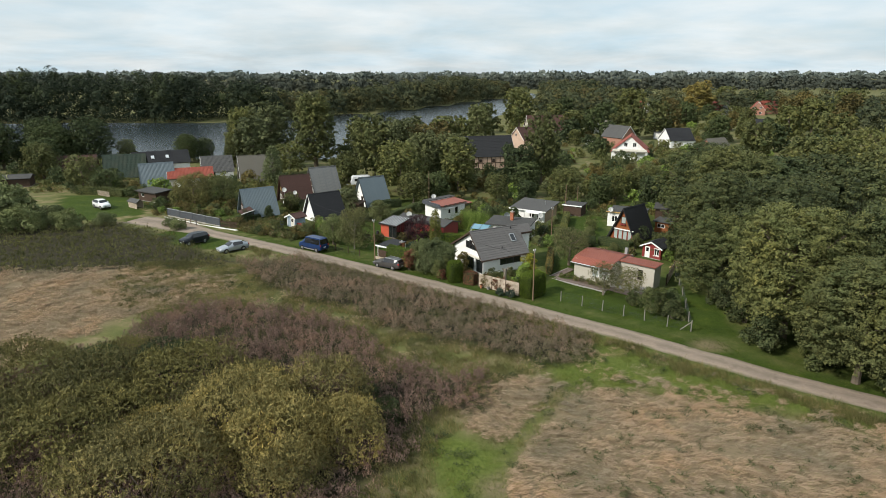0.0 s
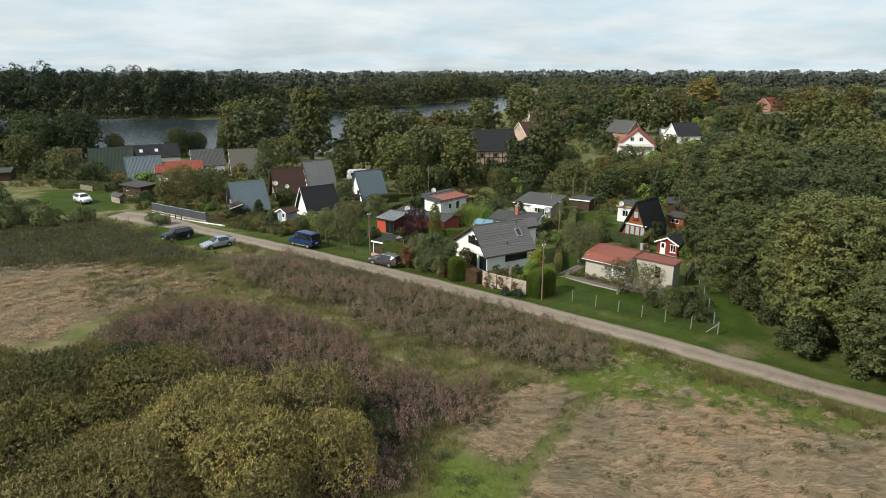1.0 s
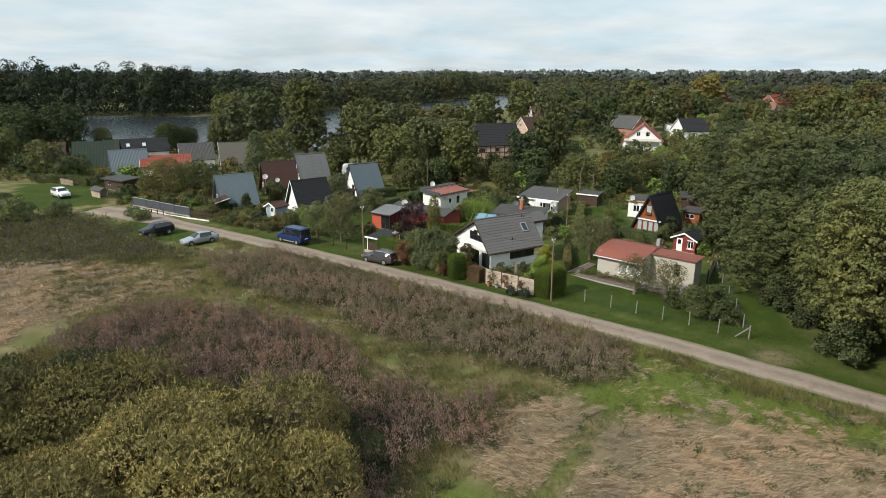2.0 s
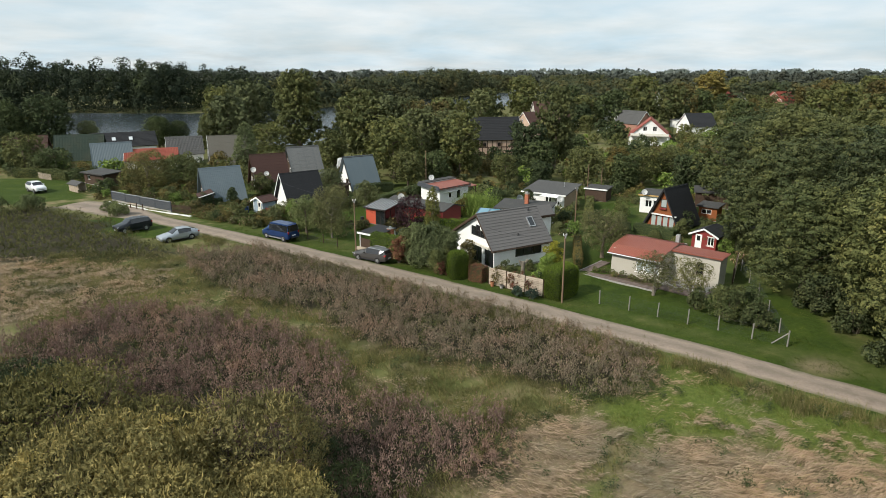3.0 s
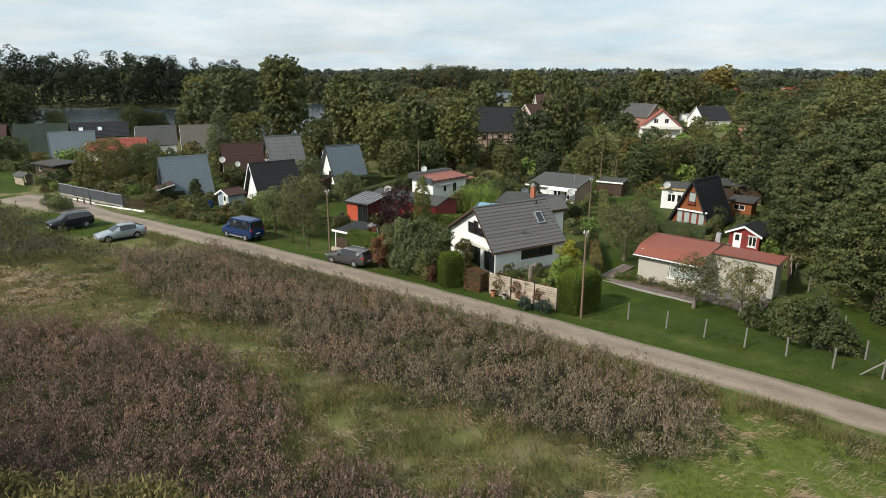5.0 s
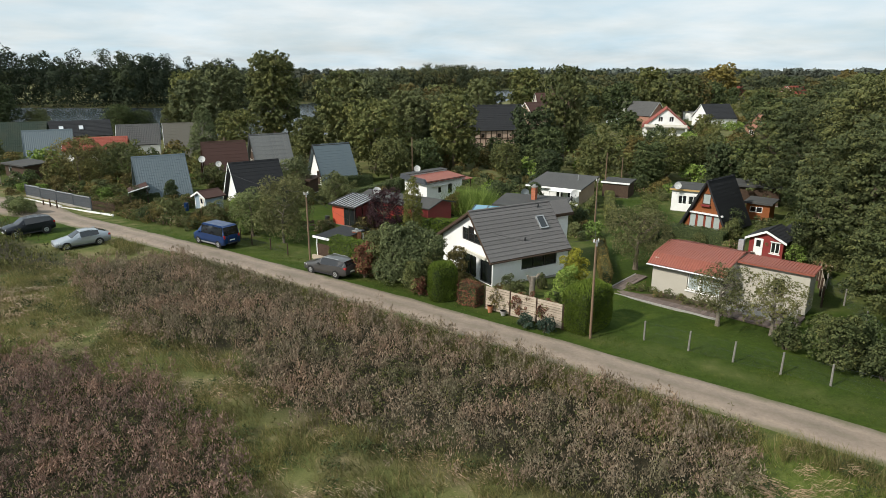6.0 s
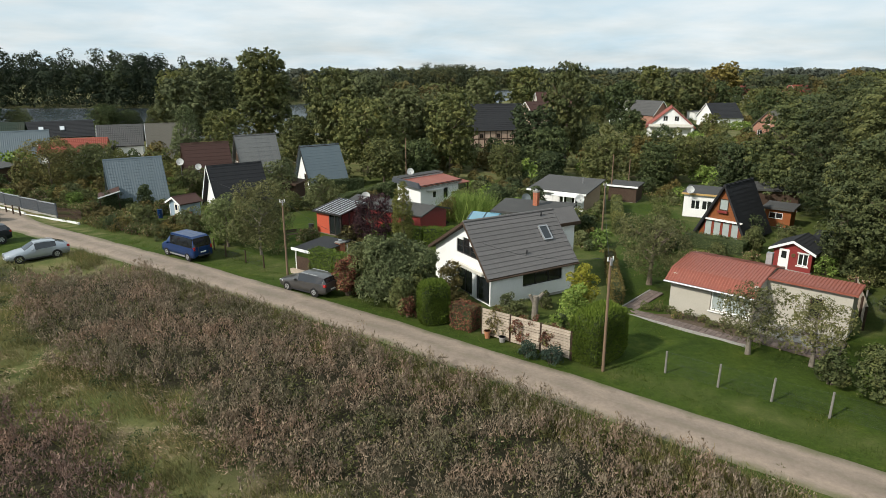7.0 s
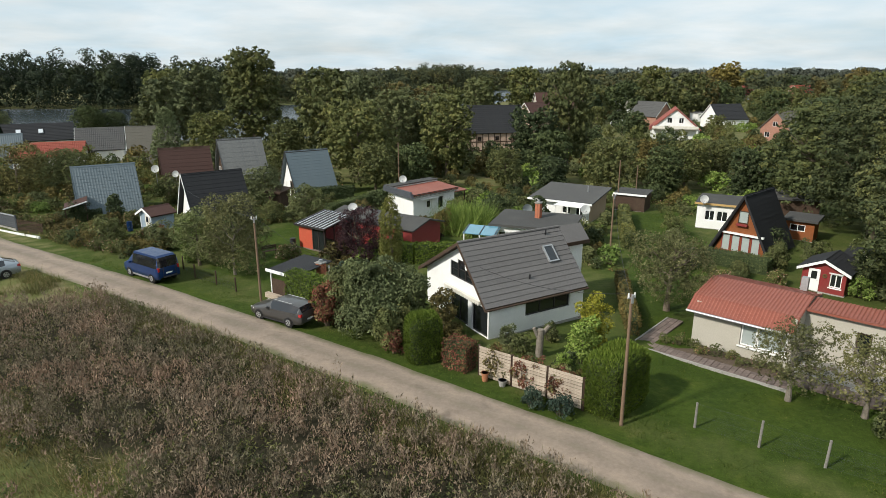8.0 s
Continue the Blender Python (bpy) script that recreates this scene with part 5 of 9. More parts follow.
# the red garden house with the glazed veranda
def red_veranda_house():
    h = thing("garden_house", frame_at(-12.5, 101.1, -34.5), "red garden house with glazed veranda and dark roof", "house")
    part("wall", boxes((0, 1.75, 0, 0.12, 0, 2.1)), M["paint_red"], h)
    for x in (1.8, 2.55, 3.35):
        part("post", boxes((x - 0.05, x + 0.05, 0, 0.1, 0, 2.2)), M["paint_dark"], h)
    for x in (1.86, 2.61):
        part("pane", boxes((x, x + 0.62, 0.03, 0.06, 0.1, 2.05)), M["window_glass"], h)
    for y in (0.2, 1.3, 2.4):
        part("pane", boxes((3.33, 3.36, y, y + 0.95, 0.1, 2.15)), M["window_glass"], h)
        part("post", boxes((3.3, 3.4, y + 0.97, y + 1.07, 0, 2.4)), M["paint_dark"], h)
    part("wall", boxes((0, 0.12, 0.12, 3.6, 0, 2.2)), M["paint_red"], h)
    part("floor", boxes((-0.05, 3.45, -0.05, 3.6, -0.4, 0.04)), M["paving"], h)
    part("veranda_roof", slab((-0.2, -0.25, 2.2), (3.6, -0.25, 2.2), (-0.2, 3.6, 2.85), 0.05), M["roof_glass_sky"], h, "glass veranda roof")
    for i in range(9):
        x = -0.2 + i * 0.475
        part("veranda_beam", slab((x - 0.09, -0.28, 2.26), (x + 0.09, -0.28, 2.26), (x - 0.09, 3.62, 2.93), 0.09), M["paint_dark"], h)
    part("fascia", boxes((-0.3, 3.7, -0.33, -0.26, 2.1, 2.28)), M["paint_dark"], h)
    part("wall", boxes((0.6, 10.5, 3.6, 3.8, 0, 2.3)), M["wood_red"], h)
    part("wall", boxes((0.6, 10.5, 7.6, 7.8, 0, 2.3), (0.6, 0.8, 3.8, 7.6, 0, 2.3), (10.3, 10.5, 3.8, 7.6, 0, 2.3)), M["wood_red"], h)
    part("roof", slab((0.3, 3.3, 2.42), (10.9, 3.3, 2.42), (0.3, 5.7, 3.05), 0.12), M["felt"], h)
    part("roof", slab((0.3, 8.1, 2.42), (10.9, 8.1, 2.42), (0.3, 5.7, 3.05), 0.12), M["felt"], h)
    part("gable_panel", prism([(3.6, 2.3), (7.8, 2.3), (5.7, 2.95)], "x", 10.4, 10.52), M["wood_red"], h)
    door(h, pose(8.6, 3.54, 0.02), 0.9, 2.0, "paint_dark")


red_veranda_house()


def carport():
    h = thing("carport", frame_at(-11.4, 88.3, -34.5), "small carport with dark roof panels and white edge", "carport")
    part("roof", slab((-0.1, -0.2, 2.0), (2.9, -0.2, 2.0), (-0.1, 3.4, 2.25), 0.08), M["tile_dark"], h)
    part("fascia", boxes((-0.15, 2.95, -0.28, -0.21, 1.85, 2.06)), M["paint_white"], h)
    for x in (0, 2.75):
        for y in (0.0, 3.1):
            part("post", boxes((x, x + 0.09, y, y + 0.09, -0.3, 1.95)), M["paint_white"], h)
    part("screen", boxes((0.1, 2.75, 0.02, 0.06, 0.1, 1.3)), M["wood_dark"], h)
    part("board_stack", boxes((0.0, 2.6, -0.6, -0.3, -0.3, 0.35)), M["wood_weathered"], h)


carport()


def blue_shed():
    h = gable_house(-29.0, 105.4, -34, 2.1, 2.4, 1.75, 2.25, "paint_lightblue", "tile_brown", "small pale blue garden shed with cream door", 0, 0, (), name="garden_shed", ov=0.25)
    door(h, pose(0.02, -0.06, 0.03), 0.75, 1.65, "cloth")
    for x in (-0.98, 0.93):
        part("corner_board", boxes((x, x + 0.08, -0.02, -0.003, 0.04, 1.75)), M["paint_white"], h)


blue_shed()


def lean_to_porch():
    h = thing("canopy", frame_at(-38.4, 109.2, -60), "dark brown boarded canopy beside the hut", "canopy")
    part("roof", slab((-1.6, -1.0, 1.6), (1.9, -1.0, 1.6), (-1.6, 1.2, 2.2), 0.08), M["tile_brown"], h)
    part("barge_board", slab((1.9, -1.05, 1.64), (1.98, -1.05, 1.64), (1.9, 1.25, 2.26), 0.12), M["paint_white"], h)
    for x in (-1.5, 1.75):
        for y, z in ((-0.9, 1.55), (1.0, 2.05)):
            part("post", boxes((x, x + 0.1, y, y + 0.1, -0.3, z)), M["wood_dark"], h)


lean_to_porch()


def log_store(x, y, rz, label):
    h = thing("log_store", frame_at(x, y, rz), label, "shed")
    part("back_panel", boxes((0, 3.2, 1.3, 1.36, -0.2, 1.5)), M["wood_weathered"], h)
    for i in range(8):
        part("board", boxes((0.02 + i * 0.4, 0.36 + i * 0.4, 0, 0.04, -0.2, 1.15)), M["wood_weathered"], h)
    part("roof", slab((-0.2, -0.25, 1.2), (3.4, -0.25, 1.2), (-0.2, 0.75, 1.75), 0.07), M["felt_light"], h)
    part("roof", slab((-0.2, 1.6, 1.3), (3.4, 1.6, 1.3), (-0.2, 0.75, 1.75), 0.07), M["felt_light"], h)


log_store(-64.5, 117.5, -35, "small weathered log store with grey roof")
flat_house(-66.0, 124.5, -30, 6.0, 3.2, 1.9, "wood_dark", "low dark garden shed with flat roof", "felt", ((1.0, 0.8, 0.9, 0.7),), 0.15, "felt", 0.4, "shed", cat="shed")
flat_house(-20.6, 118.6, -30, 2.0, 1.6, 1.7, "wood_dark", "small dark timber play hut", "wood_dark", (), 0.25, "wood_dark", 0.3, "play_hut", cat="hut")

# ---- village houses beyond the gardens ----
def half_timbered_barn():
    h = gable_house(15.6, 184.6, 90 + 14, 9.0, 15.5, 4.2, 9.3, "plaster_pink", "tile_dark", "half-timbered barn with pink infill and black roof", 14, 0, side_wins=(), name="barn")
    hw = 4.5
    bm = bmesh.new()
    for i in range(12):
        box(bm, -hw - 0.04, -hw - 0.002, 0.3 + i * 1.3, 0.5 + i * 1.3, 0, 4.1)
    for z in (0.2, 2.0, 3.9):
        box(bm, -hw - 0.05, -hw - 0.003, 0.2, 15.2, z, z + 0.2)
    for i in range(0, 11, 2):
        prism([(0.5 + i * 1.3, 0.4), (0.65 + i * 1.3, 0.4), (1.6 + i * 1.3, 2.0), (1.45 + i * 1.3, 2.0)], "x", -hw - 0.035, -hw - 0.001, bm)
    part("timber_frame", bm, M["wood_dark"], h)
    for y in (1.9, 5.8, 9.7, 12.3):
        w = window(h, pose(-hw - 0.06, y + 0.9, 2.3, 0, 0, -90), 0.8, 0.9, 2, "wood_dark")


half_timbered_barn()
gable_house(22.0, 232.0, -60, 9, 14, 3.6, 7.6, "plaster_pink", "tile_brown", "long house with faded brown roof", 10, 0, ((-1.2, 4.4, 1.0, 1.0),))
gable_house(30.0, 274.0, 8 - 90, 11, 22, 3.4, 9.2, "plaster_beige", "tile_brown", "large house with dark brown tiled roof", 12, side_wins=((3, 0.9, 1.4, 1.2), (8, 0.9, 1.4, 1.2), (13, 0.9, 1.4, 1.2)))
fw = gable_house(55.6, 201.0, -17, 11.4, 12, 2.8, 7.6, "plaster_white", "tile_red", "white gabled house with red roof edge", 12, 0, ((-1.9, 4.2, 1.1, 1.3), (0.8, 4.2, 1.1, 1.3)), trim="tile_red")
part("balcony", boxes((-5.3, 5.3, -1.6, -0.05, 2.75, 2.95)), M["concrete"], fw)
part("railing", boxes((-5.3, 5.3, -1.62, -1.55, 2.95, 3.6)), M["cloth"], fw)
for xx in (-5.1, -1.8, 1.8, 5.1):
    part("pillar", boxes((xx - 0.15, xx + 0.15, -1.5, -1.2, -0.2, 2.75)), M["paint_white"], fw)
for xx in (-4.4, -2.6, 0.2, 2.4):
    window(fw, pose(xx, -0.03, 0.9), 1.3, 1.3, 2)
gable_house(65.5, 240.0, 35, 8, 10, 3.4, 7.4, "brick_far", "felt_light", "house with pale grey roof behind the white gable", 10, 0)
gable_house(78.5, 238.0, 12 - 90, 9, 9.5, 2.9, 6.9, "plaster_white", "tile_dark", "white house with black hipped roof", 12, side_wins=((3, 0.8, 1.2, 1.2), (9, 0.8, 0.8, 1.2)))
flat_house(84.0, 262.0, 5, 7, 6, 2.7, "plaster_white", "white flat-roofed garage beside the village road", "felt_light", ((1, 1.0, 1.4, 1.0), (4, 1.0, 1.4, 1.0)), 0.1, "paint_white", name="garage", cat="garage")
gable_house(79.0, 199.0, -58, 7.5, 8.5, 3.2, 7.0, "brick_far", "tile_taupe", "brick house with taupe roof near the wood", 9, 0, ((-0.8, 3.6, 1.2, 1.1), (-2.6, 0.9, 1.3, 1.2), (1.2, 0.9, 1.3, 1.2)), trim="tile_taupe")
gable_house(62.0, 290.0, 20, 8, 10, 3.2, 7.2, "plaster_white", "tile_brown", "small white house with reddish brown roof", 8, 0, ((-1.0, 4.0, 0.9, 1.0), (0.3, 4.0, 0.9, 1.0)), chimney=(0, 4, 8.2))
gable_house(78.0, 300.0, 60, 6, 8, 2.6, 5.0, "plaster_white", "tile_taupe", "small white garden house", 6, 0)
for x, y, a, w, l, mat, wl in ((178, 424, 15, 10, 12, "tile_red", "plaster_white"), (196, 418, -20, 9, 10, "tile_red", "brick_far"), (186, 440, 70, 10, 13, "tile_brown", "plaster_white"), (204, 434, -75, 9, 12, "tile_red", "brick_far"), (128, 430, 10, 9, 11, "tile_red", "plaster_white")):
    gable_house(x, y, a, w, l, 3.4, 8.6, wl, mat, "village house with red tiled roof" if mat == "tile_red" else "white village house with brown roof", 8, 0, ((-2.2, 4.2, 1.2, 1.2), (1.0, 4.2, 1.2, 1.2), (-2.4, 0.9, 1.4, 1.3), (1.0, 0.9, 1.4, 1.3)))
gable_house(150.0, 290.0, 70, 10, 15, 3.0, 6.4, "plaster_beige", "tile_dark", "low house with black roof among trees", 8, 0)
satellite_dish(-7.9, 104.2, 3.65, 0, 0.48)
satellite_dish(-4.2, 117.5, 4.2, 0, 0.45)
satellite_dish(15.4, 108.8, 2.55, 0, 0.5, pole=2.2)
satellite_dish(9.2, 106.9, 3.0, 0, 0.5, "dish_dark", 0.3, "grey satellite dish on a short mast")
satellite_dish(-33.2, 117.2, 5.4, 10, 0.45, pole=1.6)
satellite_dish(-31.5, 118.5, 4.6, 10, 0.4, pole=1.6)
satellite_dish(28.6, 111.6, 3.1, -10, 0.45, pole=0.6)
satellite_dish(-61.5, 133.5, 3.2, 10, 0.5, pole=1.9)


# ---- vehicles ----
CAR = {
    # station: x, low z, belt z, roof z, low half-width, belt half-width, roof half-width (shares of length, height and half-width)
    "estate": [(0.0, 0.27, 0.40, 0.42, 0.62, 0.70, 0.5), (0.03, 0.16, 0.47, 0.5, 0.86, 0.9, 0.7), (0.19, 0.14, 0.56, 0.62, 0.96, 0.98, 0.8), (0.28, 0.13, 0.63, 0.67, 0.97, 0.99, 0.82), (0.43, 0.13, 0.65, 0.96, 0.97, 1.0, 0.7), (0.455, 0.13, 0.65, 0.98, 0.97, 1.0, 0.71), (0.61, 0.13, 0.67, 1.0, 0.97, 1.0, 0.72), (0.63, 0.13, 0.67, 1.0, 0.97, 1.0, 0.72), (0.79, 0.13, 0.69, 0.985, 0.97, 0.99, 0.71), (0.82, 0.13, 0.69, 0.98, 0.97, 0.99, 0.7), (0.93, 0.15, 0.71, 0.93, 0.95, 0.95, 0.66), (0.985, 0.2, 0.7, 0.73, 0.9, 0.9, 0.72), (1.0, 0.27, 0.5, 0.52, 0.8, 0.84, 0.7)],
    "saloon": [(0.0, 0.27, 0.40, 0.42, 0.62, 0.70, 0.5), (0.03, 0.16, 0.47, 0.5, 0.86, 0.9, 0.7), (0.2, 0.14, 0.56, 0.62, 0.96, 0.98, 0.8), (0.3, 0.13, 0.63, 0.66, 0.97, 0.99, 0.82), (0.46, 0.13, 0.65, 0.97, 0.97, 1.0, 0.68), (0.48, 0.13, 0.65, 0.985, 0.97, 1.0, 0.69), (0.62, 0.13, 0.67, 1.0, 0.97, 1.0, 0.7), (0.64, 0.13, 0.67, 0.995, 0.97, 1.0, 0.7), (0.79, 0.13, 0.69, 0.95, 0.97, 0.98, 0.68), (0.94, 0.15, 0.71, 0.76, 0.94, 0.94, 0.74), (0.985, 0.2, 0.68, 0.71, 0.9, 0.9, 0.72), (1.0, 0.27, 0.5, 0.52, 0.8, 0.84, 0.7)],
    "suv": [(0.0, 0.28, 0.45, 0.48, 0.66, 0.74, 0.55), (0.03, 0.2, 0.52, 0.56, 0.88, 0.92, 0.74), (0.18, 0.17, 0.6, 0.66, 0.97, 0.98, 0.82), (0.26, 0.16, 0.65, 0.69, 0.97, 0.99, 0.83), (0.4, 0.16, 0.67, 0.96, 0.97, 1.0, 0.74), (0.43, 0.16, 0.67, 0.98, 0.97, 1.0, 0.75), (0.59, 0.16, 0.68, 1.0, 0.97, 1.0, 0.75), (0.615, 0.16, 0.68, 1.0, 0.97, 1.0, 0.75), (0.77, 0.16, 0.7, 0.985, 0.97, 0.99, 0.74), (0.82, 0.16, 0.7, 0.975, 0.97, 0.99, 0.73), (0.92, 0.17, 0.72, 0.94, 0.96, 0.96, 0.7), (0.985, 0.22, 0.7, 0.73, 0.92, 0.92, 0.76), (1.0, 0.3, 0.5, 0.52, 0.82, 0.86, 0.74)],
    "van": [(0.0, 0.24, 0.38, 0.4, 0.7, 0.78, 0.6), (0.025, 0.15, 0.46, 0.5, 0.9, 0.93, 0.78), (0.1, 0.13, 0.54, 0.58, 0.97, 0.98, 0.85), (0.15, 0.13, 0.57, 0.6, 0.98, 0.99, 0.87), (0.3, 0.13, 0.59, 0.94, 0.98, 1.0, 0.83), (0.33, 0.13, 0.59, 0.97, 0.98, 1.0, 0.84), (0.43, 0.13, 0.6, 0.985, 0.98, 1.0, 0.85), (0.46, 0.13, 0.6, 0.99, 0.98, 1.0, 0.85), (0.68, 0.13, 0.6, 1.0, 0.98, 1.0, 0.85), (0.7, 0.13, 0.6, 1.0, 0.98, 1.0, 0.85), (0.93, 0.13, 0.6, 0.99, 0.98, 1.0, 0.85), (0.965, 0.14, 0.6, 0.985, 0.97, 0.99, 0.84), (0.99, 0.17, 0.58, 0.6, 0.95, 0.96, 0.84), (1.0, 0.24, 0.45, 0.47, 0.88, 0.9, 0.8)],
}


def vehicle(name, m, L, W, H, paint, label, style):
    """A car pointing along -x (front at x=0): skin lofted over stations, glass, wheels, lamps, plates."""
    c = thing(name, m, label, "car" if style != "van" else "van")
    hw = W / 2
    st = [(x * L, a * H, b * H, r * H, wl * hw, wb * hw, wr * hw) for x, a, b, r, wl, wb, wr in CAR[style]]
    body, glass = bmesh.new(), bmesh.new()
    rows = []
    for x, a, b, r, wl, wb, wr in st:
        mid = (a + b) * 0.5
        half = [(wl * 0.8, a), (wl, a + 0.06), (wb, mid), (wb * 0.985, b), (wr, r), (wr * 0.8, r + 0.03), (0, r + 0.045)]
        rows.append([(x, -y, z) for y, z in half] + [(x, y, z) for y, z in half[-2::-1]])
    nb = len(rows[0])
    bv = [[body.verts.new(p) for p in row] for row in rows]
    gv = [[glass.verts.new(p) for p in row] for row in rows]
    for i in range(len(rows) - 1):
        x0, x1 = st[i], st[i + 1]
        tall0, tall1 = x0[3] - x0[2] > 0.1 * H, x1[3] - x1[2] > 0.1 * H
        for k in range(nb - 1):
            side = k in (3, nb - 5)
            roof = k in (4, 5, nb - 7, nb - 6)
            win = (side and tall0 and tall1) or (roof and tall0 != tall1)
            (glass if win else body).faces.new([(gv if win else bv)[a][b] for a, b in ((i, k), (i, k + 1), (i + 1, k + 1), (i + 1, k))]).smooth = not win
    body.faces.new(bv[0]), body.faces.new(bv[-1][::-1])
    for bm in (body, glass):
        bmesh.ops.delete(bm, geom=[v for v in bm.verts if not v.link_faces], context="VERTS")
        bmesh.ops.recalc_face_normals(bm, faces=bm.faces)
    part("body", body, M[paint], c)
    part("glazing", glass, M["car_glass"], c)
    zl = st[1][2]
    for sg in (-1, 1):
        part("sill", boxes((0.2 * L, 0.8 * L, sg * hw * 0.97 - 0.015, sg * hw * 0.97 + 0.015, 0.13 * H, 0.2 * H)), M["black_trim" if style != "van" else "rim"], c)
        bm = bmesh.new()
        xm = st[4][0] - 0.35 * (st[4][0] - st[3][0])
        box(bm, 0, 0.14, 0, 0.2, 0, 0.15, bevel=0.03, m=pose(xm, sg * hw - (0.02 if sg > 0 else 0.18), st[3][2] + 0.02))
        part("mirror", bm, M[paint], c)
        bm = bmesh.new()
        box(bm, 0.0, 0.4, -0.02, 0.02, 0.0, 0.14, bevel=0.015, m=pose(0.06, sg * hw * 0.82, zl - 0.1, 0, 0, sg * 12))
        part("headlight", bm, M["lamp_clear"], c)
        bm = bmesh.new()
        box(bm, -0.2, 0.02, -0.09, 0.09, 0, 0.2 if style != "van" else 0.34, bevel=0.02, m=pose(L - 0.03, sg * hw * 0.83, st[-2][2] * 0.8))
        part("tail_light", bm, M["lamp_red"], c)
    r = {"suv": 0.35, "van": 0.34}.get(style, 0.32)
    for x in {"estate": (0.2 * L, 0.77 * L), "saloon": (0.2 * L, 0.78 * L), "suv": (0.19 * L, 0.79 * L), "van": (0.19 * L, 0.81 * L)}[style]:
        for sg in (-1, 1):
            bm = bmesh.new()
            tube(bm, (x, sg * hw * 0.8, r), (x, sg * (hw * 0.985 + 0.004), r), r * 1.2, r * 1.2, 20)
            part("wheel_arch", bm, M["black_trim"], c)
            w = new("wheel")
            w.parent = c
            w.matrix_basis = pose(x, sg * (hw - 0.1), r)
            bm = bmesh.new()
            tube(bm, (0, -0.12, 0), (0, 0.12, 0), r, r, 20)
            part("tyre", bm, M["tyre"], w)
            bm = bmesh.new()
            tube(bm, (0, sg * 0.1, 0), (0, sg * 0.127, 0), r * 0.68, r * 0.62, 18)
            part("rim", bm, M["rim"], w)
            bm = bmesh.new()
            for q in range(5):
                a = q * 72 + 36
                box(bm, r * 0.2, r * 0.55, -0.003, 0.003, -0.03, 0.03, m=pose(0, sg * 0.1285, 0, 0, a, 0))
            part("rim_cover", bm, M["black_trim"], w)
    part("number_plate", boxes((L - 0.01, L + 0.012, -0.26, 0.26, 0.36 * H, 0.36 * H + 0.11)), M["paint_white"], c)
    part("number_plate", boxes((-0.012, 0.02, -0.26, 0.26, 0.26 * H, 0.26 * H + 0.11)), M["paint_white"], c)
    part("grille", boxes((-0.006, 0.03, -hw * 0.5, hw * 0.5, 0.33 * H, 0.38 * H)), M["black_trim"], c)
    if style == "van":
        bm = prism([(0.27 * L, H * 0.96), (0.33 * L, H + 0.12), (L * 0.92, H + 0.13), (L * 0.97, H * 1.0)], "y", -hw * 0.78, hw * 0.78, bevel=0.03)
        part("pop_up_roof", bm, M[paint], c)
        bm = bmesh.new()
        for yy in (-0.5, 0.5):
            tube(bm, (L + 0.1, yy, 0.55), (L + 0.12, yy, 1.35), 0.02, 0.02, 6)
        box(bm, L - 0.02, L + 0.3, -0.55, 0.55, 0.5, 0.55)
        part("bicycle_rack", bm, M["black_trim"], c)
    else:
        for sg in (-1, 1):
            bm = bmesh.new()
            tube(bm, (0.47 * L, sg * hw * 0.64, H + 0.045), (0.8 * L, sg * hw * 0.64, H + 0.03), 0.018, 0.018, 6)
            part("roof_rail", bm, M["rim"], c)
    return c


# the near wheels of each car set its place
def car_at(fx, fy, rx_, ry_, L, W, H, paint, label, style, name, wb_front, near=1):
    a = math.atan2(ry_ - fy, rx_ - fx)
    ux, uy = math.cos(a), math.sin(a)
    hw = W / 2 - 0.1
    x = fx - ux * wb_front - near * uy * hw
    y = fy - uy * wb_front + near * ux * hw
    return vehicle(name, pose(x, y, ground_z(x + ux * L / 2, y + uy * L / 2) + 0.03, 0, 0, math.degrees(a)), L, W, H, paint, label, style)


car_at(-10.85, 83.8, -8.55, 82.45, 4.7, 1.81, 1.48, "car_graphite", "graphite grey estate car parked on the verge", "estate", "estate_car", 0.94)
car_at(-23.55, 91.75, -21.05, 90.1, 4.9, 1.9, 1.99, "car_blue", "dark blue camper van parked beside the lane", "van", "camper_van", 0.95)
car_at(-42.7, 92.7, -40.9, 94.9, 4.4, 1.84, 1.66, "car_black", "black compact sport utility car parked on grass", "suv", "parked_car", 0.85, -1)
car_at(-35.4, 89.3, -33.5, 91.2, 4.7, 1.83, 1.45, "car_silver", "silver grey hatchback parked on grass by weeds", "saloon", "parked_car", 0.95, -1)
car_at(-67.4, 115.8, -69.6, 117.4, 4.28, 1.8, 1.65, "car_white", "white compact sport utility car on a lawn", "suv", "parked_car", 0.85, 1)


def caravan(x, y, rz, label):
    c = thing("caravan", frame_at(x, y, rz), label, "caravan")
    bm = prism([(0.1, 0.45), (0, 1.1), (0.35, 2.3), (0.8, 2.5), (4.4, 2.5), (4.9, 2.2), (5.0, 1.1), (4.85, 0.45)], "y", -1.05, 1.05, bevel=0.08)
    part("body", bm, M["car_white"], c)
    for xx, w in ((0.9, 1.1), (3.2, 1.0)):
        part("window", boxes((xx, xx + w, -1.075, -1.04, 1.3, 1.9)), M["window_glass"], c)
    part("front_window", boxes((-0.01, 0.12, -0.7, 0.7, 1.3, 1.8)), M["window_glass"], c)
    for sg in (-1, 1):
        bm = bmesh.new()
        tube(bm, (2.5, sg * 1.0 - 0.1, 0.32), (2.5, sg * 1.0 + 0.1, 0.32), 0.32, 0.32, 16)
        part("wheel", bm, M["tyre"], c)
    bm = bmesh.new()
    tube(bm, (0, 0, 0.5), (-1.1, 0, 0.45), 0.05, 0.05, 6)
    part("drawbar", bm, M["zinc"], c)


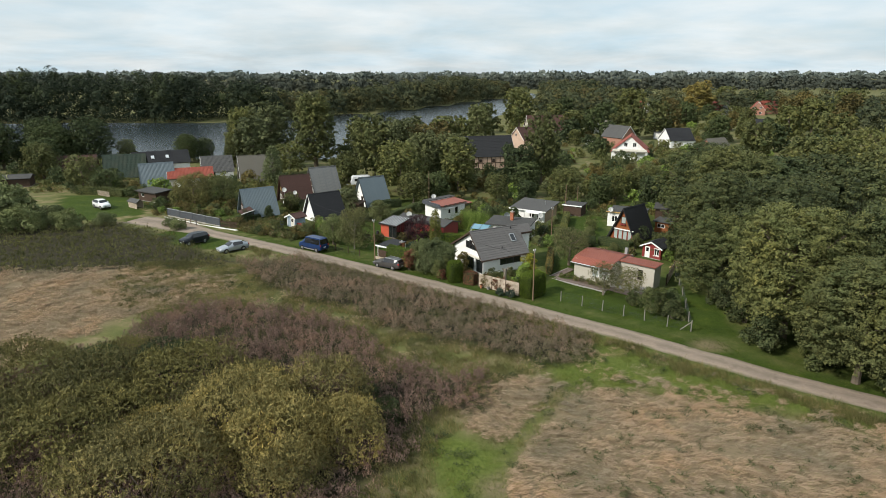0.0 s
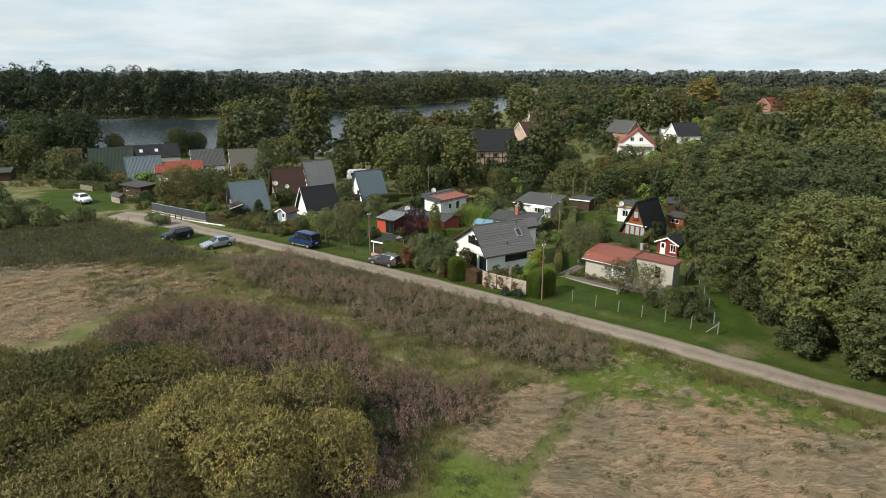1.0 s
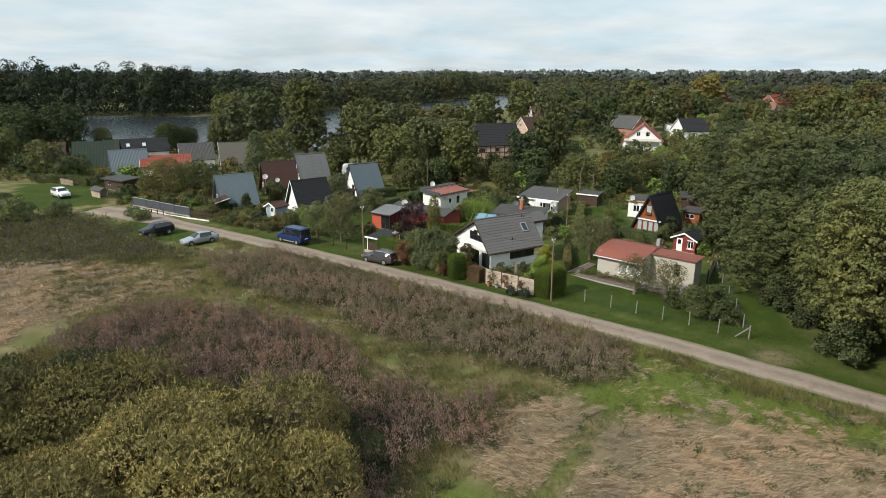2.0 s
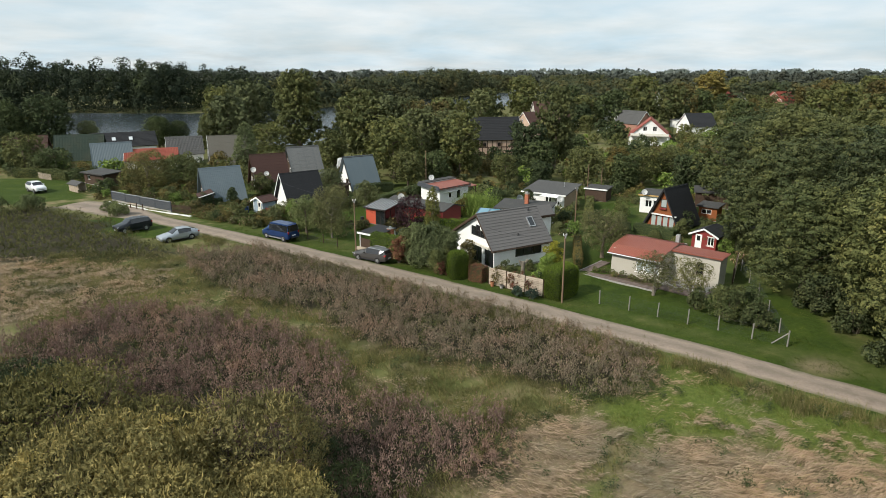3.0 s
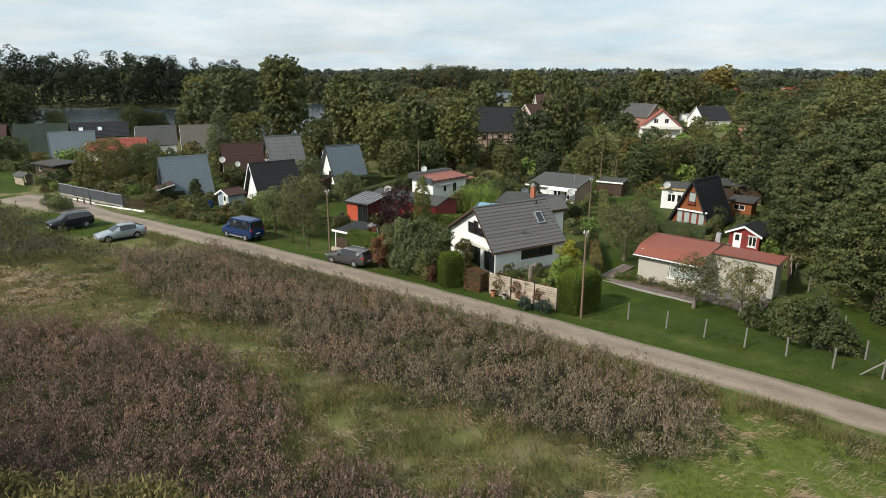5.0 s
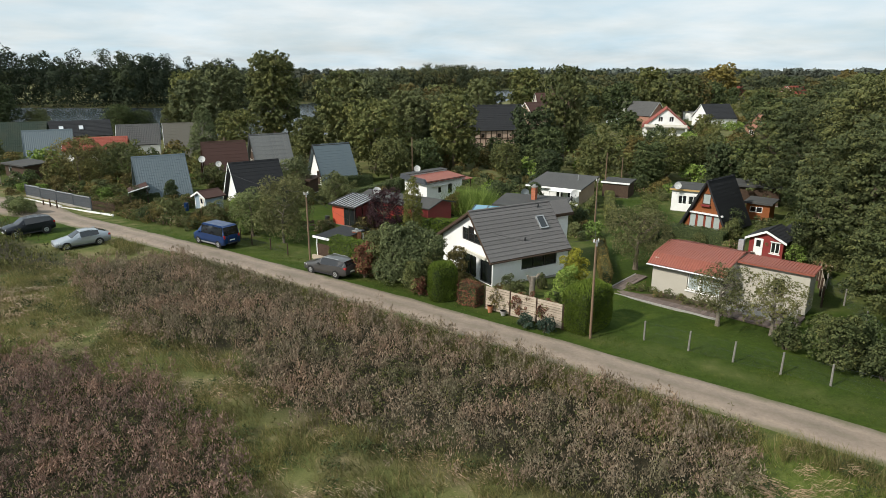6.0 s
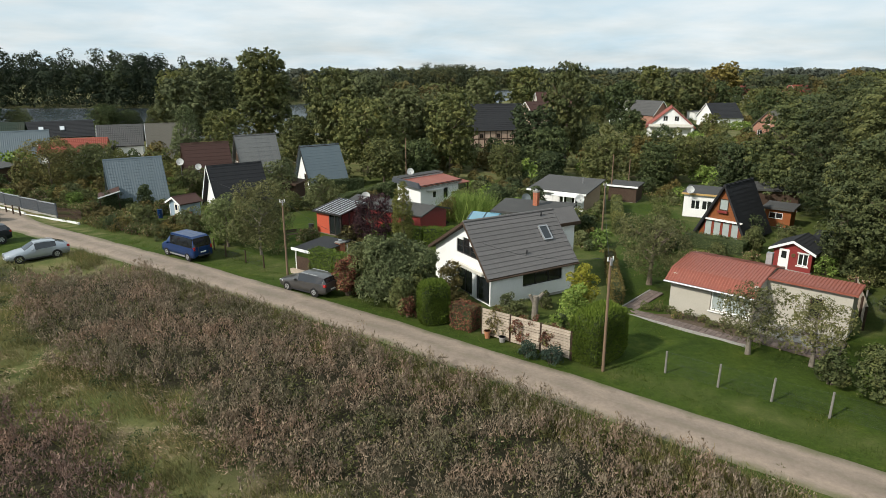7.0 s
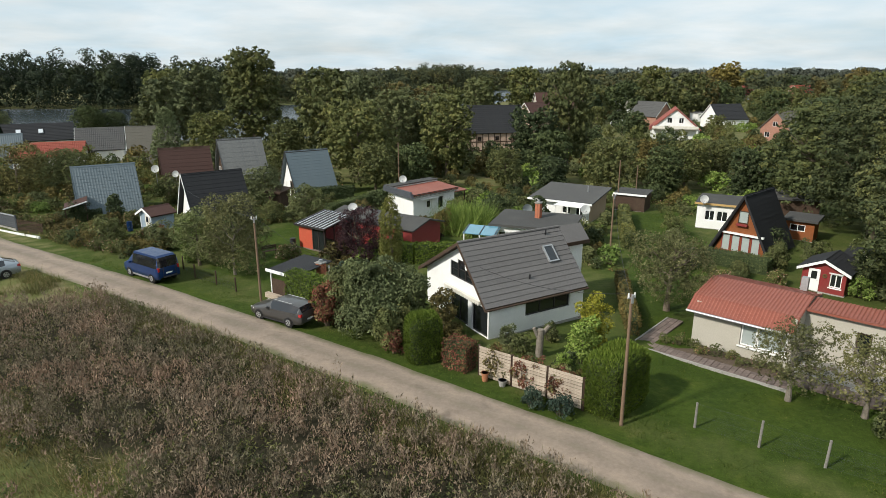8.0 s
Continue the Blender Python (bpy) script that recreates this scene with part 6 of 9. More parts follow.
caravan(-25.5, 146.5, 15, "white caravan parked behind the huts")
caravan(49.0, 236.0, 40, "white caravan beside the village house")


# ---- fences, posts, poles ----
def garden_fence(pts, hgt, label, mesh=True, post_mat="post_grey", brace_end=True):
    x0, y0 = pts[0]
    f = thing("wire_fence", pose(x0, y0, 0), label, "fence")
    for i, (x, y) in enumerate(pts):
        bm = bmesh.new()
        lean = Vector((rng0.uniform(-0.05, 0.05), rng0.uniform(-0.05, 0.05), 0))
        p = Vector((x - x0, y - y0, ground_z(x, y)))
        tube(bm, p - Vector((0, 0, 0.3)), p + Vector((0, 0, hgt)) + lean, 0.065, 0.055, 8)
        part("post", bm, M[post_mat], f)
    bm = bmesh.new()
    for (xa, ya), (xb, yb) in zip(pts, pts[1:]):
        L = math.hypot(xb - xa, yb - ya)
        za, zb = ground_z(xa, ya), ground_z(xb, yb)
        for z in (0.08, hgt * 0.5, hgt - 0.08):
            tube(bm, (xa - x0, ya - y0, za + z), (xb - x0, yb - y0, zb + z), 0.003, 0.003, 4, False)
        if mesh:
            n = int(L / 0.14)
            for i in range(n + 1):
                for d in (1, -1):
                    t0 = i / n
                    t1 = t0 + d * hgt / L
                    z0, z1 = 0.08, hgt - 0.08
                    if t1 > 1:
                        z1, t1 = z0 + (z1 - z0) * (1 - t0) / (t1 - t0), 1
                    if t1 < 0:
                        z1, t1 = z0 + (z1 - z0) * t0 / (t0 - t1), 0
                    a = (xa - x0 + (xb - xa) * t0, ya - y0 + (yb - ya) * t0, za + z0)
                    b = (xa - x0 + (xb - xa) * t1, ya - y0 + (yb - ya) * t1, za + z1)
                    if (Vector(a) - Vector(b)).length > 0.05:
                        tube(bm, a, b, 0.0013, 0.0013, 3, False)
    part("wire_netting", bm, M["steel_grey"], f)
    if brace_end:
        (xa, ya), (xb, yb) = pts[-1], pts[-2]
        d = Vector((xb - xa, yb - ya, 0)).normalized() * 1.1
        bm = bmesh.new()
        p = Vector((xa - x0, ya - y0, ground_z(xa, ya)))
        tube(bm, p + Vector((0, 0, hgt * 0.85)), p + d, 0.055, 0.055, 7)
        part("brace", bm, M[post_mat], f)
    return f


garden_fence([(13.45, 72.1), (15.75, 70.6), (17.9, 69.2), (20.05, 67.8), (22.1, 66.4), (24.2, 64.9), (26.4, 63.6)], 1.35, "grey posts with wire netting along the lawn", mesh=True)
garden_fence([(26.4, 63.6), (27.1, 66.3), (28.2, 70.5), (29.4, 75.0), (30.4, 79.2), (31.2, 83.0)], 1.3, "grey posts with wire netting beside the wood", mesh=True, brace_end=False)
garden_fence([(-14.2, 88.8), (-16.2, 90.2), (-18.4, 91.6), (-20.2, 93.6)], 1.1, "low dark wire fence along the garden", True, "wood_dark", False)


def board_fence(pts, hgt, n, label, mat="wood_weathered"):
    x0, y0 = pts[0]
    f = thing("board_fence", pose(x0, y0, 0), label, "fence")
    for x, y in pts:
        g = ground_z(x, y)
        part("post", boxes((x - x0 - 0.06, x - x0 + 0.06, y - y0 - 0.06, y - y0 + 0.06, g - 0.3, g + hgt + 0.06)), M["wood_dark"], f)
    for (xa, ya), (xb, yb) in zip(pts, pts[1:]):
        L = math.hypot(xb - xa, yb - ya)
        bm = boxes((0.06, L - 0.06, -0.09, -0.065, 0, hgt / n - 0.02), bevel=0.005)
        me = bpy.data.meshes.new("board")
        bm.to_mesh(me)
        bm.free()
        me.materials.append(M[mat])
        g = (ground_z(xa, ya) + ground_z(xb, yb)) / 2
        a = math.degrees(math.atan2(yb - ya, xb - xa))
        for i in range(n):
            shared("board", me, f, pose(xa - x0, ya - y0, g + 0.08 + i * hgt / n, rng0.uniform(-3, 3), rng0.uniform(-0.4, 0.4), a))
    return f


board_fence([(3.4, 76.75), (5.1, 75.6), (6.8, 74.45), (8.4, 73.35)], 1.75, 10, "weathered horizontal board fence overgrown with creeper")
board_fence([(28.6, 79.0), (29.6, 81.0), (30.6, 83.0), (31.6, 85.0)], 1.5, 8, "grey weathered board fence beside the bungalow")


def dark_panel_fence():
    pts = [(-53.6, 110.9), (-50.5, 109.1), (-47.4, 107.4), (-44.3, 105.7), (-41.2, 104.0)]
    x0, y0 = pts[0]
    f = thing("panel_fence", pose(x0, y0, 0), "long dark grey panel fence with white base", "fence")
    for x, y in pts:
        g = ground_z(x, y)
        part("post", boxes((x - x0 - 0.07, x - x0 + 0.07, y - y0 - 0.07, y - y0 + 0.07, g - 0.3, g + 1.6)), M["steel_grey"], f)
    for (xa, ya), (xb, yb) in zip(pts, pts[1:]):
        L = math.hypot(xb - xa, yb - ya)
        a = math.degrees(math.atan2(yb - ya, xb - xa))
        g = (ground_z(xa, ya) + ground_z(xb, yb)) / 2
        m = pose(xa - x0, ya - y0, g, 0, 0, a)
        for i in range(6):
            p = part("panel_board", boxes((0.07, L - 0.07, -0.03, 0.03, 0.25 + i * 0.2, 0.44 + i * 0.2), bevel=0.006), M["steel_grey"], f)
            p.matrix_basis = m
        p = part("rail", boxes((0, L, -0.09, 0.09, 1.46, 1.52)), M["zinc"], f)
        p.matrix_basis = m
        p = part("base", boxes((0, L, -0.12, -0.04, -0.15, 0.22)), M["concrete"], f)
        p.matrix_basis = m


dark_panel_fence()


def picket_fence(pts, hgt, label, mat="wood_weathered", gap=0.14):
    x0, y0 = pts[0]
    f = thing("picket_fence", pose(x0, y0, 0), label, "fence")
    bm = boxes((-0.035, 0.035, -0.01, 0.01, 0, hgt))
    me = bpy.data.meshes.new("picket")
    bm.to_mesh(me)
    bm.free()
    me.materials.append(M[mat])
    for (xa, ya), (xb, yb) in zip(pts, pts[1:]):
        L = math.hypot(xb - xa, yb - ya)
        a = math.degrees(math.atan2(yb - ya, xb - xa))
        n = int(L / gap)
        for i in range(n):
            t = (i + 0.5) / n
            x, y = xa + (xb - xa) * t, ya + (yb - ya) * t
            shared("picket", me, f, pose(x - x0, y - y0, ground_z(x, y) + 0.05, 0, 0, a))
        g = (ground_z(xa, ya) + ground_z(xb, yb)) / 2
        p = part("rail", boxes((0, L, 0.012, 0.05, hgt * 0.25, hgt * 0.33), (0, L, 0.012, 0.05, hgt * 0.75, hgt * 0.83)), M[mat], f)
        p.matrix_basis = pose(xa - x0, ya - y0, g, 0, 0, a)
    return f


picket_fence([(-41.0, 103.8), (-39.3, 103.2), (-37.6, 102.5)], 1.2, "dark wooden picket fence at the garden corner", "wood_dark")
picket_fence([(-79.5, 130.0), (-76.0, 127.5), (-73.0, 126.0)], 1.1, "pale wooden picket fence beside the lawn")
edging = thing("bed_edging", pose(-45.6, 104.6, 0), "low white concrete edging of a flower bed", "edging")
for k, (xa, ya, xb, yb) in enumerate(((-53.8, 109.9, -45.6, 105.2), (-45.6, 105.2, -37.2, 101.3))):
    L = math.hypot(xb - xa, yb - ya)
    p = part("kerb", boxes((0, L, -0.07, 0.07, -0.2, 0.16)), M["paint_white"], edging)
    p.matrix_basis = pose(xa + 45.6, ya - 104.6, (ground_z(xa, ya) + ground_z(xb, yb)) / 2, 0, 0, math.degrees(math.atan2(yb - ya, xb - xa)))


def barrier(x, y, rz):
    f = thing("post_and_rail", frame_at(x, y, rz), "small wooden post and rail barrier", "barrier")
    for i in range(3):
        part("post", boxes((i * 1.5 - 0.06, i * 1.5 + 0.06, -0.06, 0.06, -0.3, 0.95)), M["wood_dark"], f)
    part("rail", boxes((-0.1, 1.6, -0.09, -0.061, 0.7, 0.82)), M["wood_weathered"], f)


barrier(-48.2, 106.0, -30)


def utility_pole(x, y, h, label, lean=(0, 0), arm=True, r=0.09):
    t = thing("utility_pole", frame_at(x, y, 20), label, "pole")
    bm = bmesh.new()
    top = Vector((lean[0], lean[1], h))
    tube(bm, (0, 0, -0.5), top, r, r * 0.72, 12)
    part("pole", bm, M["wood_pole"], t)
    if arm:
        bm = bmesh.new()
        box(bm, -0.2, 0.2, -0.03, 0.03, -0.2, -0.14, m=Matrix.Translation(top))
        box(bm, -0.05, 0.05, -0.13, -0.05, -0.4, 0.0, m=Matrix.Translation(top))
        part("bracket", bm, M["zinc"], t)
        for xx in (-0.16, 0.16):
            bm = bmesh.new()
            tube(bm, top + Vector((xx, 0, -0.14)), top + Vector((xx, 0, 0.06)), 0.045, 0.03, 8)
            part("insulator", bm, M["paint_white"], t)
    return top + Vector((x, y, ground_z(x, y)))


pole_a = utility_pole(10.0, 72.15, 6.65, "tall wooden utility pole beside the clipped hedge", (-0.12, -0.1))
pole_b = utility_pole(-11.55, 86.3, 6.3, "wooden utility pole behind the parked estate car")
pole_c = utility_pole(16.4, 101.5, 5.6, "wooden utility pole behind the white house")
pole_d = utility_pole(-5.6, 127.0, 7.0, "thin wooden pole in front of the trees", arm=False, r=0.09)
pole_e = utility_pole(22.0, 121.5, 6.0, "thin wooden pole beside the brown shed", arm=False, r=0.09)
pole_f = utility_pole(24.6, 123.0, 5.2, "thin wooden pole beside the brown shed", arm=False, r=0.08)


def wire(p, q, sag, name="overhead_wire"):
    cu = bpy.data.curves.new(name, "CURVE")
    cu.dimensions, cu.bevel_depth, cu.bevel_resolution = "3D", 0.011, 1
    sp = cu.splines.new("POLY")
    n = 14
    sp.points.add(n)
    for i in range(n + 1):
        t = i / n
        v = Vector(p).lerp(Vector(q), t) - Vector((0, 0, sag * 4 * t * (1 - t)))
        sp.points[i].co = (*v, 1)
    cu.materials.append(M["black_trim"])
    ob = new(name, cu)
    return tagged(ob, "thin dark overhead wire between poles", "wire", "overhead wires")


wire(pole_a + Vector((0, 0, -0.1)), pole_c, 0.8)
wire(pole_b, (-30.0, 113.0, 5.4), 0.7)
wire(pole_b, (-3.7, 85.5, 3.2), 0.6)
wire(pole_a, (3.6, 82.6, 4.6), 0.5)


# ---- small garden things ----
def flower_pot(x, y, r, h, label, mat="terracotta"):
    t = thing("flower_pot", frame_at(x, y, 0), label, "pot")
    bm = bmesh.new()
    tube(bm, (0, 0, 0), (0, 0, h), r * 0.75, r, 14)
    tube(bm, (0, 0, h * 0.88), (0, 0, h), r * 1.1, r * 1.1, 14)
    part("pot", bm, M[mat], t)


flower_pot(3.7, 76.1, 0.2, 0.5, "tall terracotta flower pot beside the fence")
flower_pot(4.6, 75.6, 0.22, 0.35, "pale planting pot beside the fence", "concrete")


def cut_trunk(x, y):
    t = thing("tree_stump", frame_at(x, y, 20), "tall cut tree trunk with sawn limbs", "stump")
    bm = bmesh.new()
    tube(bm, (0, 0, -0.2), (0.05, 0, 1.7), 0.24, 0.2, 12)
    tube(bm, (0.03, 0, 1.0), (-0.35, 0.1, 1.8), 0.13, 0.11, 10)
    tube(bm, (0.05, 0, 1.3), (0.55, -0.1, 1.9), 0.14, 0.12, 10)
    part("trunk", bm, M["bark_pale"], t)


cut_trunk(7.0, 79.3)


def bin_or_tub(x, y, mat, label, r=0.28, h=0.9):
    t = thing("water_butt", frame_at(x, y, 0), label, "barrel")
    bm = bmesh.new()
    tube(bm, (0, 0, 0), (0, 0, h * 0.5), r * 0.9, r, 14)
    tube(bm, (0, 0, h * 0.5), (0, 0, h), r, r * 0.92, 14)
    part("barrel", bm, M[mat], t)
    bm = bmesh.new()
    tube(bm, (0, 0, h), (0, 0, h + 0.04), r, r, 14)
    part("lid", bm, M[mat], t)


bin_or_tub(-13.0, 100.6, "black_trim", "black rain barrel beside the red wall")
bin_or_tub(-30.6, 105.2, "car_blue", "dark blue rain barrel beside the shed")


def bench(x, y, rz, label, mat="wood_dark"):
    t = thing("garden_bench", frame_at(x, y, rz), label, "bench")
    for i in range(3):
        part("seat_slat", boxes((0, 1.4, i * 0.14, i * 0.14 + 0.12, 0.42, 0.45)), M[mat], t)
    for i in range(2):
        part("back_slat", boxes((0, 1.4, 0.42, 0.45, 0.58 + i * 0.16, 0.7 + i * 0.16)), M[mat], t)
    for xx in (0.08, 1.26):
        part("leg", boxes((xx, xx + 0.06, 0.02, 0.08, 0, 0.42)), M[mat], t)
        part("leg", boxes((xx, xx + 0.06, 0.36, 0.415, 0, 0.86)), M[mat], t)


bench(-14.8, 97.5, 40, "dark wooden garden bench on the lawn")
bench(-26.6, 104.9, 150, "red wooden garden bench beside the shed", "wood_red")


# ---- plants ----
rng = np.random.default_rng(5)


def quads_mesh(name, V, material):
    """A mesh of loose leaves: V is n x 3 x 3 or n x 4 x 3."""
    n, k = V.shape[:2]
    me = bpy.data.meshes.new(name)
    me.vertices.add(k * n)
    me.vertices.foreach_set("co", np.ascontiguousarray(V, np.float32).reshape(-1))
    me.loops.add(k * n)
    me.loops.foreach_set("vertex_index", np.arange(k * n, dtype=np.int32))
    me.polygons.add(n)
    me.polygons.foreach_set("loop_start", np.arange(0, k * n, k, dtype=np.int32))
    me.update()
    me.materials.append(material)
    return me


def unit(v):
    return v / np.maximum(np.linalg.norm(v, axis=-1, keepdims=True), 1e-9)


def leaves(P, N, size, long=1.5, bend=0.25, small=False):
    """Pointed leaves at P facing N; small ones have three corners."""
    n = len(P)
    A = unit(np.cross(N, rng.normal(size=(n, 3))))
    B = np.cross(N, A)
    s = (size * rng.uniform(0.6, 1.35, n))[:, None]
    c = N * s * bend
    if small:
        return np.stack([P - A * s * long * 0.45 - B * s * 0.42, P + A * s * long * 0.6 - c, P - A * s * long * 0.3 + B * s * 0.5 - c * 0.5], 1)
    return np.stack([P - A * s * long * 0.5 - c, P + B * s * 0.5, P + A * s * long * 0.5 - c, P - B * s * 0.5], 1)


def crown_points(n, lobes, up=0.25, shell=0.75):
    """Points and outward normals on a crown of many rounded boughs: lobes is a list of (centre, radii)."""
    C = np.array([l[0] for l in lobes], float)
    R = np.array([l[1] for l in lobes], float)
    w = (R[:, 0] * R[:, 1] + R[:, 0] * R[:, 2]) ** 1.0
    P, N = np.zeros((0, 3)), np.zeros((0, 3))
    while len(P) < n:
        k = rng.choice(len(C), size=n, p=w / w.sum())
        d = rng.normal(size=(n, 3))
        d[:, 2] += up
        d = unit(d)
        r = rng.uniform(shell, 1.08, n)[:, None]
        p = C[k] + d * R[k] * r
        q = (p[:, None, :] - C[None]) / R[None]
        deep = np.sort(np.linalg.norm(q, axis=2), axis=1)[:, 0]
        ok = (deep > 0.62) & (p[:, 2] > 0.05)
        P, N = np.vstack([P, p[ok]]), np.vstack([N, unit(d / R[k])[ok]])
    return P[:n], N[:n]


def sprays(n, lobes, size, up, shell, spread, long, per=9, lift=0.35, small=False):
    """Leaves gathered in flat sprays over the boughs, with gaps between them."""
    k = max(1, n // per)
    P, N = crown_points(k, lobes, up, shell)
    N = unit(N + rng.normal(size=N.shape) * spread * 0.28 + np.array([0, 0, lift]))
    A = unit(np.cross(N, rng.normal(size=N.shape)))
    B = np.cross(N, A)
    rad = size * (rng.uniform(0.9, 1.9, k) if small else rng.uniform(1.3, 2.4, k))
    P, N, A, B, rad = (np.repeat(q, per, 0) for q in (P, N, A, B, rad))
    m = len(P)
    a, r = rng.uniform(0, 2 * math.pi, m), np.sqrt(rng.uniform(0, 1, m)) * rad
    Q = P + A * (r * np.cos(a))[:, None] + B * (r * np.sin(a))[:, None] * 0.8 - N * (0.12 * r * r / np.maximum(rad, 1e-6))[:, None] + rng.normal(size=(m, 3)) * size * 0.22
    Q[:, 2] = np.maximum(Q[:, 2], 0.03)
    L = unit(N + rng.normal(size=N.shape) * (0.55 if small else 0.42))
    return leaves(Q, L, size * 0.8, long, small=small)


def clumps(n, lobes, size, tuft, flat=0.55):
    """Leaves on many small rounded sprays set over the boughs, thick above and thin beneath, so that dark gaps stay between them."""
    per = int(6 + 26 * tuft)
    k = max(1, n // per)
    P, N = crown_points(k, lobes, 0.35, 0.74)
    rad = tuft * rng.uniform(0.55, 1.35, k)
    out = unit(N + np.array([0, 0, 0.55]) + rng.normal(size=N.shape) * 0.25)
    P, out, rad = (np.repeat(q, per, 0) for q in (P, out, rad))
    m = len(P)
    d = unit(rng.normal(size=(m, 3)) + out * 1.15)
    Q = P + d * np.array([1, 1, flat if tuft > 0.6 else 0.85]) * (rad * rng.uniform(0.45, 1.0, m))[:, None]
    Q[:, 2] = np.maximum(Q[:, 2], 0.03)
    L = unit(d * np.array([1, 1, 1.3]) + out * 0.5 + rng.normal(size=(m, 3)) * (0.27 if tuft > 0.6 else 0.42))
    V = leaves(Q, L, size, 1.5, small=True)
    # the shaded inside of the crown
    m = max(1, n // 6)
    C, R = np.array([l[0] for l in lobes]), np.array([l[1] for l in lobes])
    k = rng.integers(0, len(C), m)
    Q = C[k] + unit(rng.normal(size=(m, 3))) * R[k] * rng.uniform(0.45, 0.8, m)[:, None]
    return np.concatenate([V, leaves(Q, unit(rng.normal(size=(m, 3)) + np.array([0, 0, 0.6])), size * 1.7, 1.2, small=True)])


def boughs(h, r, base, count, shape="round"):
    """Lobes of a crown of height h, radius r, its foliage starting at base."""
    out = []
    hc = (h - base) / 2
    for i in range(count):
        u = (i + 0.5) / count
        z = base + (h - base) * (0.1 + 0.8 * u)
        t = (z - base) / (h - base)
        if shape == "round":
            prof = math.sqrt(max(0.08, 1 - (2 * t - 0.85) ** 2 / 1.45))
        elif shape == "cone":
            prof = 1.05 - 0.95 * t
        elif shape == "tall":
            prof = 0.75 * math.sqrt(max(0.1, 1 - (2 * t - 0.8) ** 2 / 1.6)) + 0.12
        elif shape == "column":
            prof = 0.75 + 0.25 * math.sin(3.0 * min(t + 0.1, 1))
        else:
            prof = 1.0 - 0.45 * t
        a = i * 2.399 + rng.uniform(-0.5, 0.5)
        rr = r * prof * rng.uniform(0.35, 0.78)
        s = r * rng.uniform(0.28, 0.46) * (0.7 + 0.5 * prof)
        if shape == "column":
            rr, s = rr * 0.3, r * prof * 0.72 * min(1, 2.2 * (1.12 - t))
        out.append(((rr * math.cos(a), rr * math.sin(a), min(z, h - s * 0.7)), (s, s, s * rng.uniform(0.7, 0.95))))
    out.append(((0, 0, base + hc), (r * 0.55, r * 0.55, hc * 0.8)))
    return out


def trunk_bm(h, r, base, crown_r, limbs=6, lean=0.0):
    bm = bmesh.new()
    pts = [Vector((0, 0, -0.3))]
    k = 5
    for i in range(1, k + 1):
        pts.append(Vector((rng.normal() * 0.03 * h * i / k + lean * i / k, rng.normal() * 0.03 * h * i / k, h * 0.85 * i / k)))
    for i in range(k):
        tube(bm, pts[i], pts[i + 1], r * (1.25 if i == 0 else 1 - 0.17 * i), r * (1 - 0.17 * (i + 1)), 8, caps=i in (0, k - 1))
    for i in range(limbs):
        t = rng.uniform(0.3, 0.8)
        j = min(int(t * k), k - 1)
        p = pts[j].lerp(pts[j + 1], t * k - j)
        a = i * 2.4 + rng.uniform(-0.4, 0.4)
        q = p + Vector((math.cos(a), math.sin(a), 0.8)) * crown_r * rng.uniform(0.4, 0.7)
        mid = p.lerp(q, 0.5) + Vector((0, 0, -0.1 * crown_r))
        tube(bm, p, mid, r * 0.42, r * 0.28, 6, False)
        tube(bm, mid, q, r * 0.28, r * 0.08, 6, False)
        for b in range(2):
            e = q.lerp(mid, 0.4) + Vector((math.cos(a + 1.2 - 2.4 * b), math.sin(a + 1.2 - 2.4 * b), 0.5)) * crown_r * 0.28
            tube(bm, mid.lerp(q, 0.4), e, r * 0.16, r * 0.05, 5, False)
    return bm


def tree(name, m, h, r, base, n, leaf, size, bark="bark", shape="round", lobes=16, trunk=0.0, label="", category="tree", group="", up=0.25, shell=0.72, limbs=6, spread=0.9, long=1.5, small=False, tuft=0.0):
    t = thing(name, m, label, category, group)
    part("trunk", trunk_bm(h, trunk or 0.028 * h, base, r, limbs), M[bark], t)
    B = boughs(h, r, base, lobes, shape)
    c = new("crown", quads_mesh("crown", clumps(n, B, size, tuft) if tuft else sprays(n, B, size, up, shell, spread, long, 5 if small else 8, small=small), M[leaf]))
    c.parent = t
    return t


def shrub(name, m, h, r, n, leaf, size, label="", category="shrub", group="", lobes=9, shape="dome", long=1.5, spread=0.9, small=False, twigs=0):
    t = thing(name, m, label, category, group)
    bm = bmesh.new()
    for i in range(7):
        a = i * 0.9
        tube(bm, (0.06 * r * math.cos(a), 0.06 * r * math.sin(a), -0.15), (0.5 * r * math.cos(a), 0.5 * r * math.sin(a), h * 0.65), 0.03 + 0.01 * r, 0.008, 5, False)
    tagged(part("stem_clump", bm, M["bark"], t), kind="stuff")
    B = boughs(h, r, 0.0, lobes, shape)
    V = sprays(n, B, size, 0.3, 0.68, spread, long, 7, small=small)
    if twigs:
        V = np.concatenate([V, feathers(twigs, B, 0.36, 0.045)])
    c = new("crown", quads_mesh("crown", V, M[leaf]))
    c.parent = t
    return t


def feathers(n, lobes, length, width):
    """Upright leafy twigs standing out of a bush."""
    P, N = crown_points(n, lobes, 0.5, 0.55)
    d = unit(N * 0.55 + np.array([0, 0, 0.75]) + rng.normal(size=(n, 3)) * 0.28)
    side = unit(np.cross(d, rng.normal(size=(n, 3))))
    s = (length * rng.uniform(0.4, 1.3, n))[:, None]
    return np.stack([P - side * width, P + d * s, P + side * width + d * s * 0.25], 1)


